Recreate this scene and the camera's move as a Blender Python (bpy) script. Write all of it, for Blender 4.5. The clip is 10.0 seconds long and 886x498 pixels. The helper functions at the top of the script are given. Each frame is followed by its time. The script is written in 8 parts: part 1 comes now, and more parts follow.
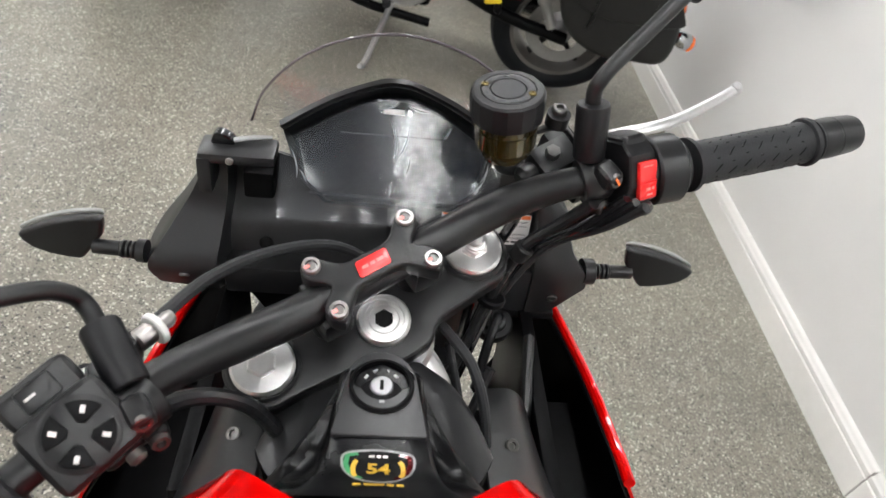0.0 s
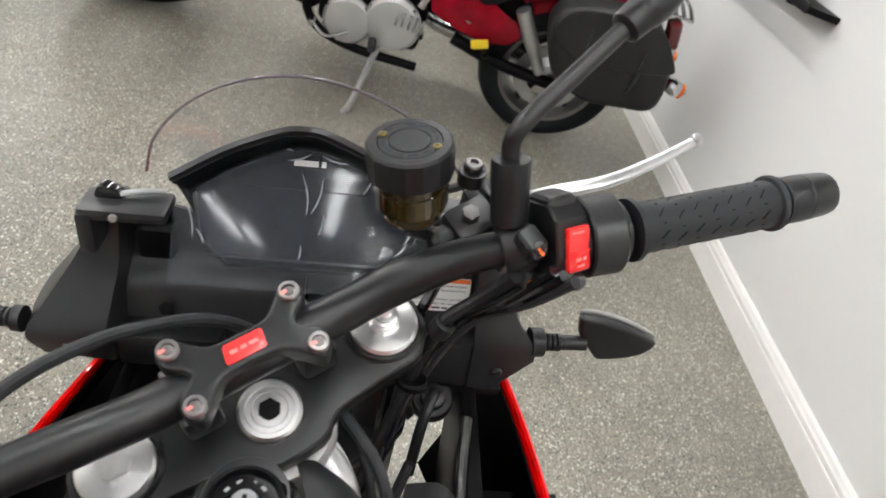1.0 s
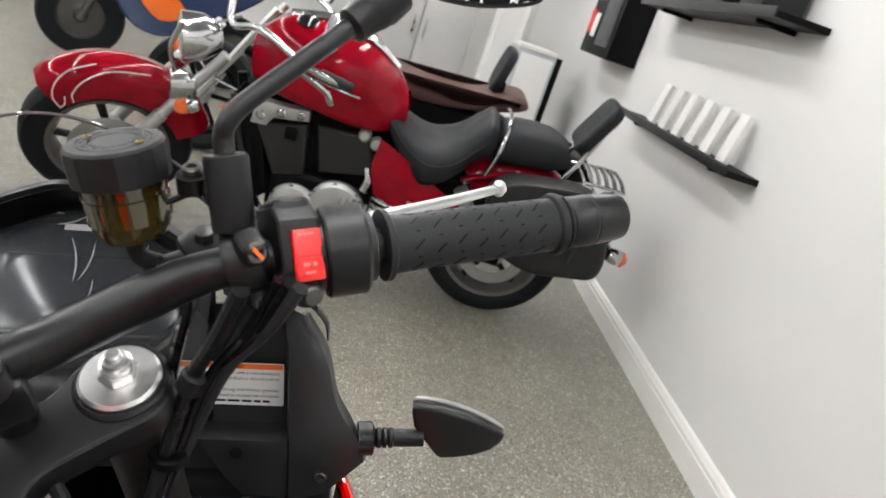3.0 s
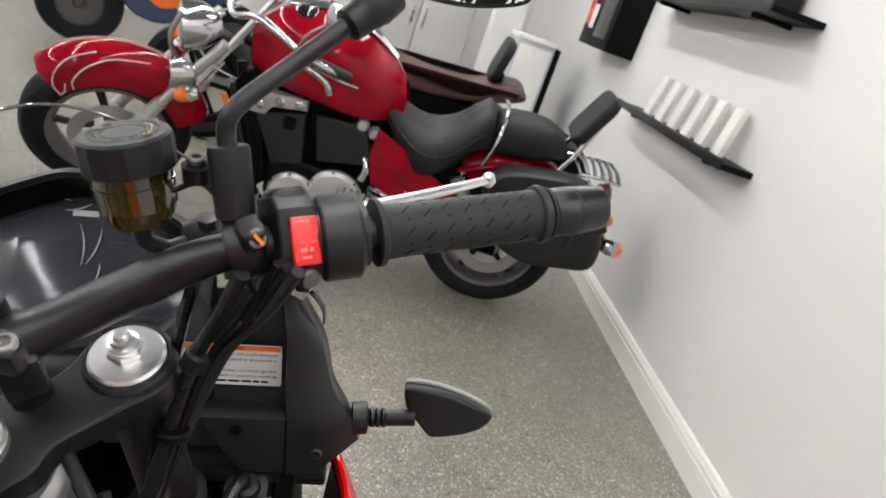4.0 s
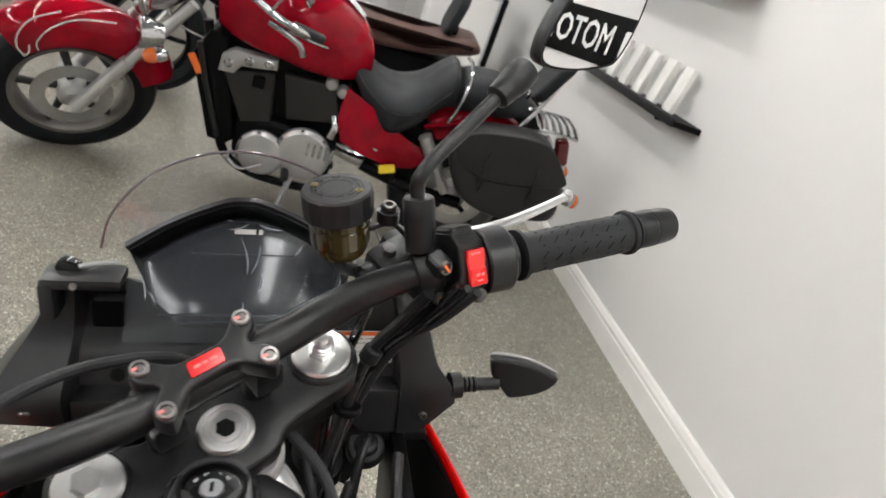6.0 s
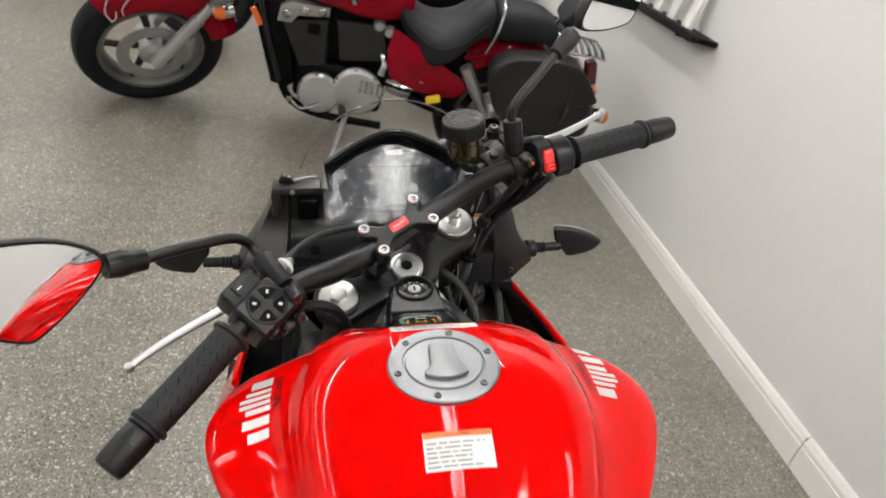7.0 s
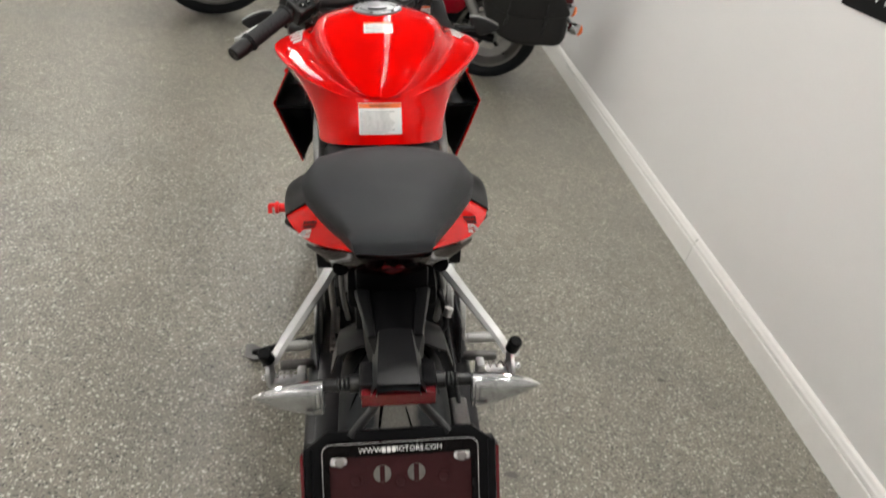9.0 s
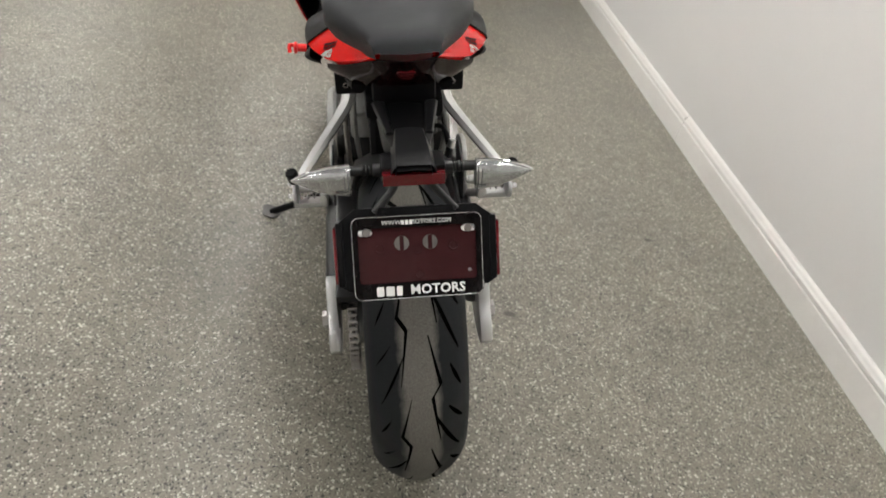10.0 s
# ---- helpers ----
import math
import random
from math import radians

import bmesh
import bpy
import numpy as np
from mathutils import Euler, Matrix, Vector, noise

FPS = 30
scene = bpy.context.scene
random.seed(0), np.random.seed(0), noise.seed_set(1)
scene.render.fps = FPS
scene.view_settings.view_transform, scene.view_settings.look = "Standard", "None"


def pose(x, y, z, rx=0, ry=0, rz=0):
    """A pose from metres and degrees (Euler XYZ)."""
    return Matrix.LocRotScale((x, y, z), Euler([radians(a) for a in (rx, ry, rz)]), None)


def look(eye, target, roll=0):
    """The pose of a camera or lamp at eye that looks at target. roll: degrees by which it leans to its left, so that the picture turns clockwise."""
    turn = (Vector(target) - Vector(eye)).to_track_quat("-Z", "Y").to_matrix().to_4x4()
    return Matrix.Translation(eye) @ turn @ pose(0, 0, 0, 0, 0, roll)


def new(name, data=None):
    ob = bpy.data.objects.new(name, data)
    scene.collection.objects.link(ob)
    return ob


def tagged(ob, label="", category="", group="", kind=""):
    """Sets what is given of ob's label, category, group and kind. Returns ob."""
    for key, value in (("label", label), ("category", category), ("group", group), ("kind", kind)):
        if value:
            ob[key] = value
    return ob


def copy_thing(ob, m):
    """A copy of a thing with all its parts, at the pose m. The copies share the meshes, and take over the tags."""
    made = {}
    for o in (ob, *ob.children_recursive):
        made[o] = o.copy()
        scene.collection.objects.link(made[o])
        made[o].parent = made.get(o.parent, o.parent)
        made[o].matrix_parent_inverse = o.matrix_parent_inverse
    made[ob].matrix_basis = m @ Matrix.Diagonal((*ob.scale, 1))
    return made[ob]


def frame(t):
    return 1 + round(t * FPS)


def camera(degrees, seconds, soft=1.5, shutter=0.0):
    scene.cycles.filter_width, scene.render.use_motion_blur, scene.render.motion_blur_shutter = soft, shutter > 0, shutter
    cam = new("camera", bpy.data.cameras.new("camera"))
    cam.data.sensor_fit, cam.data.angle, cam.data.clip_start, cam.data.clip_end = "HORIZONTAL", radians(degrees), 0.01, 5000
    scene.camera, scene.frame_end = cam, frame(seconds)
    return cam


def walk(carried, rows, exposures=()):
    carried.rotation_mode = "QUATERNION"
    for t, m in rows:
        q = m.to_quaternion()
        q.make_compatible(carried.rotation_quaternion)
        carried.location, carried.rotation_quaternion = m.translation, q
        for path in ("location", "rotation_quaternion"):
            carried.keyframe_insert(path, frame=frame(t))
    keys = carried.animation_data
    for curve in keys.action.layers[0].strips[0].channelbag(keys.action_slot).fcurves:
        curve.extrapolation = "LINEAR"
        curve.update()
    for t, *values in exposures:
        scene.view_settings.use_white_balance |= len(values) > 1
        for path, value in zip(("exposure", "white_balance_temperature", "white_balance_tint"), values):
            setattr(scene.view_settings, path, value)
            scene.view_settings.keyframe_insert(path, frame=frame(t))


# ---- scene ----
cam = camera(62.0, 10.0, shutter=0.18)
PATH = [
    (0, (0.67, 0.771, 1.3), (1.117, 2.318, 0.113), 24.4),
    (0.5, (0.684, 0.817, 1.302), (1.143, 2.357, 0.111), 24.1),
    (1, (0.748, 0.853, 1.288), (1.162, 2.47, 0.186), 23.9),
    (1.2, (0.785, 0.861, 1.278), (1.174, 2.544, 0.271), 23.0),
    (1.5, (0.852, 0.876, 1.276), (1.182, 2.645, 0.404), 21.5),
    (2, (0.906, 0.871, 1.232), (1.212, 2.716, 0.523), 19.7),
    (2.5, (0.928, 0.86, 1.212), (1.231, 2.736, 0.59), 18.9),
    (4, (0.931, 0.816, 1.224), (1.247, 2.683, 0.577), 19.6),
    (4.5, (0.933, 0.82, 1.223), (1.272, 2.674, 0.554), 20.1),
    (5, (0.917, 0.819, 1.229), (1.298, 2.659, 0.545), 21.0),
    (6.3, (0.655, 0.64, 1.304), (1.239, 2.372, 0.493), 20.6),
    (6.5, (0.603, 0.57, 1.325), (1.176, 2.266, 0.432), 19.6),
    (7, (0.577, 0.381, 1.371), (1.069, 2.083, 0.443), 16.9),
    (7.5, (0.594, 0.112, 1.397), (1.031, 1.862, 0.534), 14.9),
    (7.7, (0.593, 0.016, 1.401), (1.028, 1.774, 0.553), 14.6),
    (8, (0.573, -0.2, 1.391), (1.008, 1.563, 0.553), 14.2),
    (8.5, (0.598, -0.466, 1.399), (1.029, 1.284, 0.533), 14.6),
    (8.7, (0.622, -0.521, 1.393), (1.045, 1.206, 0.477), 15.2),
    (9, (0.666, -0.664, 1.355), (1.063, 1.024, 0.359), 16.3),
    (9.5, (0.665, -0.803, 1.323), (1.077, 0.809, 0.213), 16.6),
    (10, (0.643, -0.887, 1.302), (1.08, 0.673, 0.13), 16.7),
]
cam.data.dof.use_dof, cam.data.dof.focus_distance, cam.data.dof.aperture_fstop = True, 0.74, 11.5
walk(cam, [(t, look(eye, target, roll)) for t, eye, target, roll in PATH],
     ((0, 0.2, 6220, 10), (1, 0.26, 6230, 10), (2, 0.2, 6240, 10), (4, 0.13, 6270, 10), (5, 0.12, 6280, 10), (7, -0.10, 6430, 10), (8.5, -0.17, 6500, 10), (10, -0.03, 6480, 10)))

# ---- light: fluorescent strips on the ceiling of a closed showroom ----
world = bpy.data.worlds.new("world")
scene.world = world
world.use_nodes = True
world.node_tree.nodes["Background"].inputs[0].default_value = (0.9, 0.93, 1.0, 1)
world.node_tree.nodes["Background"].inputs[1].default_value = 0.02
STRIP_POWER = 40.0
from mathutils.bvhtree import BVHTree


# ---- materials ----
def material(name, colour, rough=0.5, metal=0.0, vary=0.12, grain=60.0, bump=0.0, coat=0.0, second=None, patch=3.0, spec=0.5, coat_ior=1.5):
    """A surface with two scales of variation: fine grain and wide patches."""
    m = bpy.data.materials.new(name)
    m.use_nodes = True
    nt, b = m.node_tree, m.node_tree.nodes["Principled BSDF"]
    tex = nt.nodes.new("ShaderNodeTexCoord")
    fine, wide = nt.nodes.new("ShaderNodeTexNoise"), nt.nodes.new("ShaderNodeTexNoise")
    fine.inputs["Scale"].default_value, fine.inputs["Detail"].default_value = grain, 4
    wide.inputs["Scale"].default_value, wide.inputs["Detail"].default_value = patch, 5
    for n in (fine, wide):
        nt.links.new(tex.outputs["Object"], n.inputs["Vector"])
    add = nt.nodes.new("ShaderNodeMath")
    add.operation = "ADD"
    nt.links.new(fine.outputs["Fac"], add.inputs[0])
    nt.links.new(wide.outputs["Fac"], add.inputs[1])
    ramp = nt.nodes.new("ShaderNodeMapRange")
    ramp.inputs["From Min"].default_value, ramp.inputs["From Max"].default_value = 0.6, 1.4
    nt.links.new(add.outputs[0], ramp.inputs["Value"])
    mix = nt.nodes.new("ShaderNodeMix")
    mix.data_type = "RGBA"
    lo = second or [c * (1 - vary) for c in colour]
    hi = [min(1, c * (1 + vary)) for c in colour]
    mix.inputs[6].default_value, mix.inputs[7].default_value = (*lo, 1), (*hi, 1)
    nt.links.new(ramp.outputs[0], mix.inputs[0])
    nt.links.new(mix.outputs[2], b.inputs["Base Color"])
    rr = nt.nodes.new("ShaderNodeMapRange")
    rr.inputs["From Min"].default_value, rr.inputs["From Max"].default_value = 0.3, 0.7
    rr.inputs["To Min"].default_value, rr.inputs["To Max"].default_value = max(0.02, rough * 0.85), min(1, rough * 1.15)
    nt.links.new(wide.outputs["Fac"], rr.inputs["Value"])
    nt.links.new(rr.outputs[0], b.inputs["Roughness"])
    b.inputs["Metallic"].default_value = metal
    b.inputs["Coat Weight"].default_value = coat
    b.inputs["Specular IOR Level"].default_value = spec
    b.inputs["Coat Roughness"].default_value = 0.03
    b.inputs["Coat IOR"].default_value = coat_ior
    if bump:
        bp = nt.nodes.new("ShaderNodeBump")
        bp.inputs["Strength"].default_value, bp.inputs["Distance"].default_value = bump, 0.001
        nt.links.new(fine.outputs["Fac"], bp.inputs["Height"])
        nt.links.new(bp.outputs[0], b.inputs["Normal"])
    return m


def glass(name, tint, rough=0.02, alpha_like=0.0, haze=0.0, rim=0.45):
    """Clear or tinted plastic: a glass surface mixed with plain see-through, so thin panes stay bright."""
    m = bpy.data.materials.new(name)
    m.use_nodes = True
    nt = m.node_tree
    b, out = nt.nodes["Principled BSDF"], nt.nodes["Material Output"]
    b.inputs["Base Color"].default_value = (*tint, 1)
    b.inputs["Roughness"].default_value = rough
    b.inputs["Transmission Weight"].default_value = 1.0
    b.inputs["IOR"].default_value = 1.45
    if alpha_like:
        clear, mix = nt.nodes.new("ShaderNodeBsdfTransparent"), nt.nodes.new("ShaderNodeMixShader")
        gloss = nt.nodes.new("ShaderNodeBsdfGlossy")
        gloss.inputs["Roughness"].default_value = rough
        clear.inputs[0].default_value = (*tint, 1)
        edge = nt.nodes.new("ShaderNodeLayerWeight")
        edge.inputs["Blend"].default_value = 0.5
        power, amount = nt.nodes.new("ShaderNodeMath"), nt.nodes.new("ShaderNodeMath")
        power.operation, amount.operation = "POWER", "MULTIPLY_ADD"
        power.inputs[1].default_value = 4.0
        amount.inputs[1].default_value, amount.inputs[2].default_value = rim, alpha_like
        nt.links.new(edge.outputs["Facing"], power.inputs[0])
        nt.links.new(power.outputs[0], amount.inputs[0])
        nt.links.new(amount.outputs[0], mix.inputs[0])
        nt.links.new(clear.outputs[0], mix.inputs[1])
        nt.links.new(gloss.outputs[0], mix.inputs[2])
        nt.links.new(mix.outputs[0], out.inputs[0])
        if haze:
            milk, veil = nt.nodes.new("ShaderNodeBsdfDiffuse"), nt.nodes.new("ShaderNodeMixShader")
            milk.inputs[0].default_value = (0.72, 0.76, 0.84, 1)
            veil.inputs[0].default_value = haze
            nt.links.new(mix.outputs[0], veil.inputs[1])
            nt.links.new(milk.outputs[0], veil.inputs[2])
            nt.links.new(veil.outputs[0], out.inputs[0])
    return m


def glow(name, colour, strength):
    m = bpy.data.materials.new(name)
    m.use_nodes = True
    b = m.node_tree.nodes["Principled BSDF"]
    b.inputs["Base Color"].default_value = (*colour, 1)
    b.inputs["Emission Color"].default_value = (*colour, 1)
    b.inputs["Emission Strength"].default_value = strength
    return m


def floor_material():
    """Poured flake floor: coloured chips of two sizes in a grey-beige binder, with wide stains."""
    m = bpy.data.materials.new("flake_floor")
    m.use_nodes = True
    nt, b = m.node_tree, m.node_tree.nodes["Principled BSDF"]
    tex = nt.nodes.new("ShaderNodeTexCoord")

    def chips(scale, stops):
        v = nt.nodes.new("ShaderNodeTexVoronoi")
        v.inputs["Scale"].default_value = scale
        nt.links.new(tex.outputs["Object"], v.inputs["Vector"])
        s = nt.nodes.new("ShaderNodeSeparateColor")
        nt.links.new(v.outputs["Color"], s.inputs[0])
        r = nt.nodes.new("ShaderNodeValToRGB")
        r.color_ramp.interpolation = "CONSTANT"
        while len(r.color_ramp.elements) < len(stops):
            r.color_ramp.elements.new(0.5)
        for e, (p, c) in zip(r.color_ramp.elements, stops):
            e.position, e.color = p, (*c, 1)
        nt.links.new(s.outputs[0], r.inputs[0])
        return v, r
    v1, base = chips(340, [(0, (0.178, 0.165, 0.131)), (0.34, (0.207, 0.192, 0.154)), (0.64, (0.240, 0.224, 0.182)), (0.865, (0.040, 0.037, 0.032)), (0.945, (0.53, 0.505, 0.43))])
    v2, big = chips(215, [(0, (0.0, 0.0, 0.0)), (0.9, (1, 1, 1))])
    v3, bigc = chips(215, [(0, (0.300, 0.281, 0.232)), (0.36, (0.045, 0.041, 0.036)), (0.66, (0.60, 0.575, 0.49))])
    s3 = nt.nodes.new("ShaderNodeSeparateColor")
    nt.links.new(v3.outputs["Color"], s3.inputs[0])
    nt.links.new(s3.outputs[1], bigc.inputs[0])
    mix = nt.nodes.new("ShaderNodeMix")
    mix.data_type = "RGBA"
    nt.links.new(big.outputs[0], mix.inputs[0])
    nt.links.new(base.outputs[0], mix.inputs[6])
    nt.links.new(bigc.outputs[0], mix.inputs[7])
    n = nt.nodes.new("ShaderNodeTexNoise")
    n.inputs["Scale"].default_value, n.inputs["Detail"].default_value = 2.2, 6
    nt.links.new(tex.outputs["Object"], n.inputs["Vector"])
    rng = nt.nodes.new("ShaderNodeMapRange")
    rng.inputs["From Min"].default_value, rng.inputs["From Max"].default_value = 0.3, 0.7
    rng.inputs["To Min"].default_value, rng.inputs["To Max"].default_value = 0.80, 1.12
    nt.links.new(n.outputs["Fac"], rng.inputs["Value"])
    mul = nt.nodes.new("ShaderNodeVectorMath")
    mul.operation = "SCALE"
    nt.links.new(mix.outputs[2], mul.inputs[0])
    mott = nt.nodes.new("ShaderNodeTexNoise")
    mott.inputs["Scale"].default_value, mott.inputs["Detail"].default_value = 13.0, 3
    nt.links.new(tex.outputs["Object"], mott.inputs["Vector"])
    soft_m = nt.nodes.new("ShaderNodeMapRange")
    soft_m.inputs["From Min"].default_value, soft_m.inputs["From Max"].default_value = 0.3, 0.7
    soft_m.inputs["To Min"].default_value, soft_m.inputs["To Max"].default_value = 0.90, 1.09
    nt.links.new(mott.outputs["Fac"], soft_m.inputs["Value"])
    both = nt.nodes.new("ShaderNodeMath")
    both.operation = "MULTIPLY"
    nt.links.new(rng.outputs[0], both.inputs[0])
    nt.links.new(soft_m.outputs[0], both.inputs[1])
    nt.links.new(both.outputs[0], mul.inputs["Scale"])
    nt.links.new(mul.outputs[0], b.inputs["Base Color"])
    rg = nt.nodes.new("ShaderNodeMapRange")
    rg.inputs["From Min"].default_value, rg.inputs["From Max"].default_value = 0.3, 0.7
    rg.inputs["To Min"].default_value, rg.inputs["To Max"].default_value = 0.3, 0.48
    b.inputs["Coat Weight"].default_value, b.inputs["Coat Roughness"].default_value = 0.25, 0.3
    nt.links.new(n.outputs["Fac"], rg.inputs["Value"])
    nt.links.new(rg.outputs[0], b.inputs["Roughness"])
    bp = nt.nodes.new("ShaderNodeBump")
    bp.inputs["Strength"].default_value, bp.inputs["Distance"].default_value = 0.25, 0.001
    nt.links.new(v1.outputs["Distance"], bp.inputs["Height"])
    nt.links.new(bp.outputs[0], b.inputs["Normal"])
    return m


FLOOR = floor_material()
WALL = material("wall_paint", (0.705, 0.695, 0.675), 0.55, vary=0.025, grain=220, bump=0.12, patch=0.8)
TRIM = material("trim_paint", (0.80, 0.785, 0.75), 0.32, vary=0.03, grain=40, bump=0.04, patch=2.5)
CEIL = material("ceiling_paint", (0.24, 0.24, 0.25), 0.8, vary=0.05, grain=90, bump=0.2)
RED = material("red_lacquer", (0.62, 0.0008, 0.0004), 0.45, vary=0.015, grain=9, coat=1.0, patch=2, spec=0.0, coat_ior=1.3)
WINE = material("wine_red_lacquer", (0.23, 0.0018, 0.0095), 0.35, vary=0.3, grain=14, coat=1.0, patch=5, spec=0.0, coat_ior=1.32)
SATIN = material("satin_black_plastic", (0.0090, 0.0090, 0.0097), 0.34, vary=0.18, grain=420, bump=0.10, patch=9, spec=0.38)
GRAINED = material("grained_black_plastic", (0.010, 0.010, 0.011), 0.42, vary=0.2, grain=900, bump=0.22, patch=14, spec=0.26)
DEEP = material("deep_black_plastic", (0.003, 0.003, 0.0034), 0.42, vary=0.25, grain=200, bump=0.1, patch=6, spec=0.09)
REARBLK = material("moulded_black_plastic", (0.0045, 0.0045, 0.005), 0.38, vary=0.2, grain=420, bump=0.12, patch=9, spec=0.1)
FRAMEBLK = material("plate_frame_black", (0.004, 0.003, 0.003), 0.25, vary=0.2, grain=60, spec=0.12)
BRIGHT = material("bright_alloy", (0.74, 0.74, 0.73), 0.36, 0.45, vary=0.05, grain=600, bump=0.06, patch=10)
FLUTE = material("lens_flutes", (0.16, 0.16, 0.165), 0.2, 0.4, vary=0.3, grain=240)
GLOSSBLK = material("gloss_black", (0.008, 0.008, 0.009), 0.1, vary=0.1, grain=30, coat=0.6)
COVERBLK = material("gloss_moulded_black", (0.004, 0.004, 0.0045), 0.26, vary=0.2, grain=500, bump=0.05, patch=8, spec=0.22)
PANEL = material("smooth_black_plastic", (0.018, 0.018, 0.019), 0.34, vary=0.2, grain=500, bump=0.06, patch=8, spec=0.46)
RUBBER = material("grip_rubber", (0.018, 0.0185, 0.020), 0.55, vary=0.15, grain=600, bump=0.25, patch=20, spec=0.3)
TYRE = material("tyre_rubber", (0.010, 0.011, 0.0125), 0.55, vary=0.2, grain=260, bump=0.2, patch=16, spec=0.14)
SCUFF = material("worn_tread_rubber", (0.135, 0.125, 0.112), 0.8, vary=0.2, grain=170, bump=0.45, patch=22, second=(0.085, 0.08, 0.073))


def dusty(base, name):
    """The rubber with a soft grey-brown band of dust and scuffs round the tread's middle."""
    m = base.copy()
    m.name = name
    nt, b = m.node_tree, m.node_tree.nodes["Principled BSDF"]
    tex, sep = nt.nodes.new("ShaderNodeTexCoord"), nt.nodes.new("ShaderNodeSeparateXYZ")
    nt.links.new(tex.outputs["Object"], sep.inputs[0])
    size = nt.nodes.new("ShaderNodeMath")
    size.operation = "ABSOLUTE"
    nt.links.new(sep.outputs[0], size.inputs[0])
    n = nt.nodes.new("ShaderNodeTexNoise")
    n.inputs["Scale"].default_value, n.inputs["Detail"].default_value = 26, 8
    nt.links.new(tex.outputs["Object"], n.inputs["Vector"])
    add = nt.nodes.new("ShaderNodeMath")
    add.operation = "MULTIPLY_ADD"
    add.inputs[1].default_value = 0.022
    nt.links.new(n.outputs["Fac"], add.inputs[0])
    nt.links.new(size.outputs[0], add.inputs[2])
    rng = nt.nodes.new("ShaderNodeMapRange")
    rng.inputs["From Min"].default_value, rng.inputs["From Max"].default_value = 0.034, 0.047
    rng.inputs["To Min"].default_value, rng.inputs["To Max"].default_value = 0.92, 0.0
    nt.links.new(add.outputs[0], rng.inputs["Value"])
    fine = nt.nodes.new("ShaderNodeTexNoise")
    fine.inputs["Scale"].default_value, fine.inputs["Detail"].default_value = 420, 4
    nt.links.new(tex.outputs["Object"], fine.inputs["Vector"])
    ramp = nt.nodes.new("ShaderNodeValToRGB")
    for el, (p, col) in zip(ramp.color_ramp.elements, ((0.3, (0.095, 0.088, 0.078)), (0.72, (0.165, 0.155, 0.138)))):
        el.position, el.color = p, (*col, 1)
    nt.links.new(fine.outputs["Fac"], ramp.inputs[0])
    mix = nt.nodes.new("ShaderNodeMix")
    mix.data_type = "RGBA"
    nt.links.new(rng.outputs[0], mix.inputs[0])
    nt.links.new(b.inputs["Base Color"].links[0].from_socket, mix.inputs[6])
    nt.links.new(ramp.outputs[0], mix.inputs[7])
    nt.links.new(mix.outputs[2], b.inputs["Base Color"])
    return m


WORNTYRE = dusty(TYRE, "dusty_tyre_rubber")
SEATMAT = material("seat_vinyl", (0.013, 0.014, 0.016), 0.52, vary=0.12, grain=1500, bump=0.35, patch=7, spec=0.22)
SEATFINE = material("rider_seat_vinyl", (0.011, 0.011, 0.012), 0.65, vary=0.1, grain=1300, bump=0.35, patch=7, spec=0.2)
ALU = material("machined_aluminium", (0.80, 0.79, 0.78), 0.33, 1.0, vary=0.06, grain=300, bump=0.05, patch=30)
SILVER = material("silver_paint", (0.56, 0.56, 0.56), 0.32, 0.75, vary=0.05, grain=700, bump=0.06, patch=8)
CAST = material("cast_aluminium", (0.42, 0.42, 0.41), 0.45, 0.8, vary=0.15, grain=160, bump=0.3, patch=12)
CHROME = material("chrome", (0.86, 0.86, 0.87), 0.06, 1.0, vary=0.03, grain=40)
# chrome again with a darker base colour, so that its reflections stay dim
DARKCHROME = material("dark_chrome", (0.55, 0.55, 0.56), 0.14, 1.0, vary=0.12, grain=60, bump=0.05)
TAPE = material("loom_tape", (0.010, 0.010, 0.011), 0.30, vary=0.2, grain=160, bump=0.8, patch=12, spec=0.5)
BAGLEATHER = material("bag_leather", (0.016, 0.0155, 0.015), 0.5, vary=0.25, grain=120, bump=0.5, patch=5, spec=0.3)
STEEL = material("bolt_steel", (0.42, 0.40, 0.39), 0.28, 1.0, vary=0.12, grain=250, bump=0.1)
DARKSTEEL = material("dark_steel", (0.14, 0.135, 0.13), 0.4, 0.9, vary=0.2, grain=200, bump=0.2)
ENGINE = material("engine_paint", (0.022, 0.021, 0.020), 0.5, 0.4, vary=0.15, grain=220, bump=0.25)
LABEL = material("white_label", (0.80, 0.80, 0.78), 0.35, vary=0.02, grain=80)
LBLORANGE = material("orange_label", (0.85, 0.17, 0.03), 0.35, vary=0.03, grain=80)
INK = material("black_ink", (0.006, 0.006, 0.006), 0.6, vary=0.1, grain=80, spec=0.1)
GREYINK = material("grey_print", (0.26, 0.26, 0.26), 0.5, vary=0.1, grain=80)
CAPM = material("satin_cap_metal", (0.27, 0.27, 0.28), 0.36, 0.9, vary=0.06, grain=500, bump=0.04, patch=20)
WHEELM = material("wheel_paint", (0.20, 0.19, 0.18), 0.4, 0.8, vary=0.1, grain=200, bump=0.05)
WHITEINK = material("white_print", (0.82, 0.82, 0.8), 0.4, vary=0.03, grain=80)
SILVERINK = material("silver_print", (0.66, 0.62, 0.60), 0.3, 0.2, vary=0.05, grain=80)
ZINC = material("yellow_zinc", (0.20, 0.15, 0.05), 0.35, 0.6, vary=0.1, grain=80)
GOLD = material("gold_print", (0.62, 0.38, 0.035), 0.35, 0.1, vary=0.1, grain=80)
GREENINK = material("green_print", (0.02, 0.22, 0.07), 0.4, vary=0.1, grain=80)
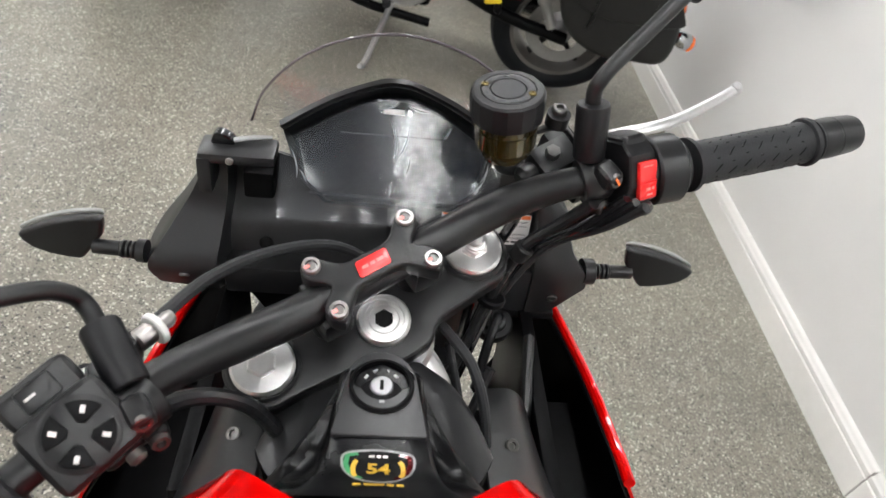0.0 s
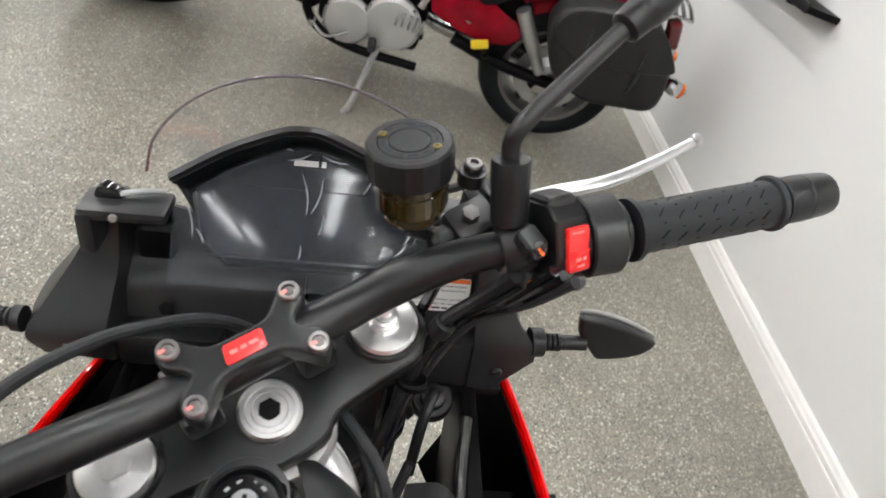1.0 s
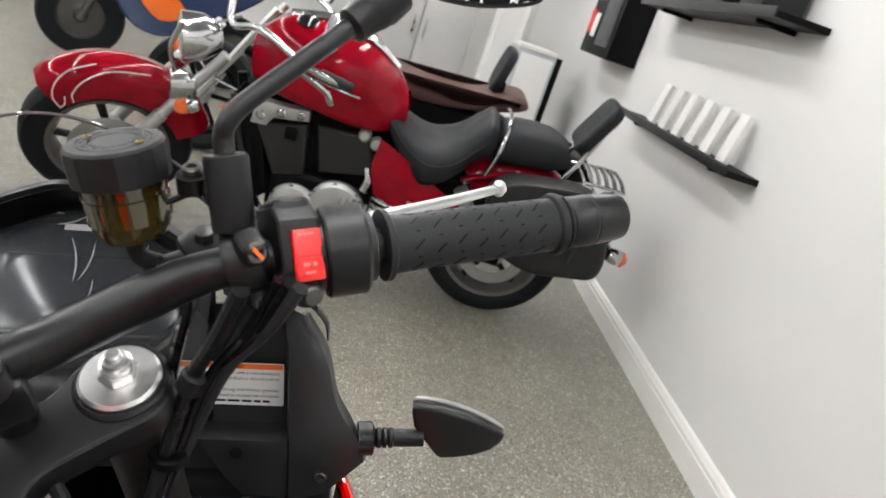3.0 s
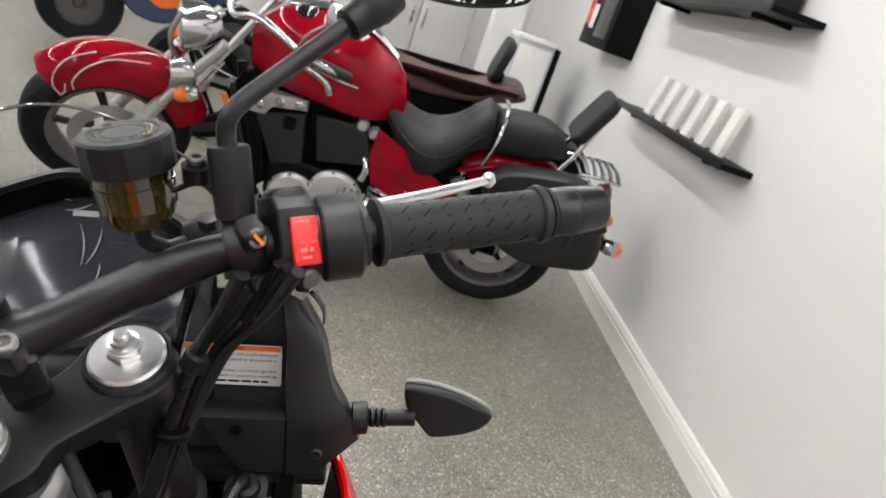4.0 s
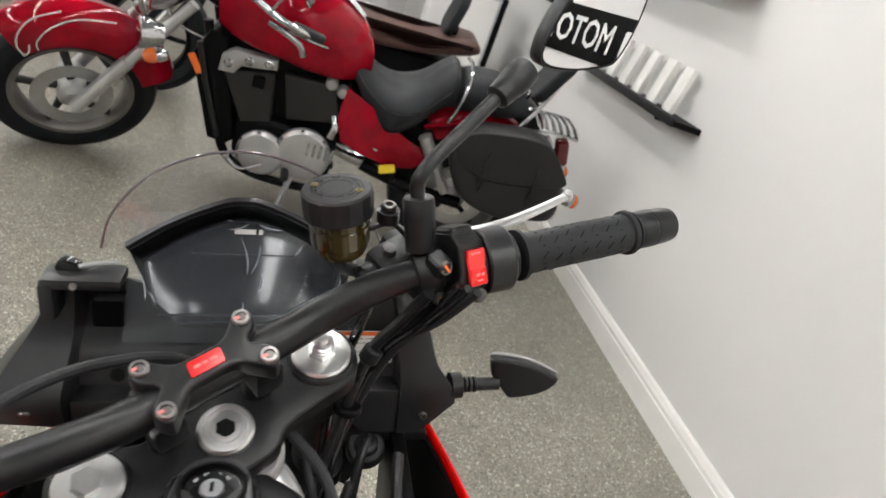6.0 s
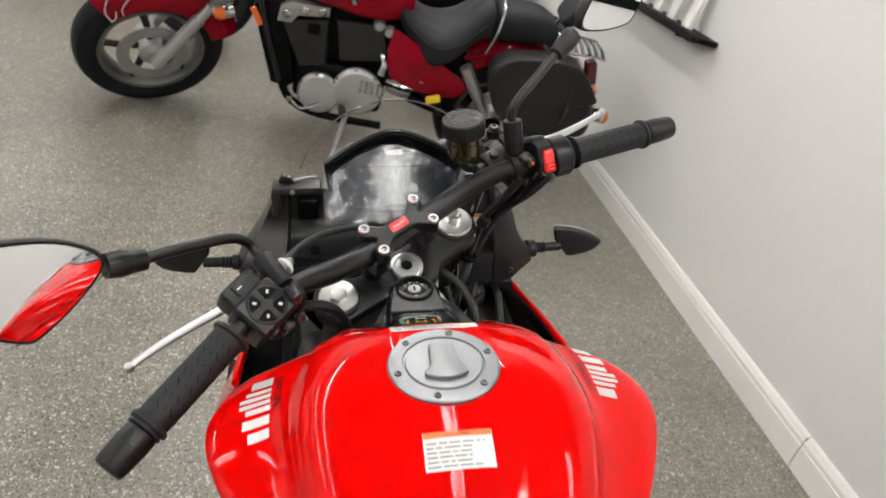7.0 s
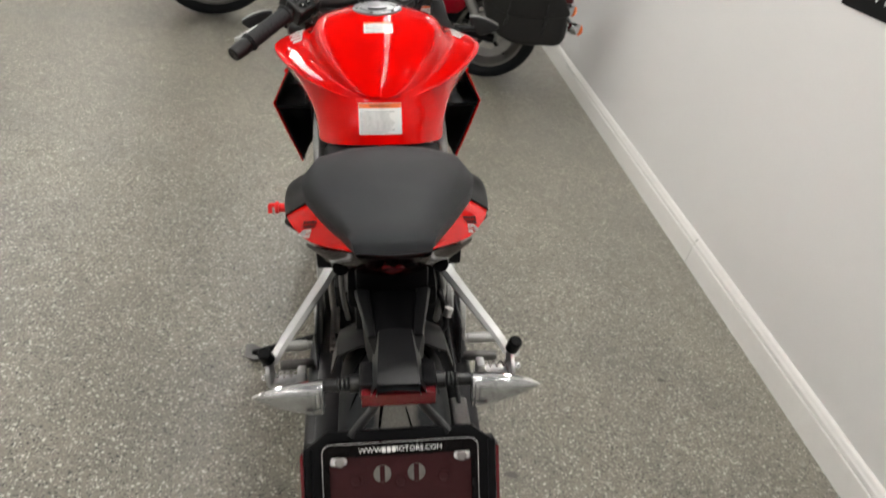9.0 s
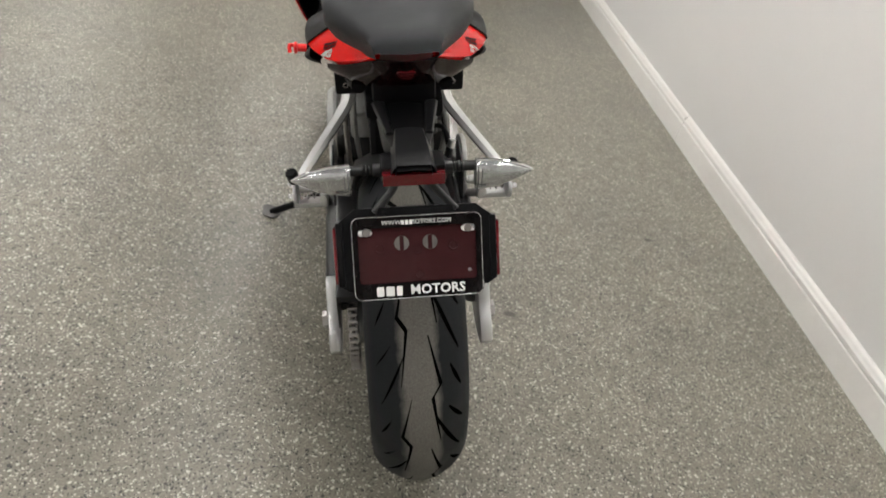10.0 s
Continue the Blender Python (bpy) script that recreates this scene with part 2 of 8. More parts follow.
REDINK = material("red_plastic", (0.80, 0.02, 0.02), 0.28, vary=0.04, grain=90, coat=0.3)
PALERED = material("pale_red_print", (0.80, 0.22, 0.20), 0.35, vary=0.05, grain=90)
DARKRED = material("dark_red_lens", (0.10, 0.006, 0.008), 0.12, vary=0.15, grain=60, coat=0.8)
REFLECTOR = material("red_reflector", (0.11, 0.004, 0.007), 0.18, vary=0.3, grain=350, bump=0.3, coat=0.5)
SMOKEPLATE = material("smoked_red_plate", (0.036, 0.010, 0.011), 0.2, vary=0.15, grain=40, spec=0.2)
SMOKE = material("smoked_lens", (0.010, 0.002, 0.0022), 0.10, vary=0.3, grain=30, spec=0.05)
AMBER = material("amber_lens", (0.85, 0.16, 0.02), 0.2, vary=0.08, grain=90, coat=0.5)
YELLOW = material("yellow_plastic", (0.75, 0.55, 0.02), 0.4, vary=0.05, grain=90)
WHITEPLASTIC = material("white_plastic", (0.78, 0.77, 0.74), 0.4, vary=0.05, grain=90)
LENS = material("clear_lens", (0.50, 0.51, 0.52), 0.13, 0.75, vary=0.35, grain=240, bump=0.5, coat=1.0, patch=60)
SCREEN = material("display_glass", (0.008, 0.010, 0.015), 0.12, vary=0.1, grain=20, spec=0.5)
BEZEL = material("display_bezel", (0.022, 0.024, 0.028), 0.25, vary=0.1, grain=60, spec=0.4)
FLUID = material("amber_fluid", (0.036, 0.025, 0.004), 0.08, vary=0.7, grain=18, patch=22, coat=1.0)
BROWN = material("brown_leather", (0.075, 0.036, 0.028), 0.5, vary=0.2, grain=500, bump=0.3)
MIRROR = material("mirror_glass", (0.92, 0.92, 0.92), 0.01, 1.0, vary=0.005, grain=5)
CLEAR = glass("clear_screen", (0.97, 0.965, 0.97), 0.02, 0.015, 0.0, 0.15)
EDGE = material("polished_plastic_edge", (0.13, 0.11, 0.12), 0.12, vary=0.2, grain=60, coat=1.0)
FILM = glass("protective_film", (0.93, 0.94, 0.95), 0.13, 0.06, 0.03, 0.7)
TUBELIGHT = glow("lamp_diffuser", (1.0, 0.985, 0.96), STRIP_POWER)


# ---- mesh builders ----
def V(*p):
    return Vector(p)


def link(name, bm, mat, sharp=35):
    me = bpy.data.meshes.new(name)
    bmesh.ops.recalc_face_normals(bm, faces=bm.faces[:])
    bm.to_mesh(me)
    bm.free()
    for m in mat if isinstance(mat, (list, tuple)) else (mat,):
        me.materials.append(m)
    me.shade_smooth()
    me.set_sharp_from_angle(angle=radians(sharp))
    return new(name, me)


def part(name, bm, mat, parent, label="", sharp=35):
    """One mesh object under a thing or a part, in the parent's own axes."""
    ob = link(name, bm, mat, sharp)
    ob.parent = parent
    return tagged(ob, label) if label else ob


def thing(name, label, category, place=None, group="", kind=""):
    ob = new(name)
    if place is not None:
        ob.matrix_world = place
    return tagged(ob, label, category, group, kind)


def join(*bms):
    """One bmesh out of several."""
    out = bmesh.new()
    for b in bms:
        me = bpy.data.meshes.new("tmp")
        b.to_mesh(me)
        b.free()
        out.from_mesh(me)
        bpy.data.meshes.remove(me)
    return out


def moved(bm, m):
    bmesh.ops.transform(bm, matrix=m, verts=bm.verts[:])
    return bm


def flip_x(bm):
    """A copy of bm mirrored in x, with bm itself kept."""
    other = bm.copy()
    bmesh.ops.scale(other, vec=(-1, 1, 1), verts=other.verts[:])
    bmesh.ops.reverse_faces(other, faces=other.faces[:])
    return other


def bx(lo, hi, bevel=0.003, seg=2):
    bm = bmesh.new()
    bmesh.ops.create_cube(bm, size=1)
    for v in bm.verts:
        v.co = [lo[i] + (v.co[i] + 0.5) * (hi[i] - lo[i]) for i in range(3)]
    if bevel:
        bmesh.ops.bevel(bm, geom=bm.edges[:], offset=bevel, segments=seg, affect="EDGES", profile=0.6)
    return bm


def smooth_line(pts, n=8):
    """Catmull-Rom line through pts."""
    p = [np.array(q, float) for q in pts]
    if len(p) < 3:
        return [p[0] + (p[-1] - p[0]) * k / n for k in range(n + 1)]
    p = [2 * p[0] - p[1]] + p + [2 * p[-1] - p[-2]]
    out = []
    for a, b, c, d in zip(p, p[1:], p[2:], p[3:]):
        for k in range(n):
            t = k / n
            out.append(0.5 * (2 * b + (c - a) * t + (2 * a - 5 * b + 4 * c - d) * t * t + (3 * b - a - 3 * c + d) * t ** 3))
    out.append(p[-2])
    return out


def tube(pts, radius, seg=14, n=6, smooth=True, flat=1.0):
    """A round rod along pts; radius is one number or one a point; flat squeezes its section."""
    line = smooth_line(pts, n) if smooth else [np.array(q, float) for q in pts]
    if isinstance(radius, (int, float)):
        rad = [radius] * len(line)
    else:
        rad = np.interp(np.linspace(0, len(radius) - 1, len(line)), range(len(radius)), radius)
    bm = bmesh.new()
    rings, up = [], None
    for i, q in enumerate(line):
        d = Vector(line[min(i + 1, len(line) - 1)] - line[max(i - 1, 0)]).normalized()
        if up is None:
            up = d.orthogonal().normalized() if abs(d.z) > 0.95 else d.cross(V(0, 0, 1)).normalized()
        up = (up - d * up.dot(d)).normalized()
        side = d.cross(up)
        rings.append([bm.verts.new(Vector(q) + float(rad[i]) * (math.cos(a) * up + flat * math.sin(a) * side)) for a in (2 * math.pi * k / seg for k in range(seg))])
    for r, s in zip(rings, rings[1:]):
        for k in range(seg):
            bm.faces.new((r[k], r[(k + 1) % seg], s[(k + 1) % seg], s[k]))
    bm.faces.new(rings[0][::-1])
    bm.faces.new(rings[-1])
    return bm


def lathe(profile, origin=(0, 0, 0), axis=(0, 0, 1), seg=28, closed=False):
    """Turned round axis through origin; profile is (radius, height) from one end to the other."""
    bm = bmesh.new()
    turn = Matrix.Translation(origin) @ Vector(axis).to_track_quat("Z", "Y").to_matrix().to_4x4()
    rings = []
    for r, h in profile:
        if r < 1e-6:
            rings.append([bm.verts.new(turn @ V(0, 0, h))])
        else:
            rings.append([bm.verts.new(turn @ V(r * math.cos(2 * math.pi * k / seg), r * math.sin(2 * math.pi * k / seg), h)) for k in range(seg)])
    pairs = list(zip(rings, rings[1:])) + ([(rings[-1], rings[0])] if closed else [])
    for a, b in pairs:
        if len(a) == 1 and len(b) == 1:
            continue
        for k in range(seg):
            j = (k + 1) % seg
            if len(a) == 1:
                bm.faces.new((a[0], b[j], b[k]))
            elif len(b) == 1:
                bm.faces.new((a[k], a[j], b[0]))
            else:
                bm.faces.new((a[k], a[j], b[j], b[k]))
    if not closed:
        for r in (rings[0], rings[-1]):
            if len(r) > 2:
                bm.faces.new(r)
    return bm


def prism(outline, thick, m=None, bevel=0.002, seg=2):
    """A flat outline in x, y, given a thickness from z = 0 up."""
    bm = bmesh.new()
    lo = [bm.verts.new((x, y, 0)) for x, y in outline]
    hi = [bm.verts.new((x, y, thick)) for x, y in outline]
    n = len(outline)
    bm.faces.new(lo[::-1])
    top = bm.faces.new(hi)
    for k in range(n):
        bm.faces.new((lo[k], lo[(k + 1) % n], hi[(k + 1) % n], hi[k]))
    bmesh.ops.recalc_face_normals(bm, faces=bm.faces[:])
    if bevel:
        edges = [e for e in bm.edges if all(v in hi for v in e.verts)] + [e for e in bm.edges if all(v in lo for v in e.verts)]
        bmesh.ops.bevel(bm, geom=edges, offset=bevel, segments=seg, affect="EDGES", profile=0.6)
    return moved(bm, m) if m is not None else bm


def ring_line(pts, n=4):
    """A closed smooth outline through pts in x, y."""
    p = [np.array(q, float) for q in pts]
    k, out = len(p), []
    for i in range(k):
        a, b, c, d = p[i - 1], p[i], p[(i + 1) % k], p[(i + 2) % k]
        for s in range(n):
            t = s / n
            out.append(tuple(0.5 * (2 * b + (c - a) * t + (2 * a - 5 * b + 4 * c - d) * t * t + (3 * b - a - 3 * c + d) * t ** 3)))
    return out


def loft(curves, nu=6, nv=4, mirror=True, smooth_v=True):
    """A skin over lengthwise curves (all with as many points); mirrored in x where asked."""
    lines = [smooth_line(c, nu) for c in curves]
    cols = list(zip(*lines))
    grid = [smooth_line(c, nv) if smooth_v else list(c) for c in cols]
    bm = bmesh.new()

    def skin(sign):
        vs = [[bm.verts.new((sign * q[0], q[1], q[2])) for q in row] for row in grid]
        for a, b in zip(vs, vs[1:]):
            for k in range(len(a) - 1):
                f = (a[k], a[k + 1], b[k + 1], b[k])
                try:
                    bm.faces.new(f if sign > 0 else f[::-1])
                except ValueError:
                    pass
    skin(1)
    if mirror:
        skin(-1)
    bmesh.ops.remove_doubles(bm, verts=bm.verts[:], dist=0.0004)
    return bm


def shell(bm, thick):
    """Gives a skin its thickness, inwards."""
    bmesh.ops.recalc_face_normals(bm, faces=bm.faces[:])
    bmesh.ops.solidify(bm, geom=bm.faces[:], thickness=thick)
    return bm


def frame_at(origin, x_dir, z_dir):
    """A pose with its z along z_dir and its x near x_dir."""
    z = Vector(z_dir).normalized()
    x = Vector(x_dir)
    x = (x - z * x.dot(z)).normalized()
    y = z.cross(x)
    m = Matrix((x, y, z)).transposed().to_4x4()
    m.translation = Vector(origin)
    return m


def letters(text, size, m=None, thick=0.0004, align="CENTER", bold=0.0):
    """Raised lettering in the built-in face, in x, y."""
    cu = bpy.data.curves.new("letters", "FONT")
    cu.body, cu.size, cu.align_x, cu.align_y, cu.extrude, cu.offset, cu.resolution_u = text, size, align, "CENTER", thick, bold, 2
    ob = bpy.data.objects.new("letters", cu)
    scene.collection.objects.link(ob)
    me = bpy.data.meshes.new_from_object(ob.evaluated_get(bpy.context.evaluated_depsgraph_get()))
    bm = bmesh.new()
    bm.from_mesh(me)
    bpy.data.objects.remove(ob)
    bpy.data.curves.remove(cu)
    bpy.data.meshes.remove(me)
    return moved(bm, m) if m is not None else bm


def bars(rows, width, height, m=None, fill=0.6, seed=1, thick=0.0003, even=False):
    """Rows of small bars in place of print too fine to read."""
    rng = random.Random(seed)
    bm = bmesh.new()
    step = height / rows
    for r in range(rows):
        y = height / 2 - (r + 0.5) * step
        x, end = -width / 2, width / 2 - (0 if even else rng.random() * width * 0.35)
        while x < end - step * 0.4:
            w = min(step * (0.8 + 2.6 * rng.random()), end - x)
            b = [bm.verts.new((x + a * w, y + c * step * fill / 2, thick)) for a, c in ((0, -1), (1, -1), (1, 1), (0, 1))]
            bm.faces.new(b)
            x += w + step * 0.45
    return moved(bm, m) if m is not None else bm


def sheet(w, h, nx=8, ny=8, m=None, thick=0.0):
    bm = bmesh.new()
    vs = [[bm.verts.new((w * (i / nx - 0.5), h * (j / ny - 0.5), thick)) for i in range(nx + 1)] for j in range(ny + 1)]
    for a, b in zip(vs, vs[1:]):
        for k in range(nx):
            bm.faces.new((a[k], a[k + 1], b[k + 1], b[k]))
    return moved(bm, m) if m is not None else bm


def drape(bm, tree, way, lift=0.0006):
    """Lays bm on the surface in tree, along way."""
    way = Vector(way).normalized()
    for v in bm.verts:
        hit, normal, _, _ = tree.ray_cast(v.co - way * 0.3, way)
        if hit is not None:
            v.co = hit - way * lift
    return bm


def tree_of(bm):
    return BVHTree.FromBMesh(bm)


def bolt(origin, axis, r=0.006, h=0.004, socket=True):
    prof = [(0, 0), (r, 0), (r, h * 0.75), (r * 0.85, h), (r * 0.5, h)] + ([(r * 0.46, h * 0.35), (0, h * 0.35)] if socket else [(0, h * 1.15)])
    return lathe(prof, origin, axis, seg=14)


def rounded(w, h, r, n=6):
    pts = []
    for cx, cy, a0 in ((w - r, h - r, 0), (-w + r, h - r, 90), (-w + r, -h + r, 180), (w - r, -h + r, 270)):
        pts += [(cx + r * math.cos(radians(a0 + 90 * k / n)), cy + r * math.sin(radians(a0 + 90 * k / n))) for k in range(n + 1)]
    return pts


# ---- the room ----
WALL_X, ROOM_LEFT, ROOM_BACK, ROOM_FRONT, ROOM_H = 2.306, -5.6, -4.2, 8.6, 3.0


def structure(name, bm, mat, label=""):
    return tagged(link(name, bm, mat), label, kind="structure")


structure("floor", bx((ROOM_LEFT - 0.2, ROOM_BACK - 0.2, -0.12), (WALL_X + 0.2, ROOM_FRONT + 0.2, 0), 0), FLOOR, "speckled grey-beige flake floor, slightly glossy")
structure("wall_right", bx((WALL_X, ROOM_BACK, 0), (WALL_X + 0.15, ROOM_FRONT, ROOM_H), 0), WALL, "plain off-white painted wall")
structure("wall_left", bx((ROOM_LEFT - 0.15, ROOM_BACK, 0), (ROOM_LEFT, ROOM_FRONT, ROOM_H), 0), WALL, "plain off-white painted wall")
structure("wall_back", bx((ROOM_LEFT - 0.15, ROOM_BACK - 0.15, 0), (WALL_X + 0.15, ROOM_BACK, ROOM_H), 0), WALL, "plain off-white painted wall")
structure("wall_front", bx((ROOM_LEFT - 0.15, ROOM_FRONT, 0), (WALL_X + 0.15, ROOM_FRONT + 0.15, ROOM_H), 0), WALL, "plain off-white painted wall")
structure("ceiling", bx((ROOM_LEFT - 0.15, ROOM_BACK - 0.15, ROOM_H), (WALL_X + 0.15, ROOM_FRONT + 0.15, ROOM_H + 0.12), 0), CEIL, "plain white ceiling")


def baseboard(y0, y1):
    """A moulded skirting board: tall flat face, a groove and a rounded cap."""
    prof = [(0, 0), (-0.019, 0), (-0.0195, 0.084), (-0.0155, 0.087), (-0.016, 0.0905), (-0.019, 0.0935), (-0.0185, 0.1045), (-0.0135, 0.110), (-0.0125, 0.115), (-0.0085, 0.1225), (-0.004, 0.1255), (0, 0.1255)]
    bm = bmesh.new()
    rows = [[bm.verts.new((WALL_X - 0.001 + x, y, z)) for x, z in prof] for y in (y0, y1)]
    for k in range(len(prof) - 1):
        bm.faces.new((rows[0][k], rows[0][k + 1], rows[1][k + 1], rows[1][k]))
    bm.faces.new(rows[0])
    bm.faces.new(rows[1][::-1])
    return bm


for ya, yb in ((ROOM_BACK, 1.8545), (1.8595, 4.9), (4.903, ROOM_FRONT)):
    structure("baseboard", baseboard(ya, yb), TRIM, "off-white moulded wooden skirting board")

# darker grey strip set back in the gap between two boards
structure("trim", bx((WALL_X - 0.0165, 1.8546, 0.001), (WALL_X - 0.002, 1.8594, 0.118), 0.0), material("joint_strip", (0.30, 0.28, 0.25), 0.7), "darker grey strip in the joint of the skirting board")


def ceiling_light(x, y):
    ob = thing("ceiling_light", "long white fluorescent strip lamp on the ceiling", "ceiling lamp", pose(x, y, ROOM_H), "ceiling strip lamps")
    part("frame", bx((-0.11, -1.2, -0.05), (0.11, 1.2, -0.001), 0.006), TRIM, ob, "white steel housing")
    part("diffuser", join(*[tube([(x, -1.17, -0.066), (x, 1.17, -0.066)], 0.0135, 14, 2) for x in (-0.055, 0.055)]), TUBELIGHT, ob, "glowing tubes")
    return ob


first_lamp = ceiling_light(0.55, -0.38)
for lx in (0.55, 1.7, -1.75, -4.1):
    for k, ly in enumerate((-2.84, -0.38, 2.08, 4.54, 7.0)):
        if (lx, ly) != (0.55, -0.38) and (lx < 1 or k in (1, 3)) and not (k == 0 and lx > -1):
            copy_thing(first_lamp, pose(lx, ly, ROOM_H))

# ---- the red motorcycle, leaning on its side stand ----
bike = thing("motorcycle", "red and black naked sport motorcycle leaning on its side stand", "motorcycle", pose(0.9905, 0.135, 0.002, 0, -13, 0.75))
STEER, RAKE = radians(34.5), radians(24)
SU = V(math.cos(STEER), math.cos(RAKE) * math.sin(STEER), math.sin(RAKE) * math.sin(STEER))
SW = V(0, -math.sin(RAKE), math.cos(RAKE))
SV = SW.cross(SU)
ST = Matrix((SU, SV, SW)).transposed().to_4x4()
ST.translation = V(0, 1.055, 0.918)


def st(bm):
    """From the steering's axes (along the bar, ahead, up the stem) to the motorcycle's."""
    return moved(bm, ST)


# fuel tank: a broad shell with raised shoulders, side wings and a ridge over the rear face
TANK_LINES = [
    [(0, 0.866, 0.966), (0, 0.815, 0.996), (0, 0.72, 1.004), (0, 0.64, 0.976), (0, 0.58, 0.936), (0, 0.534, 0.899), (0, 0.532, 0.897)],
    [(0.045, 0.868, 0.963), (0.052, 0.815, 0.994), (0.06, 0.72, 0.9985), (0.056, 0.64, 0.969), (0.042, 0.58, 0.930), (0.02, 0.538, 0.8975), (0, 0.533, 0.8965)],
    [(0.083, 0.902, 0.938), (0.104, 0.83, 0.974), (0.117, 0.735, 0.986), (0.107, 0.65, 0.964), (0.078, 0.587, 0.93), (0.035, 0.543, 0.898), (0, 0.5335, 0.896)],
    [(0.10, 0.905, 0.922), (0.132, 0.84, 0.948), (0.148, 0.75, 0.947), (0.133, 0.665, 0.932), (0.096, 0.598, 0.913), (0.044, 0.548, 0.896), (0, 0.534, 0.8955)],
    [(0.122, 0.905, 0.905), (0.178, 0.845, 0.935), (0.205, 0.775, 0.934), (0.178, 0.69, 0.925), (0.125, 0.612, 0.909), (0.055, 0.553, 0.894), (0, 0.5345, 0.895)],
    [(0.127, 0.90, 0.892), (0.188, 0.842, 0.917), (0.2165, 0.772, 0.918), (0.187, 0.687, 0.911), (0.132, 0.609, 0.899), (0.058, 0.551, 0.888), (0, 0.534, 0.890)],
    [(0.12, 0.89, 0.865), (0.166, 0.835, 0.872), (0.184, 0.77, 0.868), (0.162, 0.69, 0.866), (0.124, 0.615, 0.862), (0.06, 0.541, 0.866), (0, 0.525, 0.869)],
    [(0.118, 0.88, 0.83), (0.142, 0.82, 0.825), (0.148, 0.755, 0.82), (0.14, 0.685, 0.818), (0.122, 0.61, 0.82), (0.064, 0.527, 0.838), (0, 0.512, 0.842)],
    [(0.116, 0.87, 0.79), (0.136, 0.81, 0.785), (0.14, 0.745, 0.78), (0.134, 0.68, 0.776), (0.121, 0.603, 0.779), (0.072, 0.520, 0.806), (0, 0.503, 0.812)],
]


def between(a, b, f):
    return [tuple(p + (q - p) * f for p, q in zip(u, v)) for u, v in zip(a, b)]


# the crown is flat beside the ridge and the wings end in a tight edge
TANK_LINES[4] = between(TANK_LINES[5], TANK_LINES[4], 0.55)
TANK_LINES.insert(6, between(TANK_LINES[5], TANK_LINES[6], 0.14))
TANK_LINES[1:1] = [[(v[0] * f, u[1] + (v[1] - u[1]) * f, u[2] + (v[2] - u[2]) * f * f) for u, v in zip(TANK_LINES[0], TANK_LINES[1])] for f in (0.3, 0.65)]
tank_bm = loft(TANK_LINES, 9, 5)
tank_tree = tree_of(tank_bm)
tank = part("fuel_tank", tank_bm, RED, bike, "glossy red lacquered fuel tank with raised shoulders", 50)

# filler cap: bolted ring, inner disc, keyhole flap
CAP = frame_at((0, 0.755, 1.0015), (1, 0, 0), (0, 0.0, 1))
CAPRING = material("brushed_cap_metal", (0.25, 0.255, 0.265), 0.36, 0.8, vary=0.05, grain=500, bump=0.04, patch=20)
cap = part("filler_cap", moved(lathe([(0, -0.004), (0.0505, -0.004), (0.0505, 0.0025), (0.049, 0.004), (0.037, 0.0045), (0.0365, 0.003), (0.035, 0.003), (0.034, 0.0048), (0, 0.0052)], seg=48), CAP), CAPRING, tank, "satin silver round filler cap")
part("flap", moved(prism(ring_line([(-0.011, 0.021), (0, 0.024), (0.011, 0.021), (0.013, -0.006), (0.019, -0.018), (0, -0.024), (-0.019, -0.018), (-0.013, -0.006)], 4), 0.0042, pose(0, 0, 0.0046), 0.0016), CAP), CAPRING, cap, "raised keyhole flap")
for k in range(6):
    a = radians(15 + 60 * k)
    b = join(bolt((0.0432 * math.cos(a), 0.0432 * math.sin(a), 0.0036), (0, 0, 1), 0.0034, 0.0022))
    part("cap_bolt", moved(b, CAP), DARKSTEEL, cap)


def warning_label(name, w, h, place, rows, way, title, seed):
    """A white warning label draped on the tank: orange head, print."""
    lab = part(name, drape(sheet(w, h, 14, 10, place), tank_tree, way, 0.0008), LABEL, tank, "white warning label with an orange head")
    part("head_bar", drape(sheet(w * 0.985, h * 0.15, 14, 3, place @ pose(0, h * 0.415, 0)), tank_tree, way, 0.0013), LBLORANGE, lab, "orange head")
    part("print", drape(bars(rows, w * 0.92, h * 0.72, place @ pose(0, -h * 0.10, 0), 0.36, seed), tank_tree, way, 0.0013), GREYINK, lab, "fine grey print")
    part("title", drape(letters(title, h * 0.135, place @ pose(0, h * 0.412, 0), 0), tank_tree, way, 0.0017), INK, lab, "black heading")


warning_label("warning_label", 0.057, 0.032, frame_at((0, 0.6665, 0.99), (1, 0, 0), (0, -0.38, 0.92)), 6, (0, 0.3, -0.95), "WARNING", 3)
warning_label("warning_label", 0.081, 0.058, frame_at((-0.003, 0.506, 0.8610), (1, 0.0, 0), (0, -0.9, 0.3)), 10, (0, 0.95, -0.25), "WARNING!", 4)
FLM = frame_at((0.001, 0.8238, 0.985), (1, 0, 0), (0, 0.3, 0.95))
front_label = part("front_label", drape(sheet(0.086, 0.0165, 14, 4, FLM), tank_tree, (0, -0.3, -0.95), 0.0008), LABEL, tank, "white strip label with an orange edge")
part("head_bar", drape(sheet(0.084, 0.0024, 14, 2, FLM @ pose(0, 0.0066, 0)), tank_tree, (0, -0.3, -0.95), 0.0013), LBLORANGE, front_label)
part("print", drape(bars(4, 0.078, 0.0105, FLM @ pose(0, -0.0016, 0), 0.45, 9), tank_tree, (0, -0.3, -0.95), 0.0013), GREYINK, front_label)



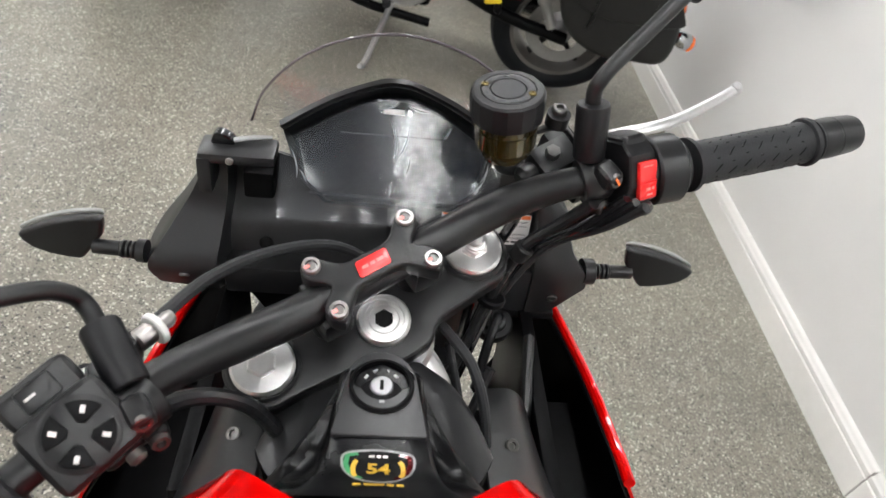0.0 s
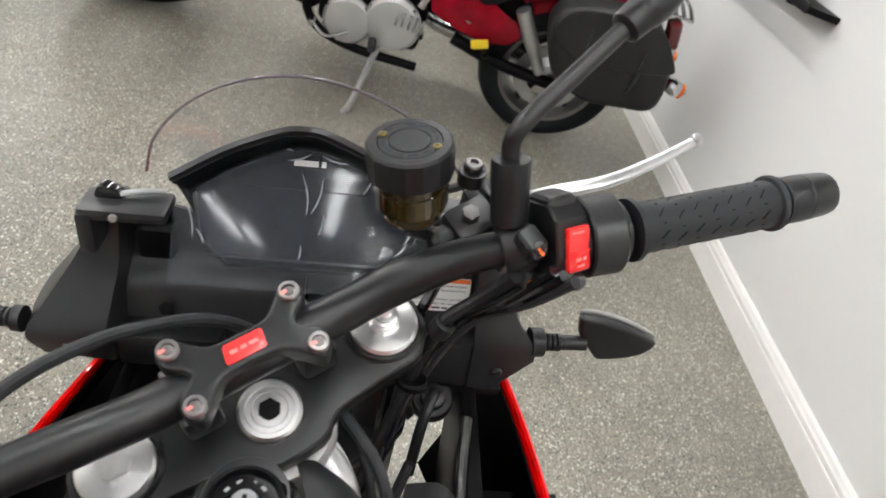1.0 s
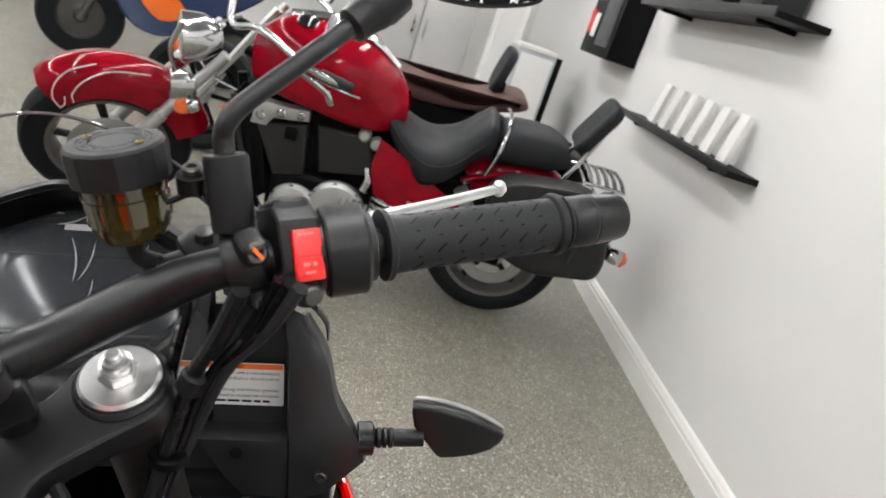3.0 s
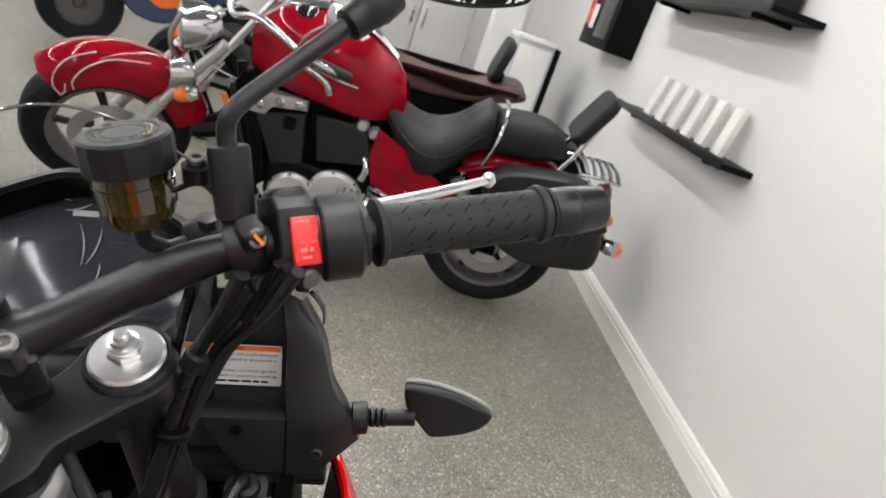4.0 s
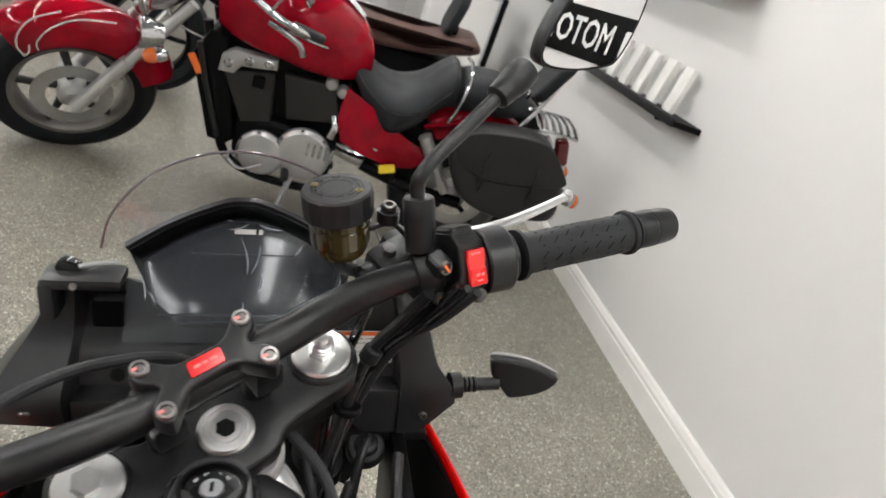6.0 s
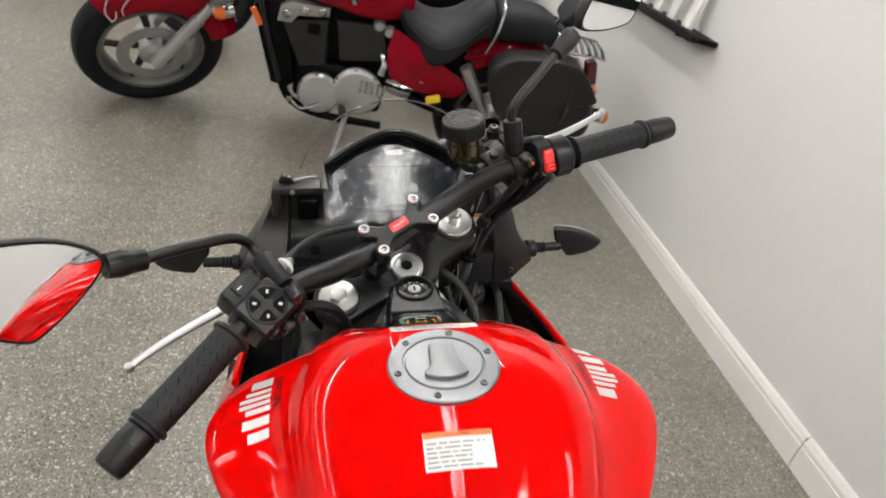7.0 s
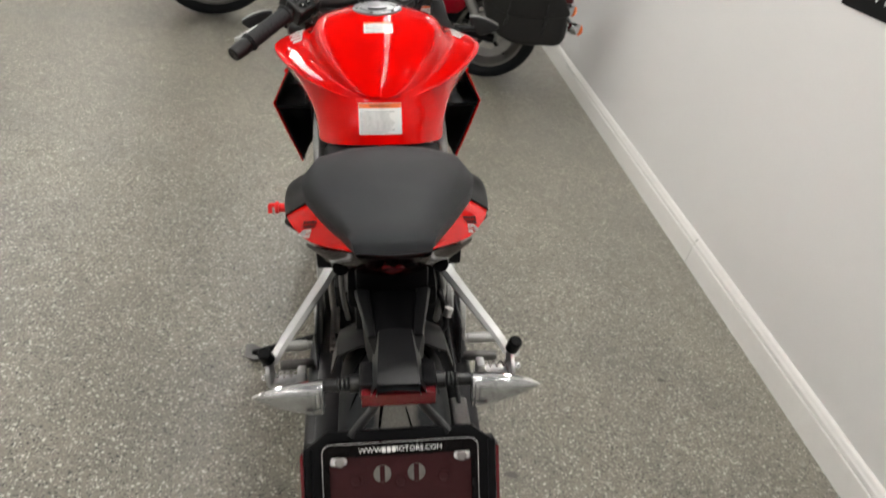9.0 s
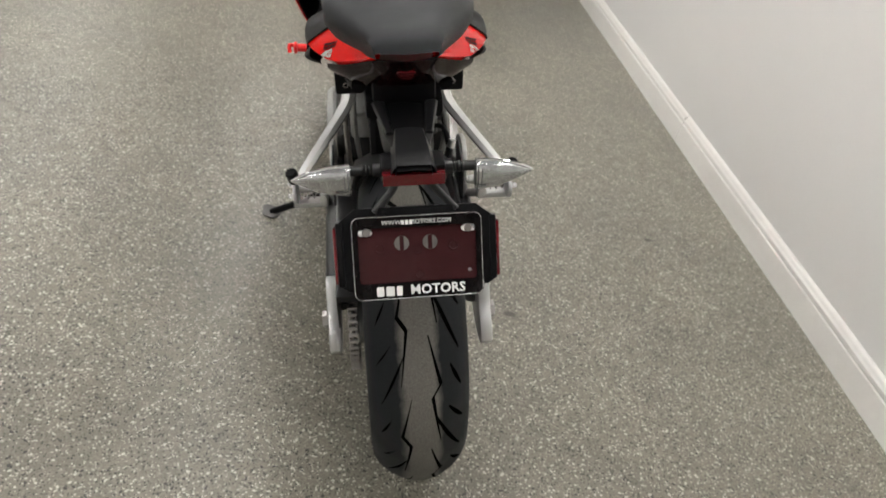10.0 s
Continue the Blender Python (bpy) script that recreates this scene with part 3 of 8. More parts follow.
def side_mark(sign):
    """Maker's mark on the tank's wing, drawn as upright strokes, with a black word under it."""
    way = (-sign * 0.62, 0.0, -0.78)
    m = frame_at((sign * 0.172, 0.795, 0.95), (0, -1 if sign > 0 else 1, 0.0), (sign * 0.62, 0.0, 0.78))
    strokes = bmesh.new()
    widths = [(x * 1.25, w * 1.25, h * 1.25) for x, w, h in ((-0.036, 0.011, 0.016), (-0.0225, 0.011, 0.020), (-0.0105, 0.007, 0.018), (-0.0035, 0.005, 0.023), (0.003, 0.005, 0.023), (0.0095, 0.005, 0.019), (0.0195, 0.012, 0.016))]
    for x, w, h in widths:
        strokes = join(strokes, sheet(w * 0.82, h, 3, 4, m @ pose(x, (h - 0.016) / 2, 0)))
    tagged(part("tank_mark", drape(strokes, tank_tree, way, 0.0008), SILVERINK, tank, "pale grey maker's mark on the tank wing"), kind="stuff")
    part("tank_word", drape(letters("RACING", 0.0115, m @ pose(0.006, -0.0155, 0), 0), tank_tree, way, 0.0009), INK, tank, "black word on the tank wing")


side_mark(1)
side_mark(-1)

# ignition cover ahead of the tank
cover_bm = loft([
    [(0, 1.003, 0.915), (0, 0.992, 0.941), (0, 0.955, 0.938), (0, 0.91, 0.938), (0, 0.872, 0.962)],
    [(0.022, 0.998, 0.912), (0.026, 0.985, 0.937), (0.029, 0.955, 0.935), (0.034, 0.91, 0.935), (0.042, 0.873, 0.959)],
    [(0.026, 0.994, 0.90), (0.031, 0.98, 0.922), (0.036, 0.952, 0.906), (0.043, 0.912, 0.913), (0.06, 0.882, 0.946)],
    [(0.032, 0.99, 0.885), (0.046, 0.965, 0.897), (0.060, 0.935, 0.905), (0.07, 0.912, 0.906), (0.084, 0.897, 0.927)],
    [(0.045, 0.985, 0.85), (0.064, 0.955, 0.852), (0.083, 0.928, 0.86), (0.10, 0.908, 0.872), (0.114, 0.898, 0.890)],
    [(0.05, 0.985, 0.80), (0.075, 0.955, 0.80), (0.095, 0.928, 0.80), (0.11, 0.905, 0.80), (0.118, 0.885, 0.80)],
], 6, 4)
cover_tree = tree_of(cover_bm)
cover = part("ignition_cover", cover_bm, COVERBLK, bike, "glossy black plastic cover round the ignition lock", 30)
arch = [(0.0245 * math.sin(radians(a)), 0.005 + 0.0265 * math.cos(radians(a))) for a in range(-80, 81, 16)]
plate_line = arch + [(0.0262, -0.006), (0.0315, -0.0375), (0.0300, -0.0395), (-0.0300, -0.0395), (-0.0315, -0.0375), (-0.0262, -0.006)]
part("cover_plate", prism(plate_line[::-1], 0.0062, frame_at((0, 0.970, 0.9335), (1, 0, 0), (0, -0.03, 1)), 0.0016, 3), PANEL, cover, "raised arched plate round the lock", 30)
KEYM = frame_at((0, 0.970, 0.9400), (1, 0, 0), (0, -0.07, 1))
lock = part("ignition_lock", moved(lathe([(0.0225, -0.006), (0.0225, 0.002), (0.021, 0.0035), (0.0195, 0.003), (0.0183, -0.004), (0.0172, -0.004), (0.0168, -0.0005), (0.0085, 0.0004), (0.0082, -0.001), (0, -0.001)], seg=36), KEYM), DEEP, cover, "round black ignition lock")
part("lock_barrel", moved(join(lathe([(0.0078, -0.001), (0.0078, 0.0012), (0.0068, 0.002), (0, 0.002)], seg=28)), KEYM), CAPM, lock, "silver lock barrel")
part("key_slot", moved(bx((-0.0013, -0.004, 0.0016), (0.0013, 0.004, 0.0023), 0.0003), KEYM), INK, lock)
for i, a in enumerate((-1.0, -0.35, 0.25, 0.85, 3.1)):
    part("lock_print", moved(sheet(0.0036, 0.0022, 1, 1, pose(0.0128 * math.sin(a), 0.0128 * math.cos(a), 0.0009, 0, 0, -math.degrees(a))), KEYM), GREYINK, lock, "small grey print" if i == 0 else "")
EMB = frame_at((0.0, 0.9045, 0.945), (1, 0, 0), (0, -0.2, 1))
shield = [(-0.0215, 0.0125), (-0.012, 0.0150), (0, 0.0160), (0.012, 0.0150), (0.0215, 0.0125), (0.0225, 0.004), (0.019, -0.006), (0.011, -0.0135), (0, -0.0165), (-0.011, -0.0135), (-0.019, -0.006), (-0.0225, 0.004)]


def badge_piece(name, outline, lift, mat, parent, label=""):
    """A thin piece of the emblem, from a dense grid cut to its outline, laid on the cover."""
    bm = bmesh.new()
    cx, cy = sum(p[0] for p in outline) / len(outline), sum(p[1] for p in outline) / len(outline)
    fine = ring_line(outline, 3)
    rows = [[bm.verts.new((cx + (x - cx) * k / 5, cy + (y - cy) * k / 5, 0)) for x, y in fine] for k in range(1, 6)]
    mid = bm.verts.new((cx, cy, 0))
    n = len(fine)
    for k in range(n):
        bm.faces.new((mid, rows[0][k], rows[0][(k + 1) % n]))
    for p, q in zip(rows, rows[1:]):
        for k in range(n):
            bm.faces.new((p[k], q[k], q[(k + 1) % n], p[(k + 1) % n]))
    return part(name, drape(moved(bm, EMB), cover_tree, (0, 0, -1), lift), mat, parent, label)


def strip(line, wide):
    """A flat band along a line of points."""
    bm = bmesh.new()
    rows = []
    for k, (x, y) in enumerate(line):
        p, q = line[max(0, k - 1)], line[min(len(line) - 1, k + 1)]
        d = V(q[0] - p[0], q[1] - p[1], 0).normalized()
        rows.append([bm.verts.new((x - d.y * wide / 2, y + d.x * wide / 2, 0)), bm.verts.new((x + d.y * wide / 2, y - d.x * wide / 2, 0))])
    for p, q in zip(rows, rows[1:]):
        bm.faces.new((p[0], p[1], q[1], q[0]))
    return bm


emblem = badge_piece("emblem", shield, 0.0006, INK, cover, "black shield emblem with a gold number")
for sgn, mt in ((-1, GREENINK), (1, DARKRED)):
    part("shield_band", drape(moved(strip([(sgn * x, y) for x, y in ((0.013, 0.0135), (0.0195, 0.0115), (0.0203, 0.004), (0.017, -0.006), (0.010, -0.0122))], 0.0034), EMB), cover_tree, (0, 0, -1), 0.0010), mt, emblem)
    part("laurel", drape(moved(strip([(sgn * (0.0125 + 0.003 * math.cos(a)), 0.0085 * math.sin(a) - 0.001) for a in (1.3, 0.9, 0.45, 0, -0.45, -0.9, -1.3)], 0.0030), EMB), cover_tree, (0, 0, -1), 0.0012), GOLD, emblem)
part("shield_line", drape(moved(strip(ring_line(shield, 3) + ring_line(shield, 3)[:1], 0.0016), EMB), cover_tree, (0, 0, -1), 0.0011), GREYINK, emblem, "grey shield rim")
part("shield_word", drape(bars(1, 0.012, 0.0026, EMB @ pose(0, 0.0108, 0), 0.8, 4, even=True), cover_tree, (0, 0, -1), 0.0012), SILVERINK, emblem)
part("shield_number", drape(letters("54", 0.0145, EMB @ pose(0, -0.0015, 0), 0, bold=0.0005), cover_tree, (0, 0, -1), 0.0013), GOLD, emblem, "gold number")
part("shield_ribbon", drape(bars(1, 0.030, 0.0036, EMB @ pose(0, -0.0195, 0), 0.75, 8, even=True), cover_tree, (0, 0, -1), 0.0013), GOLD, emblem)

# flanks of the ignition cover down to the side covers
for sg in (1, -1):
    fl = loft([[(0.020, 1.040, 0.886), (0.034, 1.004, 0.878), (0.044, 0.965, 0.878), (0.058, 0.92, 0.878)],
               [(0.028, 1.044, 0.884), (0.050, 1.014, 0.880), (0.064, 0.984, 0.876), (0.078, 0.945, 0.872)],
               [(0.036, 1.043, 0.878), (0.060, 1.030, 0.872), (0.077, 1.004, 0.866), (0.090, 0.972, 0.860)],
               [(0.035, 1.036, 0.845), (0.056, 1.022, 0.835), (0.072, 0.998, 0.828), (0.085, 0.966, 0.820)]], 5, 4, mirror=False)
    part("cover_flank", shell(fl if sg > 0 else flip_x(fl), 0.0025), PANEL, cover, "smooth black flank of the cover", 40)

# side covers between tank and fairing, with their screws
for sg in (1, -1):
    sc = loft([[(0.085, 0.90, 0.87), (0.088, 0.97, 0.845), (0.092, 1.03, 0.825), (0.10, 1.09, 0.80)],
               [(0.13, 0.89, 0.855), (0.125, 0.965, 0.835), (0.125, 1.03, 0.815), (0.128, 1.10, 0.79)],
               [(0.165, 0.87, 0.82), (0.155, 0.96, 0.80), (0.148, 1.03, 0.785), (0.145, 1.10, 0.77)],
               [(0.172, 0.86, 0.76), (0.165, 0.96, 0.74), (0.158, 1.04, 0.73), (0.152, 1.11, 0.72)]], 5, 4, mirror=False)
    if sg < 0:
        sc = flip_x(sc)
    scp = part("side_cover", shell(sc, 0.003), PANEL, bike, "satin black side cover")
    part("screw", bolt((sg * 0.113, 1.006, 0.829), (sg * 0.3, -0.3, 0.9), 0.0062, 0.003), DARKSTEEL, scp)


# handlebar and clamp
BAR_R = [(0.0, 0.02, 0.05), (0.06, 0.02, 0.05), (0.105, 0.0165, 0.059), (0.148, 0.003, 0.078), (0.185, -0.015, 0.089), (0.25, -0.0375, 0.0885), (0.357, -0.0675, 0.081)]
BAR_L = [(-0.350, -0.043, 0.115), (-0.25, -0.012, 0.115), (-0.185, 0.003, 0.107), (-0.148, 0.013, 0.087), (-0.105, 0.0185, 0.063), (-0.06, 0.02, 0.05)]
GRIP_ENDS = {1: (V(0.247, -0.037, 0.0887), V(0.3635, -0.0693, 0.0805)), -1: (V(-0.247, -0.011, 0.115), V(-0.361, -0.0455, 0.115))}
handlebar = part("handlebar", st(tube(BAR_L + BAR_R, [0.0105, 0.0105, 0.0112, 0.0125, 0.0143, 0.0143, 0.0143, 0.0143, 0.0143, 0.0125, 0.0112, 0.0105, 0.0105], 20, 5)), SATIN, bike, "tapered satin black handlebar turned to full lock")
clamp_line = [(-0.047, 0.0205), (-0.039, 0.0290), (-0.030, 0.0215), (-0.018, 0.0115), (0, 0.0105), (0.018, 0.0115), (0.030, 0.0215), (0.039, 0.0290), (0.047, 0.0205), (0.045, 0.0105), (0.034, 0.0), (0.045, -0.0105), (0.047, -0.0205), (0.039, -0.0290), (0.030, -0.0215), (0.018, -0.0115), (0, -0.0105), (-0.018, -0.0115), (-0.030, -0.0215), (-0.039, -0.0290), (-0.047, -0.0205), (-0.045, -0.0105), (-0.034, 0.0), (-0.045, 0.0105)]
clamp = part("bar_clamp", st(prism(ring_line(clamp_line, 3), 0.019, pose(0, 0.0205, 0.0505), 0.003, 3)), SATIN, bike, "X-shaped satin black handlebar clamp", 50)
for bu in (-0.039, 0.039):
    part("riser", st(join(bx((bu - 0.0125, -0.001, 0.018), (bu + 0.0125, 0.042, 0.050), 0.006), lathe([(0.0125, -0.004), (0.0125, 0.03), (0.0105, 0.034)], (bu, 0.0205, 0.0), (0, 0, 1), 20))), SATIN, clamp)
    for bv in (0.001, 0.040):
        part("clamp_bolt", st(join(lathe([(0.0068, 0.0), (0.0068, 0.0035), (0.006, 0.0045), (0.0042, 0.0045), (0.0038, 0.0022), (0, 0.0022)], (bu, bv, 0.0685), (0, 0, 1), 20))), STEEL, clamp, "socket-head steel bolt")
        part("socket_hex", st(lathe([(0.0036, 0), (0.0036, 0.0006), (0, 0.0006)], (bu, bv, 0.0712), (0, 0, 1), 6)), DARKSTEEL, clamp)
        part("paint_mark", st(bx((bu - 0.0052, bv - 0.0012, 0.0729), (bu - 0.0012, bv + 0.0012, 0.0733), 0)), PALERED, clamp, "faded red torque mark")
badge = part("clamp_badge", st(prism([(-0.0135, -0.0048), (-0.0125, -0.0064), (0.0105, -0.0064), (0.0122, -0.0052), (0.0138, 0.0048), (0.0128, 0.0064), (-0.0102, 0.0064), (-0.0118, 0.0052)], 0.0012, pose(0, 0.0205, 0.0695), 0.0003)), REDINK, clamp, "small red badge")
part("badge_print", st(bars(1, 0.018, 0.0036, pose(0, 0.0205, 0.0709), 0.7, 4, even=True)), PALERED, badge)

# top yoke, fork caps, stem
yoke_line = ring_line([(-0.128, 0.015), (-0.115, 0.043), (-0.085, 0.045), (-0.055, 0.028), (0, 0.032), (0.055, 0.028), (0.085, 0.045), (0.115, 0.043), (0.128, 0.015), (0.112, -0.014), (0.08, -0.018), (0.04, -0.022), (0.022, -0.034), (-0.022, -0.034), (-0.04, -0.022), (-0.08, -0.018), (-0.112, -0.014)], 3)
yoke = part("top_yoke", st(prism(yoke_line, 0.022, pose(0, 0, -0.024), 0.004, 3)), SATIN, bike, "satin black top yoke")
part("stem_nut", st(join(lathe([(0.0215, -0.004), (0.0215, 0.004), (0.0195, 0.0062), (0.0165, 0.0062), (0.0155, 0.0045), (0.0125, 0.0045), (0.0115, 0.0058), (0.0072, 0.0058), (0.0066, -0.002), (0, -0.002)], (0, 0, -0.001), (0, 0, 1), 40))), ALU, yoke, "turned aluminium stem nut")
part("stem_hex", st(lathe([(0.0078, 0.0), (0.0078, 0.0006), (0, 0.0006)], (0, 0, 0.0046), (0, 0, 1), 6)), INK, yoke)
for su, tall in ((-0.097, False), (0.097, True)):
    fc = part("fork_cap", st(lathe([(0.0245, -0.004), (0.0245, 0.0035), (0.0225, 0.0055), (0.0105, 0.0062), (0.010, 0.0075), (0, 0.0075)], (su, 0.016, 0), (0, 0, 1), 40)), ALU, yoke, "round machined aluminium fork cap")
    part("cap_ring", st(lathe([(0.0285, -0.01), (0.0285, -0.001), (0.0265, 0.001), (0.0248, 0.001), (0.0248, -0.004)], (su, 0.016, 0), (0, 0, 1), 36)), SATIN, yoke)
    part("cap_hex", st(lathe([(0.0118, 0), (0.0118, 0.004), (0.0105, 0.005), (0, 0.005)], (su, 0.016, 0.0068), (0, 0, 1), 6)), ALU, fc)
    if tall:
        part("adjuster", st(lathe([(0.0098, 0), (0.0098, 0.0025), (0.0088, 0.003), (0.0088, 0.004), (0.0098, 0.0045), (0.0098, 0.007), (0.0078, 0.0078), (0.0074, 0.0105), (0.0052, 0.011), (0.005, 0.0145), (0.0038, 0.0155), (0, 0.0155)], (su, 0.016, 0.0115), (0, 0, 1), 20)), ALU, fc, "stepped preload adjuster")
    part("fork_leg", st(join(lathe([(0.0215, 0), (0.0215, -0.27), (0.0265, -0.275), (0.0265, -0.45), (0.0285, -0.46), (0.0285, -0.60), (0.02, -0.66)], (su, 0.016, -0.02), (0, 0, 1), 24))), DARKSTEEL, bike, "dark upside-down fork leg")
part("bottom_yoke", st(prism(yoke_line, 0.03, pose(0, 0, -0.22), 0.004)), DEEP, bike)
part("steering_head", st(lathe([(0.040, 0.0), (0.044, 0.006), (0.044, 0.03), (0.037, 0.042), (0.037, 0.135), (0.0445, 0.148), (0.0445, 0.164), (0.041, 0.170)], (0, 0, -0.198), (0, 0, 1), 32)), SILVER, bike, "cast aluminium steering head")


# grips, switches, levers, mirrors
def grip(sign):
    a, b = GRIP_ENDS[sign]
    ax, ln = (b - a).normalized(), (b - a).length
    g = part("grip", st(lathe([(0.012, 0), (0.0215, 0.0005), (0.0215, 0.004), (0.018, 0.006), (0.0172, 0.02), (0.0175, ln * 0.6), (0.0172, ln - 0.0075), (0.0196, ln - 0.0065), (0.0202, ln - 0.005), (0.0202, ln - 0.0025), (0.0192, ln - 0.0015), (0.0165, ln - 0.001), (0.0165, ln + 0.001), (0.0182, ln + 0.0014), (0.0182, ln + 0.003), (0.013, ln + 0.0034)], a, ax, 36)), RUBBER, handlebar, "black rubber grip with a moulded slash pattern", 28)
    turn = frame_at(a, (0, 0, 1), ax)
    dash = bmesh.new()
    for i in range(7):
        for j in range(14):
            ang, h = 2 * math.pi * (j + (i % 2) * 0.5) / 14, 0.019 + i * (ln - 0.036) / 6.3
            tall = 0.0040 if j % 2 == 0 else 0.0011
            m = turn @ Matrix.Rotation(ang, 4, "Z") @ Matrix.Translation((0.0173, 0, h)) @ Matrix.Rotation(radians(42 if j % 2 == 0 else 0), 4, "X")
            dash = join(dash, moved(bx((-0.0004, -0.00045, -tall), (0.0003, 0.00045, tall), 0), m))
    part("grip_pattern", st(dash), DEEP, g)
    end = part("bar_end", st(lathe([(0.0125, 0), (0.0160, 0.0004), (0.0168, 0.002), (0.0172, 0.0165), (0.0166, 0.0172), (0.0166, 0.0182), (0.0169, 0.0188), (0.0160, 0.036), (0.0150, 0.0412), (0.0134, 0.0428), (0.008, 0.043), (0.0075, 0.040), (0, 0.040)], b + ax * 0.0045, ax, 36)), SATIN, handlebar, "black bar-end weight", 28)
    part("end_bolt", st(bolt(b + ax * 0.0443, ax, 0.006, 0.003)), DARKSTEEL, end)


grip(1)
grip(-1)
right_ax = (V(0.25, -0.0375, 0.0885) - V(0.185, -0.015, 0.089)).normalized()
part("throttle_housing", st(join(lathe([(0.019, 0), (0.0254, 0), (0.0268, 0.0016), (0.0268, 0.0225), (0.0252, 0.0243), (0.0215, 0.0247), (0.0205, 0.026), (0.0205, 0.029), (0.0185, 0.0295)], V(0.2148, -0.0255, 0.089), right_ax, 40), lathe([(0.0222, 0.0), (0.0222, 0.004)], V(0.2108, -0.024, 0.089), right_ax, 36))), SATIN, handlebar, "round black throttle housing", 25)
SWR = frame_at((0.1995, -0.0185, 0.091), right_ax, (0, -0.75, 0.66))
switch_r = part("switch_block", st(prism([(-0.019, -0.0265), (0.011, -0.0265), (0.0205, -0.018), (0.0212, 0.006), (0.013, 0.0225), (0.004, 0.0265), (-0.012, 0.0265), (-0.020, 0.016)], 0.0245, SWR @ frame_at((-0.0135, 0, 0), (0, 0, 1), (1, 0, 0)), 0.0028, 3)), SATIN, handlebar, "black faceted switch block", 30)
part("switch_front", st(moved(bx((-0.0125, 0.013, -0.012), (0.0105, 0.031, 0.013), 0.006, 3), SWR)), SATIN, switch_r)
kill = part("engine_switch", st(moved(bx((-0.0074, -0.0165, 0.0195), (0.0094, 0.0125, 0.0245), 0.0018), SWR)), REDINK, switch_r, "red engine stop rocker")
part("rocker_step", st(moved(prism([(-0.0062, -0.0155), (0.0082, -0.0155), (0.0082, -0.0025), (-0.0062, -0.0025)], 0.0022, pose(0, 0, 0.0243, 12, 0, 0), 0.0008), SWR)), REDINK, kill)
part("rocker_print", st(moved(join(bars(1, 0.008, 0.003, pose(-0.0003, -0.007, 0.0272, 8, 0, 0), 0.8, 3, even=True), bars(1, 0.006, 0.002, pose(-0.0003, -0.0115, 0.0268, 8, 0, 0), 0.8, 6, even=True), bars(1, 0.009, 0.0016, pose(-0.0003, 0.0095, 0.0248), 0.8, 7, even=True)), SWR)), PALERED, kill)
part("start_button", st(moved(lathe([(0.0062, 0), (0.0062, 0.004), (0.005, 0.0055), (0, 0.006)], (0.001, -0.0235, 0.019), (0, -0.45, 1), 20), SWR)), DARKSTEEL, switch_r, "dark starter button")


def mirror(sign):
    dy, dz = (0.0, 0.0) if sign > 0 else (0.0065, 0.015)
    clampm = V(sign * 0.1745, -0.0095 + dy, 0.0895 + dz)
    ax = V(sign * 0.93, -0.32, 0.2).normalized()
    base = part("mirror_clamp", st(join(lathe([(0.0165, -0.010), (0.0175, -0.0085), (0.0175, 0.0085), (0.0165, 0.010)], clampm, ax, 28), bx((sign * 0.1745 - 0.0075, -0.029 + dy, 0.099 + dz), (sign * 0.1745 + 0.0075, -0.010 + dy, 0.115 + dz), 0.005, 3), bx((sign * 0.1745 - 0.0075, -0.029 + dy, 0.065 + dz), (sign * 0.1745 + 0.0075, -0.010 + dy, 0.080 + dz), 0.005, 3))), SATIN, handlebar, "black two-bolt clamp")
    for h in (-0.0165, 0.0185):
        seat_at = clampm + V(0, -0.018 + 0.004 * (h > 0), h)
        part("clamp_bolt", st(join(bolt(seat_at, (0, -0.9, 0.45), 0.0062, 0.006))), DARKSTEEL, base)
        if sign > 0:
            part("paint_mark", st(moved(bx((-0.001, -0.0042, 0), (0.001, 0.0042, 0.0004), 0), frame_at(seat_at + V(0, -0.0055, 0.0029), (1, 0, 0), (0, -0.9, 0.45)) @ pose(0, 0, 0.0004, 0, 0, 25))), AMBER, base, "orange torque mark")
    if sign > 0:
        p0, p1 = V(0.1745, 0.0015, 0.1025), V(0.1825, 0.0235, 0.1425)
        line = [V(0.1835, 0.0265, 0.1455), V(0.1875, 0.0285, 0.1545), V(0.2, 0.0315, 0.1615), V(0.24, 0.0395, 0.173), V(0.285, 0.0485, 0.186)]
        s0, s1 = V(0.273, 0.046, 0.1825), V(0.310, 0.0525, 0.1935)
    else:
        p0, p1 = V(-0.173, 0.005, 0.115), V(-0.1735, 0.051, 0.120)
        line = [V(-0.1745, 0.061, 0.124), V(-0.180, 0.068, 0.135), V(-0.197, 0.071, 0.150), V(-0.25, 0.072, 0.174), V(-0.287, 0.072, 0.188)]
        s0, s1 = V(-0.279, 0.071, 0.185), V(-0.314, 0.0735, 0.202)
    stalk = part("mirror_stalk", st(tube([p1 - (p1 - p0) * 0.2] + line, 0.0058, 14, 6)), SATIN, handlebar, "bent black mirror stalk")
    part("boot", st(lathe([(0.0105, 0), (0.0118, 0.001), (0.0122, 0.02), (0.0125, 0.0405), (0.0115, 0.043), (0.0065, 0.0435)], p0, p1 - p0, 28)), GRAINED, stalk, "thick rubber boot")
    part("socket", st(lathe([(0.0075, 0), (0.0105, 0.002), (0.0118, 0.018), (0.0125, 0.019), (0.0125, 0.023), (0.0135, 0.026), (0.012, 0.04)], s0, s1 - s0, 24)), SATIN, stalk)
    return stalk


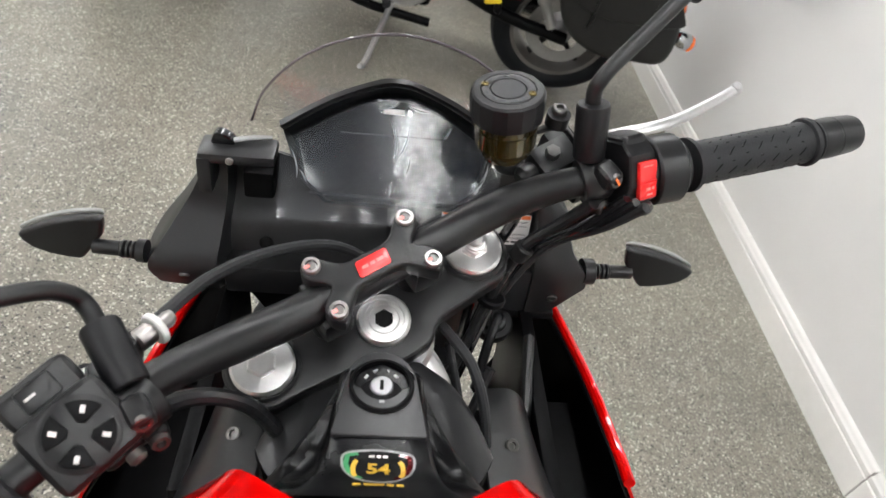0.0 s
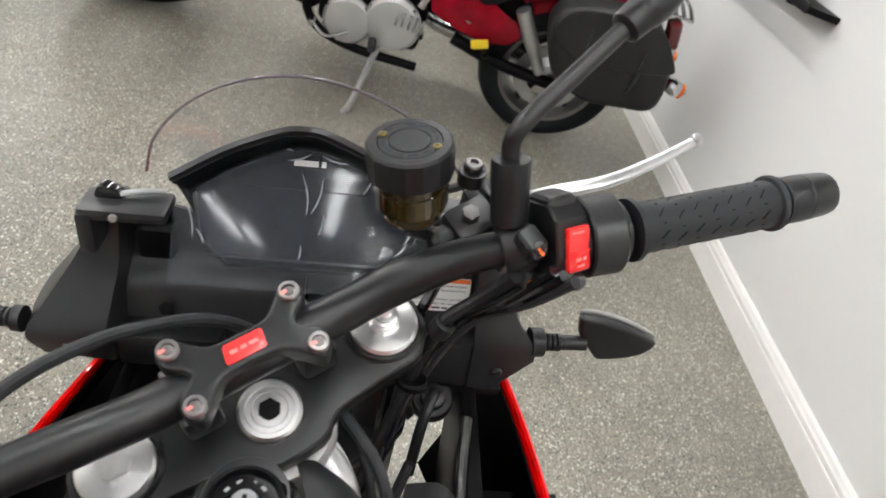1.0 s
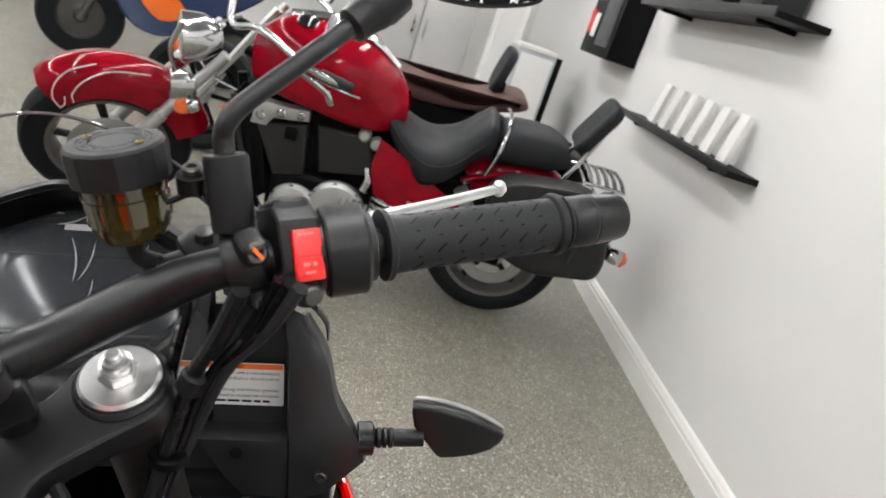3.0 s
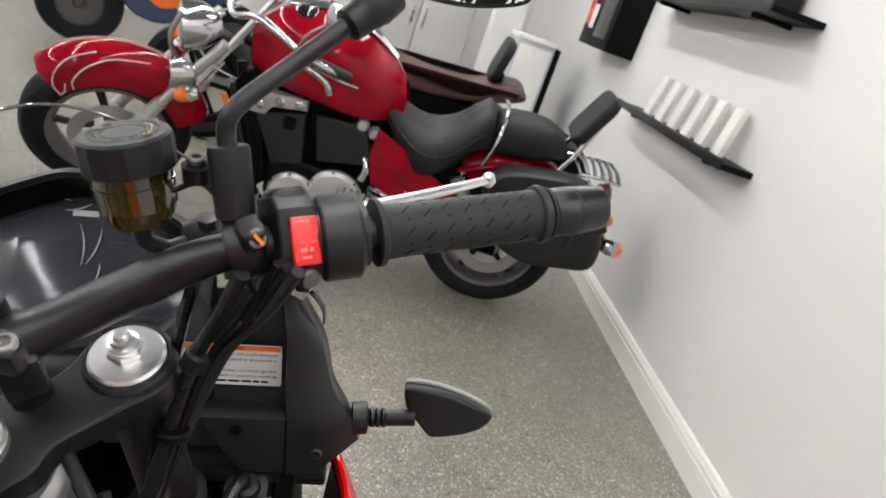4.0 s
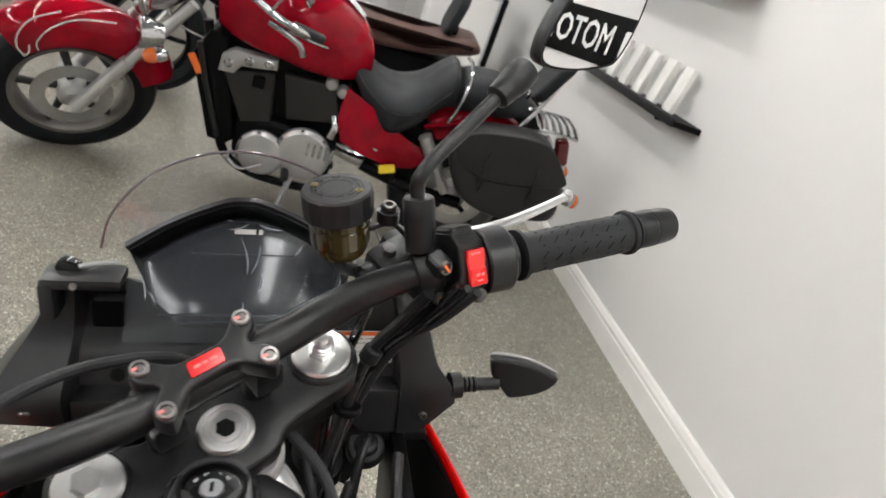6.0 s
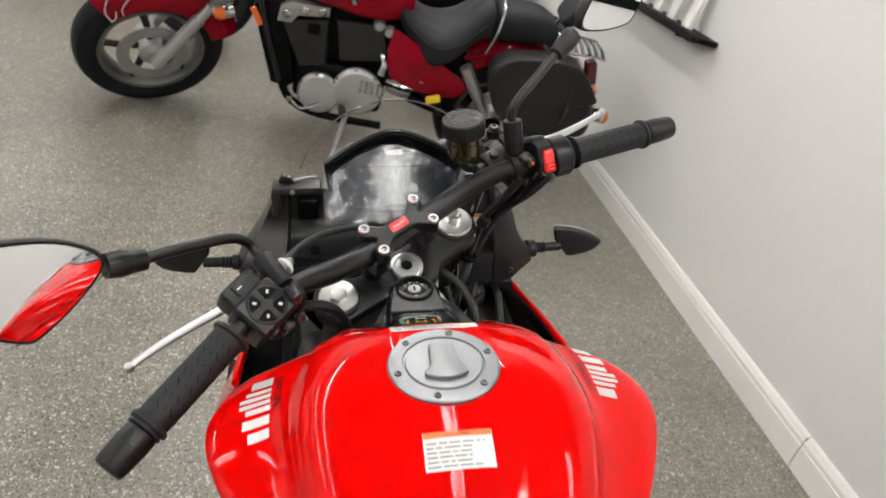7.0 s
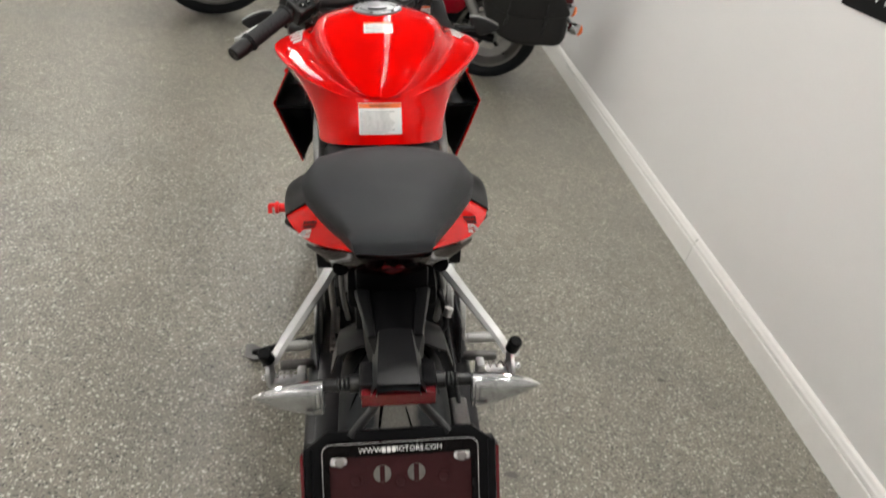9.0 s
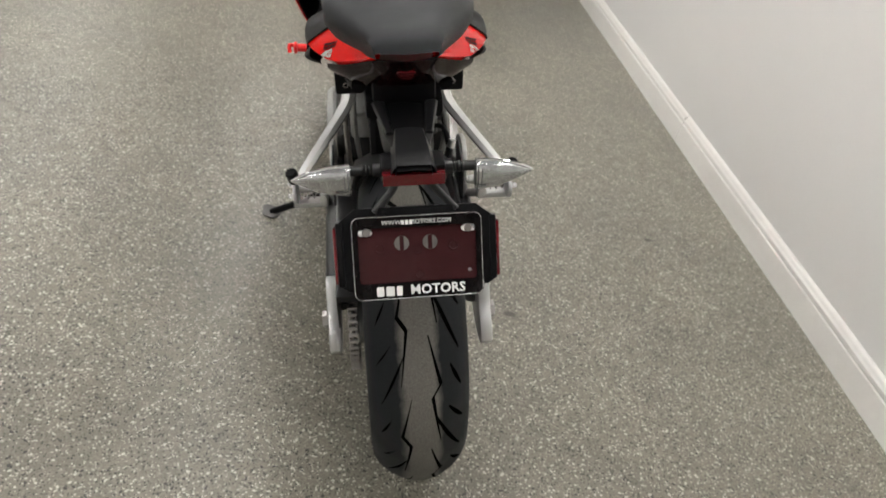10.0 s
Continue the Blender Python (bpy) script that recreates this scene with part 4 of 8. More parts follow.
def mirror_head(sign, stalk, normal):
    """A pointed oval housing with its glass; normal is where the glass looks, in the steering's axes."""
    c = V(0.398, 0.0555, 0.2125) if sign > 0 else V(-0.378, 0.0665, 0.232)
    m = frame_at(c, (sign * 0.129, -0.009, 0.076), normal)
    s = 1 if (m.to_3x3() @ V(0, 1, 0)).z > 0 else -1
    line = [(-0.072, 0.016 * s), (-0.045, 0.038 * s), (-0.004, 0.048 * s), (0.042, 0.045 * s), (0.074, 0.012 * s), (0.062, -0.017 * s), (0.038, -0.039 * s), (0.008, -0.054 * s), (-0.010, -0.051 * s), (-0.050, -0.018 * s)]
    rim = ring_line([(x * 0.93, y * 0.875) for x, y in line], 5)
    if s < 0:
        rim = rim[::-1]
    bm = bmesh.new()
    layers = [(1.0, 0.0), (1.03, -0.004), (1.02, -0.012), (0.86, -0.022), (0.5, -0.028)]
    rings = [[bm.verts.new((x * k, y * k, z)) for x, y in rim] for k, z in layers]
    lip = [bm.verts.new((x * 0.965, y * 0.955, 0.0)) for x, y in rim]
    lip2 = [bm.verts.new((x * 0.955, y * 0.94, -0.002)) for x, y in rim]
    n = len(rim)
    for a, b in [(lip2, lip), (lip, rings[0])] + list(zip(rings, rings[1:])):
        for k in range(n):
            bm.faces.new((a[k], a[(k + 1) % n], b[(k + 1) % n], b[k]))
    bm.faces.new(rings[-1])
    bm.faces.new(lip2[::-1])
    head = part("mirror_housing", st(moved(bm, m)), SATIN, stalk, "pointed oval black mirror housing", 50)
    gl = bmesh.new()
    steps = [0.02] + [k / 12 for k in range(1, 13)]
    gr = [[gl.verts.new((x * 0.953 * k, y * 0.938 * k, 0.0014 - ((x * k) ** 2 + (y * k) ** 2) / 3.1)) for x, y in rim] for k in steps]
    gl.faces.new(gr[0])
    for a, b in zip(gr, gr[1:]):
        for k in range(n):
            gl.faces.new((a[k], a[(k + 1) % n], b[(k + 1) % n], b[k]))
    part("mirror_glass", st(moved(gl, m)), MIRROR, stalk, "silvered mirror glass")
    if sign < 0:
        part("mirror_print", st(moved(letters("OBJECTS IN MIRROR ARE CLOSER THAN THEY APPEAR", 0.0042, None, 0), m @ Matrix.Rotation(math.pi if (m.to_3x3() @ V(1, 0, 0)).x < 0 else 0, 4, "Z") @ pose(0.027, -0.0225, 0.0010, 0, 0, 31))), INK, stalk, "fine black print along the rim")
    return head


stalk_r, stalk_l = mirror(1), mirror(-1)
MIRROR_L_NORMAL, MIRROR_R_NORMAL = (0.228, -0.9, 0.445), (-0.12, -0.93, 0.30)
mirror_head(1, stalk_r, MIRROR_R_NORMAL)
mirror_head(-1, stalk_l, MIRROR_L_NORMAL)

# left switch block with its round pad
SWL = frame_at((-0.2085, 0.003, 0.110), (0.93, 0.28, -0.1), (0.12, -0.35, 0.93))
switch_l = part("switch_block", st(moved(bx((-0.027, -0.030, -0.026), (0.026, 0.017, 0.024), 0.008, 3), SWL)), SATIN, handlebar, "bulky black switch block")
part("switch_front", st(moved(bx((-0.024, 0.013, -0.018), (0.022, 0.037, 0.018), 0.008, 3), SWL)), SATIN, switch_l)
part("switch_lobe", st(moved(bx((-0.006, -0.036, -0.034), (0.024, 0.008, -0.018), 0.007, 3), SWL)), SATIN, switch_l)
pad = part("pad_base", st(moved(lathe([(0.0215, 0), (0.0215, 0.0012), (0.0195, 0.0022), (0, 0.0022)], (0.0, -0.006, 0.0235), (0, 0, 1), 36), SWL)), SATIN, switch_l, "round four-way button pad")
for k in range(4):
    a0 = radians(45 + 90 * k)
    fan = [(0.0185 * math.cos(a0 + d), 0.0185 * math.sin(a0 + d)) for d in (-0.55, -0.28, 0, 0.28, 0.55)] + [(0.0065 * math.cos(a0 + 0.35), 0.0065 * math.sin(a0 + 0.35)), (0.0065 * math.cos(a0 - 0.35), 0.0065 * math.sin(a0 - 0.35))]
    btn = part("pad_button", st(moved(prism(fan, 0.0026, pose(0, -0.006, 0.0252), 0.0009), SWL)), DEEP, switch_l)
    part("button_mark", st(moved(bx((-0.0021, -0.0013, 0), (0.0021, 0.0013, 0.0003), 0), SWL @ pose(0.0132 * math.cos(a0), -0.006 + 0.0132 * math.sin(a0), 0.0279, 0, 0, 40 + 90 * k))), SILVERINK, btn)
tog = part("beam_switch", st(moved(bx((-0.012, 0.018, 0.014), (0.010, 0.033, 0.0205), 0.003), SWL)), SATIN, switch_l)
part("switch_mark", st(moved(bars(1, 0.009, 0.0032, pose(-0.004, 0.026, 0.021), 0.45, 12, even=True), SWL)), SILVERINK, tog)
horn = part("horn_button", st(moved(bx((0.006, -0.039, -0.030), (0.018, -0.034, -0.021), 0.002), SWL)), SATIN, switch_l)
part("button_mark", st(moved(bx((0.009, -0.0396, -0.028), (0.015, -0.0388, -0.023), 0), SWL)), WHITEINK, horn)
part("turn_switch", st(moved(lathe([(0.006, 0), (0.006, 0.005), (0.0045, 0.007), (0, 0.007)], (0.012, -0.034, -0.008), (0, -1, 0.2), 18), SWL)), DARKSTEEL, switch_l)


LEVERM = material("polished_lever", (0.66, 0.66, 0.66), 0.36, 1.0, vary=0.06, grain=300, patch=30)


def lever(sign, pts):
    lv = part("lever", st(join(tube(pts, [0.0058, 0.0058, 0.0056, 0.0050, 0.0042], 14, 5, flat=0.62), lathe([(0, -0.0062), (0.0042, -0.005), (0.0062, 0), (0.0042, 0.005), (0, 0.0062)], pts[-1], (0, 0, 1), 18))), LEVERM, handlebar, "polished silver hand lever with a ball end")
    part("perch", st(join(bx((min(sign * 0.176, sign * 0.202), -0.006, 0.036), (max(sign * 0.176, sign * 0.202), 0.052, 0.072), 0.006), lathe([(0.007, -0.012), (0.007, 0.012)], (sign * 0.200, 0.05, 0.050), (0, 0, 1), 16))), SATIN, lv, "black lever perch")


lever(1, [(0.197, 0.040, 0.046), (0.240, 0.026, 0.055), (0.285, 0.012, 0.058), (0.340, 0.013, 0.047), (0.394, 0.018, 0.034)])
lever(-1, [(-0.197, 0.043, 0.072), (-0.235, 0.052, 0.063), (-0.278, 0.061, 0.051), (-0.312, 0.066, 0.042), (-0.339, 0.067, 0.035)])

# brake fluid reservoir
RES_TOP, RES_AX = V(0.076, 1.1165, 1.0965), V(0.12, 0.10, -0.98).normalized()
reservoir = part("reservoir", lathe([(0, 0.059), (0.012, 0.059), (0.0185, 0.056), (0.0215, 0.050), (0.0235, 0.022), (0.0235, 0.018)], RES_TOP, RES_AX, 36), FLUID, bike, "smoked brown brake fluid reservoir")
lid_prof = [(0, 0.0), (0.0125, 0.0), (0.013, 0.0008), (0.0135, 0.0), (0.0195, 0.0), (0.020, 0.0007), (0.0205, 0.0), (0.0255, 0.0004), (0.0272, 0.002), (0.0278, 0.006), (0.0272, 0.0215), (0.0245, 0.0225)]
lid = part("reservoir_lid", lathe(lid_prof, RES_TOP, RES_AX, 16), GRAINED, reservoir, "faceted black screw lid", 20)
for dx, dy in ((-0.0165, 0.0065), (0.0165, -0.007)):
    scr = part("lid_screw", moved(lathe([(0.0028, 0), (0.0028, 0.0007), (0.0022, 0.001), (0.0012, 0.0012), (0.001, 0.0004), (0, 0.0004)], (dx, dy, 0.0), (0, 0, 1), 16), frame_at(RES_TOP, (1, 0, 0), -RES_AX)), ZINC, lid, "yellow zinc screw")
part("lid_print", moved(join(*[bars(1, 0.006, 0.0022, pose(0.0165 * math.sin(k * 0.5), 0.0165 * math.cos(k * 0.5), 0.0003, 0, 0, -math.degrees(k * 0.5)), 0.7, k, even=True) for k in range(12)]), frame_at(RES_TOP, (1, 0, 0), -RES_AX)), BEZEL, lid)
part("fluid_window", lathe([(0.0238, 0.030), (0.0232, 0.045)], RES_TOP + RES_AX * 0.0, RES_AX, 36), FLUID, reservoir)
bottom = RES_TOP + RES_AX * 0.06
part("reservoir_hose", tube([bottom - RES_AX * 0.004, bottom + V(0.0, 0.004, -0.012), bottom + V(0.022, 0.012, -0.020), bottom + V(0.055, 0.010, -0.012), bottom + V(0.078, 0.004, -0.006)], 0.0055, 12, 5), RUBBER, reservoir)
part("reservoir_bracket", join(tube([RES_TOP + RES_AX * 0.035 + V(0.022, 0, 0), RES_TOP + V(0.045, 0.002, -0.028), RES_TOP + V(0.062, 0.0, -0.045)], 0.0045, 8, 4, flat=0.5), lathe([(0.009, -0.005), (0.009, 0.005)], RES_TOP + V(0.041, 0.003, -0.022), (0, -0.2, 1), 16)), SATIN, reservoir)
part("bracket_bolt", bolt(RES_TOP + V(0.041, 0.003, -0.016), (0, -0.2, 1), 0.006, 0.004), DARKSTEEL, reservoir)
master = part("master_cylinder", st(join(bx((0.150, 0.012, 0.054), (0.196, 0.040, 0.080), 0.007), lathe([(0.0095, 0), (0.0095, 0.012), (0.006, 0.016)], (0.152, 0.026, 0.066), (-1, 0, 0), 20))), SATIN, handlebar, "black brake master cylinder")
part("banjo_bolt", st(lathe([(0.006, 0), (0.006, 0.007), (0, 0.008)], (0.165, 0.026, 0.080), (0, 0, 1), 6)), DARKSTEEL, master, "dark banjo bolt")

# frame head casting behind the stem
fh = part("frame_head", join(tube([(0.012, 1.080, 0.872), (0.032, 1.066, 0.864), (0.048, 1.052, 0.848), (0.060, 1.036, 0.815), (0.085, 1.02, 0.785)], [0.013, 0.0135, 0.0135, 0.013, 0.013], 16, 6)), SILVER, bike, "silver cast frame head")
part("casting_rib", tube([(0.030, 1.078, 0.876), (0.044, 1.068, 0.866), (0.056, 1.056, 0.850), (0.066, 1.044, 0.82)], 0.004, 8, 5), BRIGHT, fh)

# cables and looms
CABLES = [
    ("clutch_cable", [(-0.150, 0.985, 0.975), (-0.125, 1.03, 0.975), (-0.088, 1.075, 0.965), (-0.04, 1.11, 0.945), (0.0, 1.12, 0.90), (0.02, 1.10, 0.82)], 0.0046),
    ("brake_hose", [(0.115, 1.125, 1.015), (0.102, 1.13, 0.965), (0.088, 1.14, 0.91), (0.078, 1.13, 0.85), (0.07, 1.10, 0.76)], 0.0045),
    ("wiring_loom", [(0.150, 1.085, 1.025), (0.132, 1.105, 0.985), (0.114, 1.12, 0.95), (0.096, 1.12, 0.895), (0.080, 1.112, 0.84), (0.045, 1.085, 0.74)], 0.0052),
    ("wiring_loom", [(0.165, 1.09, 1.02), (0.14, 1.115, 0.975), (0.12, 1.13, 0.93), (0.094, 1.122, 0.86), (0.06, 1.09, 0.75)], 0.0036),
    ("throttle_cable", [(0.020, 1.115, 0.855), (0.037, 1.086, 0.896), (0.057, 1.059, 0.899), (0.077, 1.033, 0.885), (0.090, 1.005, 0.84), (0.10, 0.97, 0.72)], 0.0046),
    ("wiring_loom", [(-0.16, 0.92, 0.95), (-0.13, 0.955, 0.935), (-0.10, 0.965, 0.925), (-0.08, 0.975, 0.89), (-0.06, 1.0, 0.80)], 0.0062),
    ("wiring_loom", [(0.10, 1.08, 0.84), (0.085, 1.06, 0.80), (0.07, 1.05, 0.74), (0.07, 1.03, 0.62)], 0.0045),
    ("throttle_cable", [(0.06, 1.09, 0.86), (0.075, 1.06, 0.80), (0.06, 1.05, 0.77), (0.04, 1.06, 0.70)], 0.004),
    ("brake_hose", [(0.178, 1.075, 1.035), (0.158, 1.095, 0.995), (0.128, 1.122, 0.950), (0.103, 1.128, 0.89), (0.072, 1.105, 0.80)], 0.0042),
    ("brake_hose", [(0.172, 1.080, 1.035), (0.150, 1.10, 0.990), (0.122, 1.122, 0.945), (0.100, 1.124, 0.885), (0.072, 1.10, 0.79)], 0.0038),
    ("throttle_cable", [(0.184, 1.070, 1.035), (0.165, 1.09, 1.0), (0.134, 1.118, 0.955), (0.106, 1.128, 0.89), (0.070, 1.11, 0.80)], 0.0042),
    ("wiring_loom", [(0.155, 1.17, 0.79), (0.15, 1.13, 0.78), (0.148, 1.09, 0.75), (0.14, 1.05, 0.68)], 0.006),
]
for nm, pts, rad in CABLES:
    part(nm, tube(pts, rad, 10, 5), GLOSSBLK if nm == "brake_hose" else RUBBER if nm != "wiring_loom" else TAPE, bike, "black " + nm.replace("_", " "))
part("loom_clip", lathe([(0.007, -0.008), (0.0088, -0.006), (0.0088, 0.006), (0.007, 0.008)], (0.113, 1.120, 0.945), (0.45, -0.1, 1), 14), GRAINED, bike)
part("loom_tie", lathe([(0.0115, -0.004), (0.013, -0.002), (0.013, 0.002), (0.0115, 0.004)], (0.096, 1.12, 0.888), (0.15, 0.1, 1), 16), DEEP, bike)
conn = part("cable_adjuster", join(lathe([(0.006, 0), (0.0075, 0.002), (0.0075, 0.012), (0.006, 0.014), (0.006, 0.026), (0.0045, 0.03)], (-0.158, 0.968, 0.972), (0.55, 0.8, 0.08), 16)), STEEL, bike, "steel cable adjuster")
part("adjuster_wheel", lathe([(0.0105, 0), (0.0115, 0.001), (0.0115, 0.004), (0.0105, 0.005)], (-0.150, 0.979, 0.973), (0.55, 0.8, 0.08), 20), WHITEPLASTIC, conn, "white adjuster wheel")
part("clutch_switch", bx((-0.178, 0.955, 0.955), (-0.155, 0.975, 0.978), 0.004), SATIN, bike)

# cockpit: display, hood, screen
DASH_N = V(0, -0.80, 0.60)
DM = frame_at((0, 1.223, 0.957), (1, 0, 0), DASH_N)
dash_line = [(-0.092, 0.018), (-0.078, 0.047), (-0.03, 0.062), (0, 0.066), (0.03, 0.062), (0.078, 0.047), (0.092, 0.018), (0.083, -0.022), (0.06, -0.042), (-0.06, -0.042), (-0.083, -0.022)]
dash = part("instrument", prism(dash_line, 0.026, DM @ pose(0, 0, -0.027), 0.005, 3), BEZEL, bike, "wide hexagonal colour display, switched off")
part("display", moved(prism([(x * 0.95, y * 0.93) for x, y in dash_line], 0.001, pose(0, 0, 0.0), 0.0004), DM), SCREEN, dash, "black glass display")
part("display_panel", moved(bx((-0.048, -0.031, 0.001), (0.047, 0.024, 0.0016), 0.0003), DM), SCREEN, dash)
part("display_frame", moved(join(bx((-0.049, 0.0245, 0.001), (0.048, 0.0255, 0.002), 0), bx((-0.075, -0.034, 0.001), (0.07, -0.032, 0.002), 0)), DM), BEZEL, dash)
part("display_mark", bars(1, 0.026, 0.006, DM @ pose(0.002, 0.047, 0.002), 0.8, 2, even=True), SILVERINK, dash)


def film():
    """The loose protective sheet: nearly flat, with blisters and folds near its edges."""
    bm = sheet(0.205, 0.125, 44, 28)
    for v in bm.verts:
        x, y = v.co.x / 0.1025, v.co.y / 0.0625
        edge = max(abs(x), abs(y))
        v.co.z = 0.0028 + 0.0035 * max(0, edge - 0.72) + 0.0022 * max(0, edge - 0.55) * noise.noise((v.co.x * 70, v.co.y * 70, 0.3)) + 0.004 * max(0, abs(x) - 0.8) * noise.noise((v.co.x * 30, v.co.y * 60, 2.0))
        v.co.z += 0.00012 * noise.noise((v.co.x * 26, v.co.y * 26, 5.0))
        v.co.y -= 0.002 + 0.01 * abs(x) * (y > 0.5) * (y - 0.5)
    return bm


film_ob = part("screen_film", moved(film(), DM @ pose(0, 0.006, 0.001)), FILM, dash, "wrinkled clear protective film")
film_ob.visible_shadow = False
creases = bmesh.new()
for cx, cy, ln, an in ((-0.006, 0.05, 0.02, 20), (0.012, 0.02, 0.03, 75), (0.002, 0.022, 0.034, 100), (0.016, -0.002, 0.018, 80), (0.022, 0.05, 0.022, -12), (0.03, 0.055, 0.014, -30), (-0.088, -0.006, 0.03, 105), (-0.08, -0.018, 0.014, 120), (0.088, -0.004, 0.02, 70), (0.082, -0.018, 0.016, 50), (0.05, 0.03, 0.012, 60), (0.0, -0.026, 0.012, 85), (-0.02, 0.058, 0.016, -20)):
    pts = [(cx + ln * s * math.cos(radians(an + 18 * s)), cy + ln * s * math.sin(radians(an + 18 * s)), 0.0040) for s in (-0.5, -0.2, 0.15, 0.5)]
    creases = join(creases, moved(tube(pts, [0.0002, 0.0008, 0.0007, 0.0002], 6, 3), DM))
tagged(part("film_crease", creases, material("crease_film", (0.30, 0.31, 0.33), 0.15, vary=0.1, grain=60, coat=0.6), dash), kind="stuff")

hood_rear = [(-0.1, 1.208, 0.996), (-0.06, 1.222, 1.0165), (-0.02, 1.230, 1.0315), (0, 1.231, 1.0345), (0.02, 1.230, 1.0315), (0.06, 1.222, 1.0165), (0.1, 1.208, 0.996)]
hood = loft([hood_rear,
             [(x * 1.02, y + 0.010, z - 0.001) for x, y, z in hood_rear],
             [(x * 1.0, y + 0.035, z - 0.036) for x, y, z in hood_rear],
             [(x * 0.95, y + 0.06, z - 0.085) for x, y, z in hood_rear]], 4, 3, mirror=False)
part("dash_hood", shell(hood, 0.004), SATIN, bike, "black visor over the display")
brow = loft([[(x * 0.985, y + 0.002, z - 0.003) for x, y, z in hood_rear],
             [(x * 0.94, y + 0.022, z - 0.020) for x, y, z in hood_rear],
             [(x * 0.90, y + 0.034, z - 0.045) for x, y, z in hood_rear]], 4, 3, mirror=False)
part("visor_lining", shell(brow, 0.002), DEEP, bike, "black lining under the visor")
ws_edge = [(-0.135, 1.262, 0.968), (-0.118, 1.240, 1.012), (-0.085, 1.224, 1.053), (-0.045, 1.213, 1.079), (0, 1.209, 1.089), (0.045, 1.213, 1.079), (0.085, 1.224, 1.053), (0.118, 1.240, 1.012), (0.135, 1.262, 0.968)]
ws = loft([ws_edge,
           [(x * 0.97, y + 0.035, z * 0.55 + 0.434) for x, y, z in ws_edge],
           [(x * 0.90, y + 0.085, z * 0.2 + 0.745) for x, y, z in ws_edge]], 5, 5, mirror=False)
screen = part("windscreen", shell(ws, 0.003), CLEAR, bike, "clear low windscreen")
screen.visible_shadow = False
part("screen_edge", tube(ws_edge, 0.0012, 8, 6), EDGE, screen, "polished screen edge")
for sg in (-1, 1):
    low, by = (0.918, 0.0) if sg < 0 else (0.944, 0.03)
    part("screen_bracket", join(bx((min(sg * 0.106, sg * 0.176), 1.208 + by, 0.950), (max(sg * 0.106, sg * 0.176), 1.244 + by, 0.961), 0.0045), bx((min(sg * 0.163, sg * 0.177), 1.206 + by, low), (max(sg * 0.163, sg * 0.177), 1.246 + by, 0.957), 0.005)), PANEL, screen, "black screen bracket")
    part("bracket_screw", bolt((sg * 0.146, 1.2075 + by, 0.9555), (0, -1, 0.2), 0.0036, 0.0022), STEEL, screen)
    part("screen_clip", prism(ring_line([(-0.010, 0), (0.010, 0), (0.008, 0.007), (-0.002, 0.012), (-0.008, 0.010)], 3), 0.012, frame_at((sg * 0.155, 1.238, 0.9605), (1, 0, 0), (0, -1, 0)), 0.002), GLOSSBLK, screen, "small black screen clip")
    part("clip_tab", tube([(sg * 0.146, 1.230, 0.964), (sg * 0.128, 1.234, 0.966), (sg * 0.112, 1.238, 0.965)], [0.0034, 0.003, 0.0024], 8, 4, flat=0.6), GREYINK, screen)

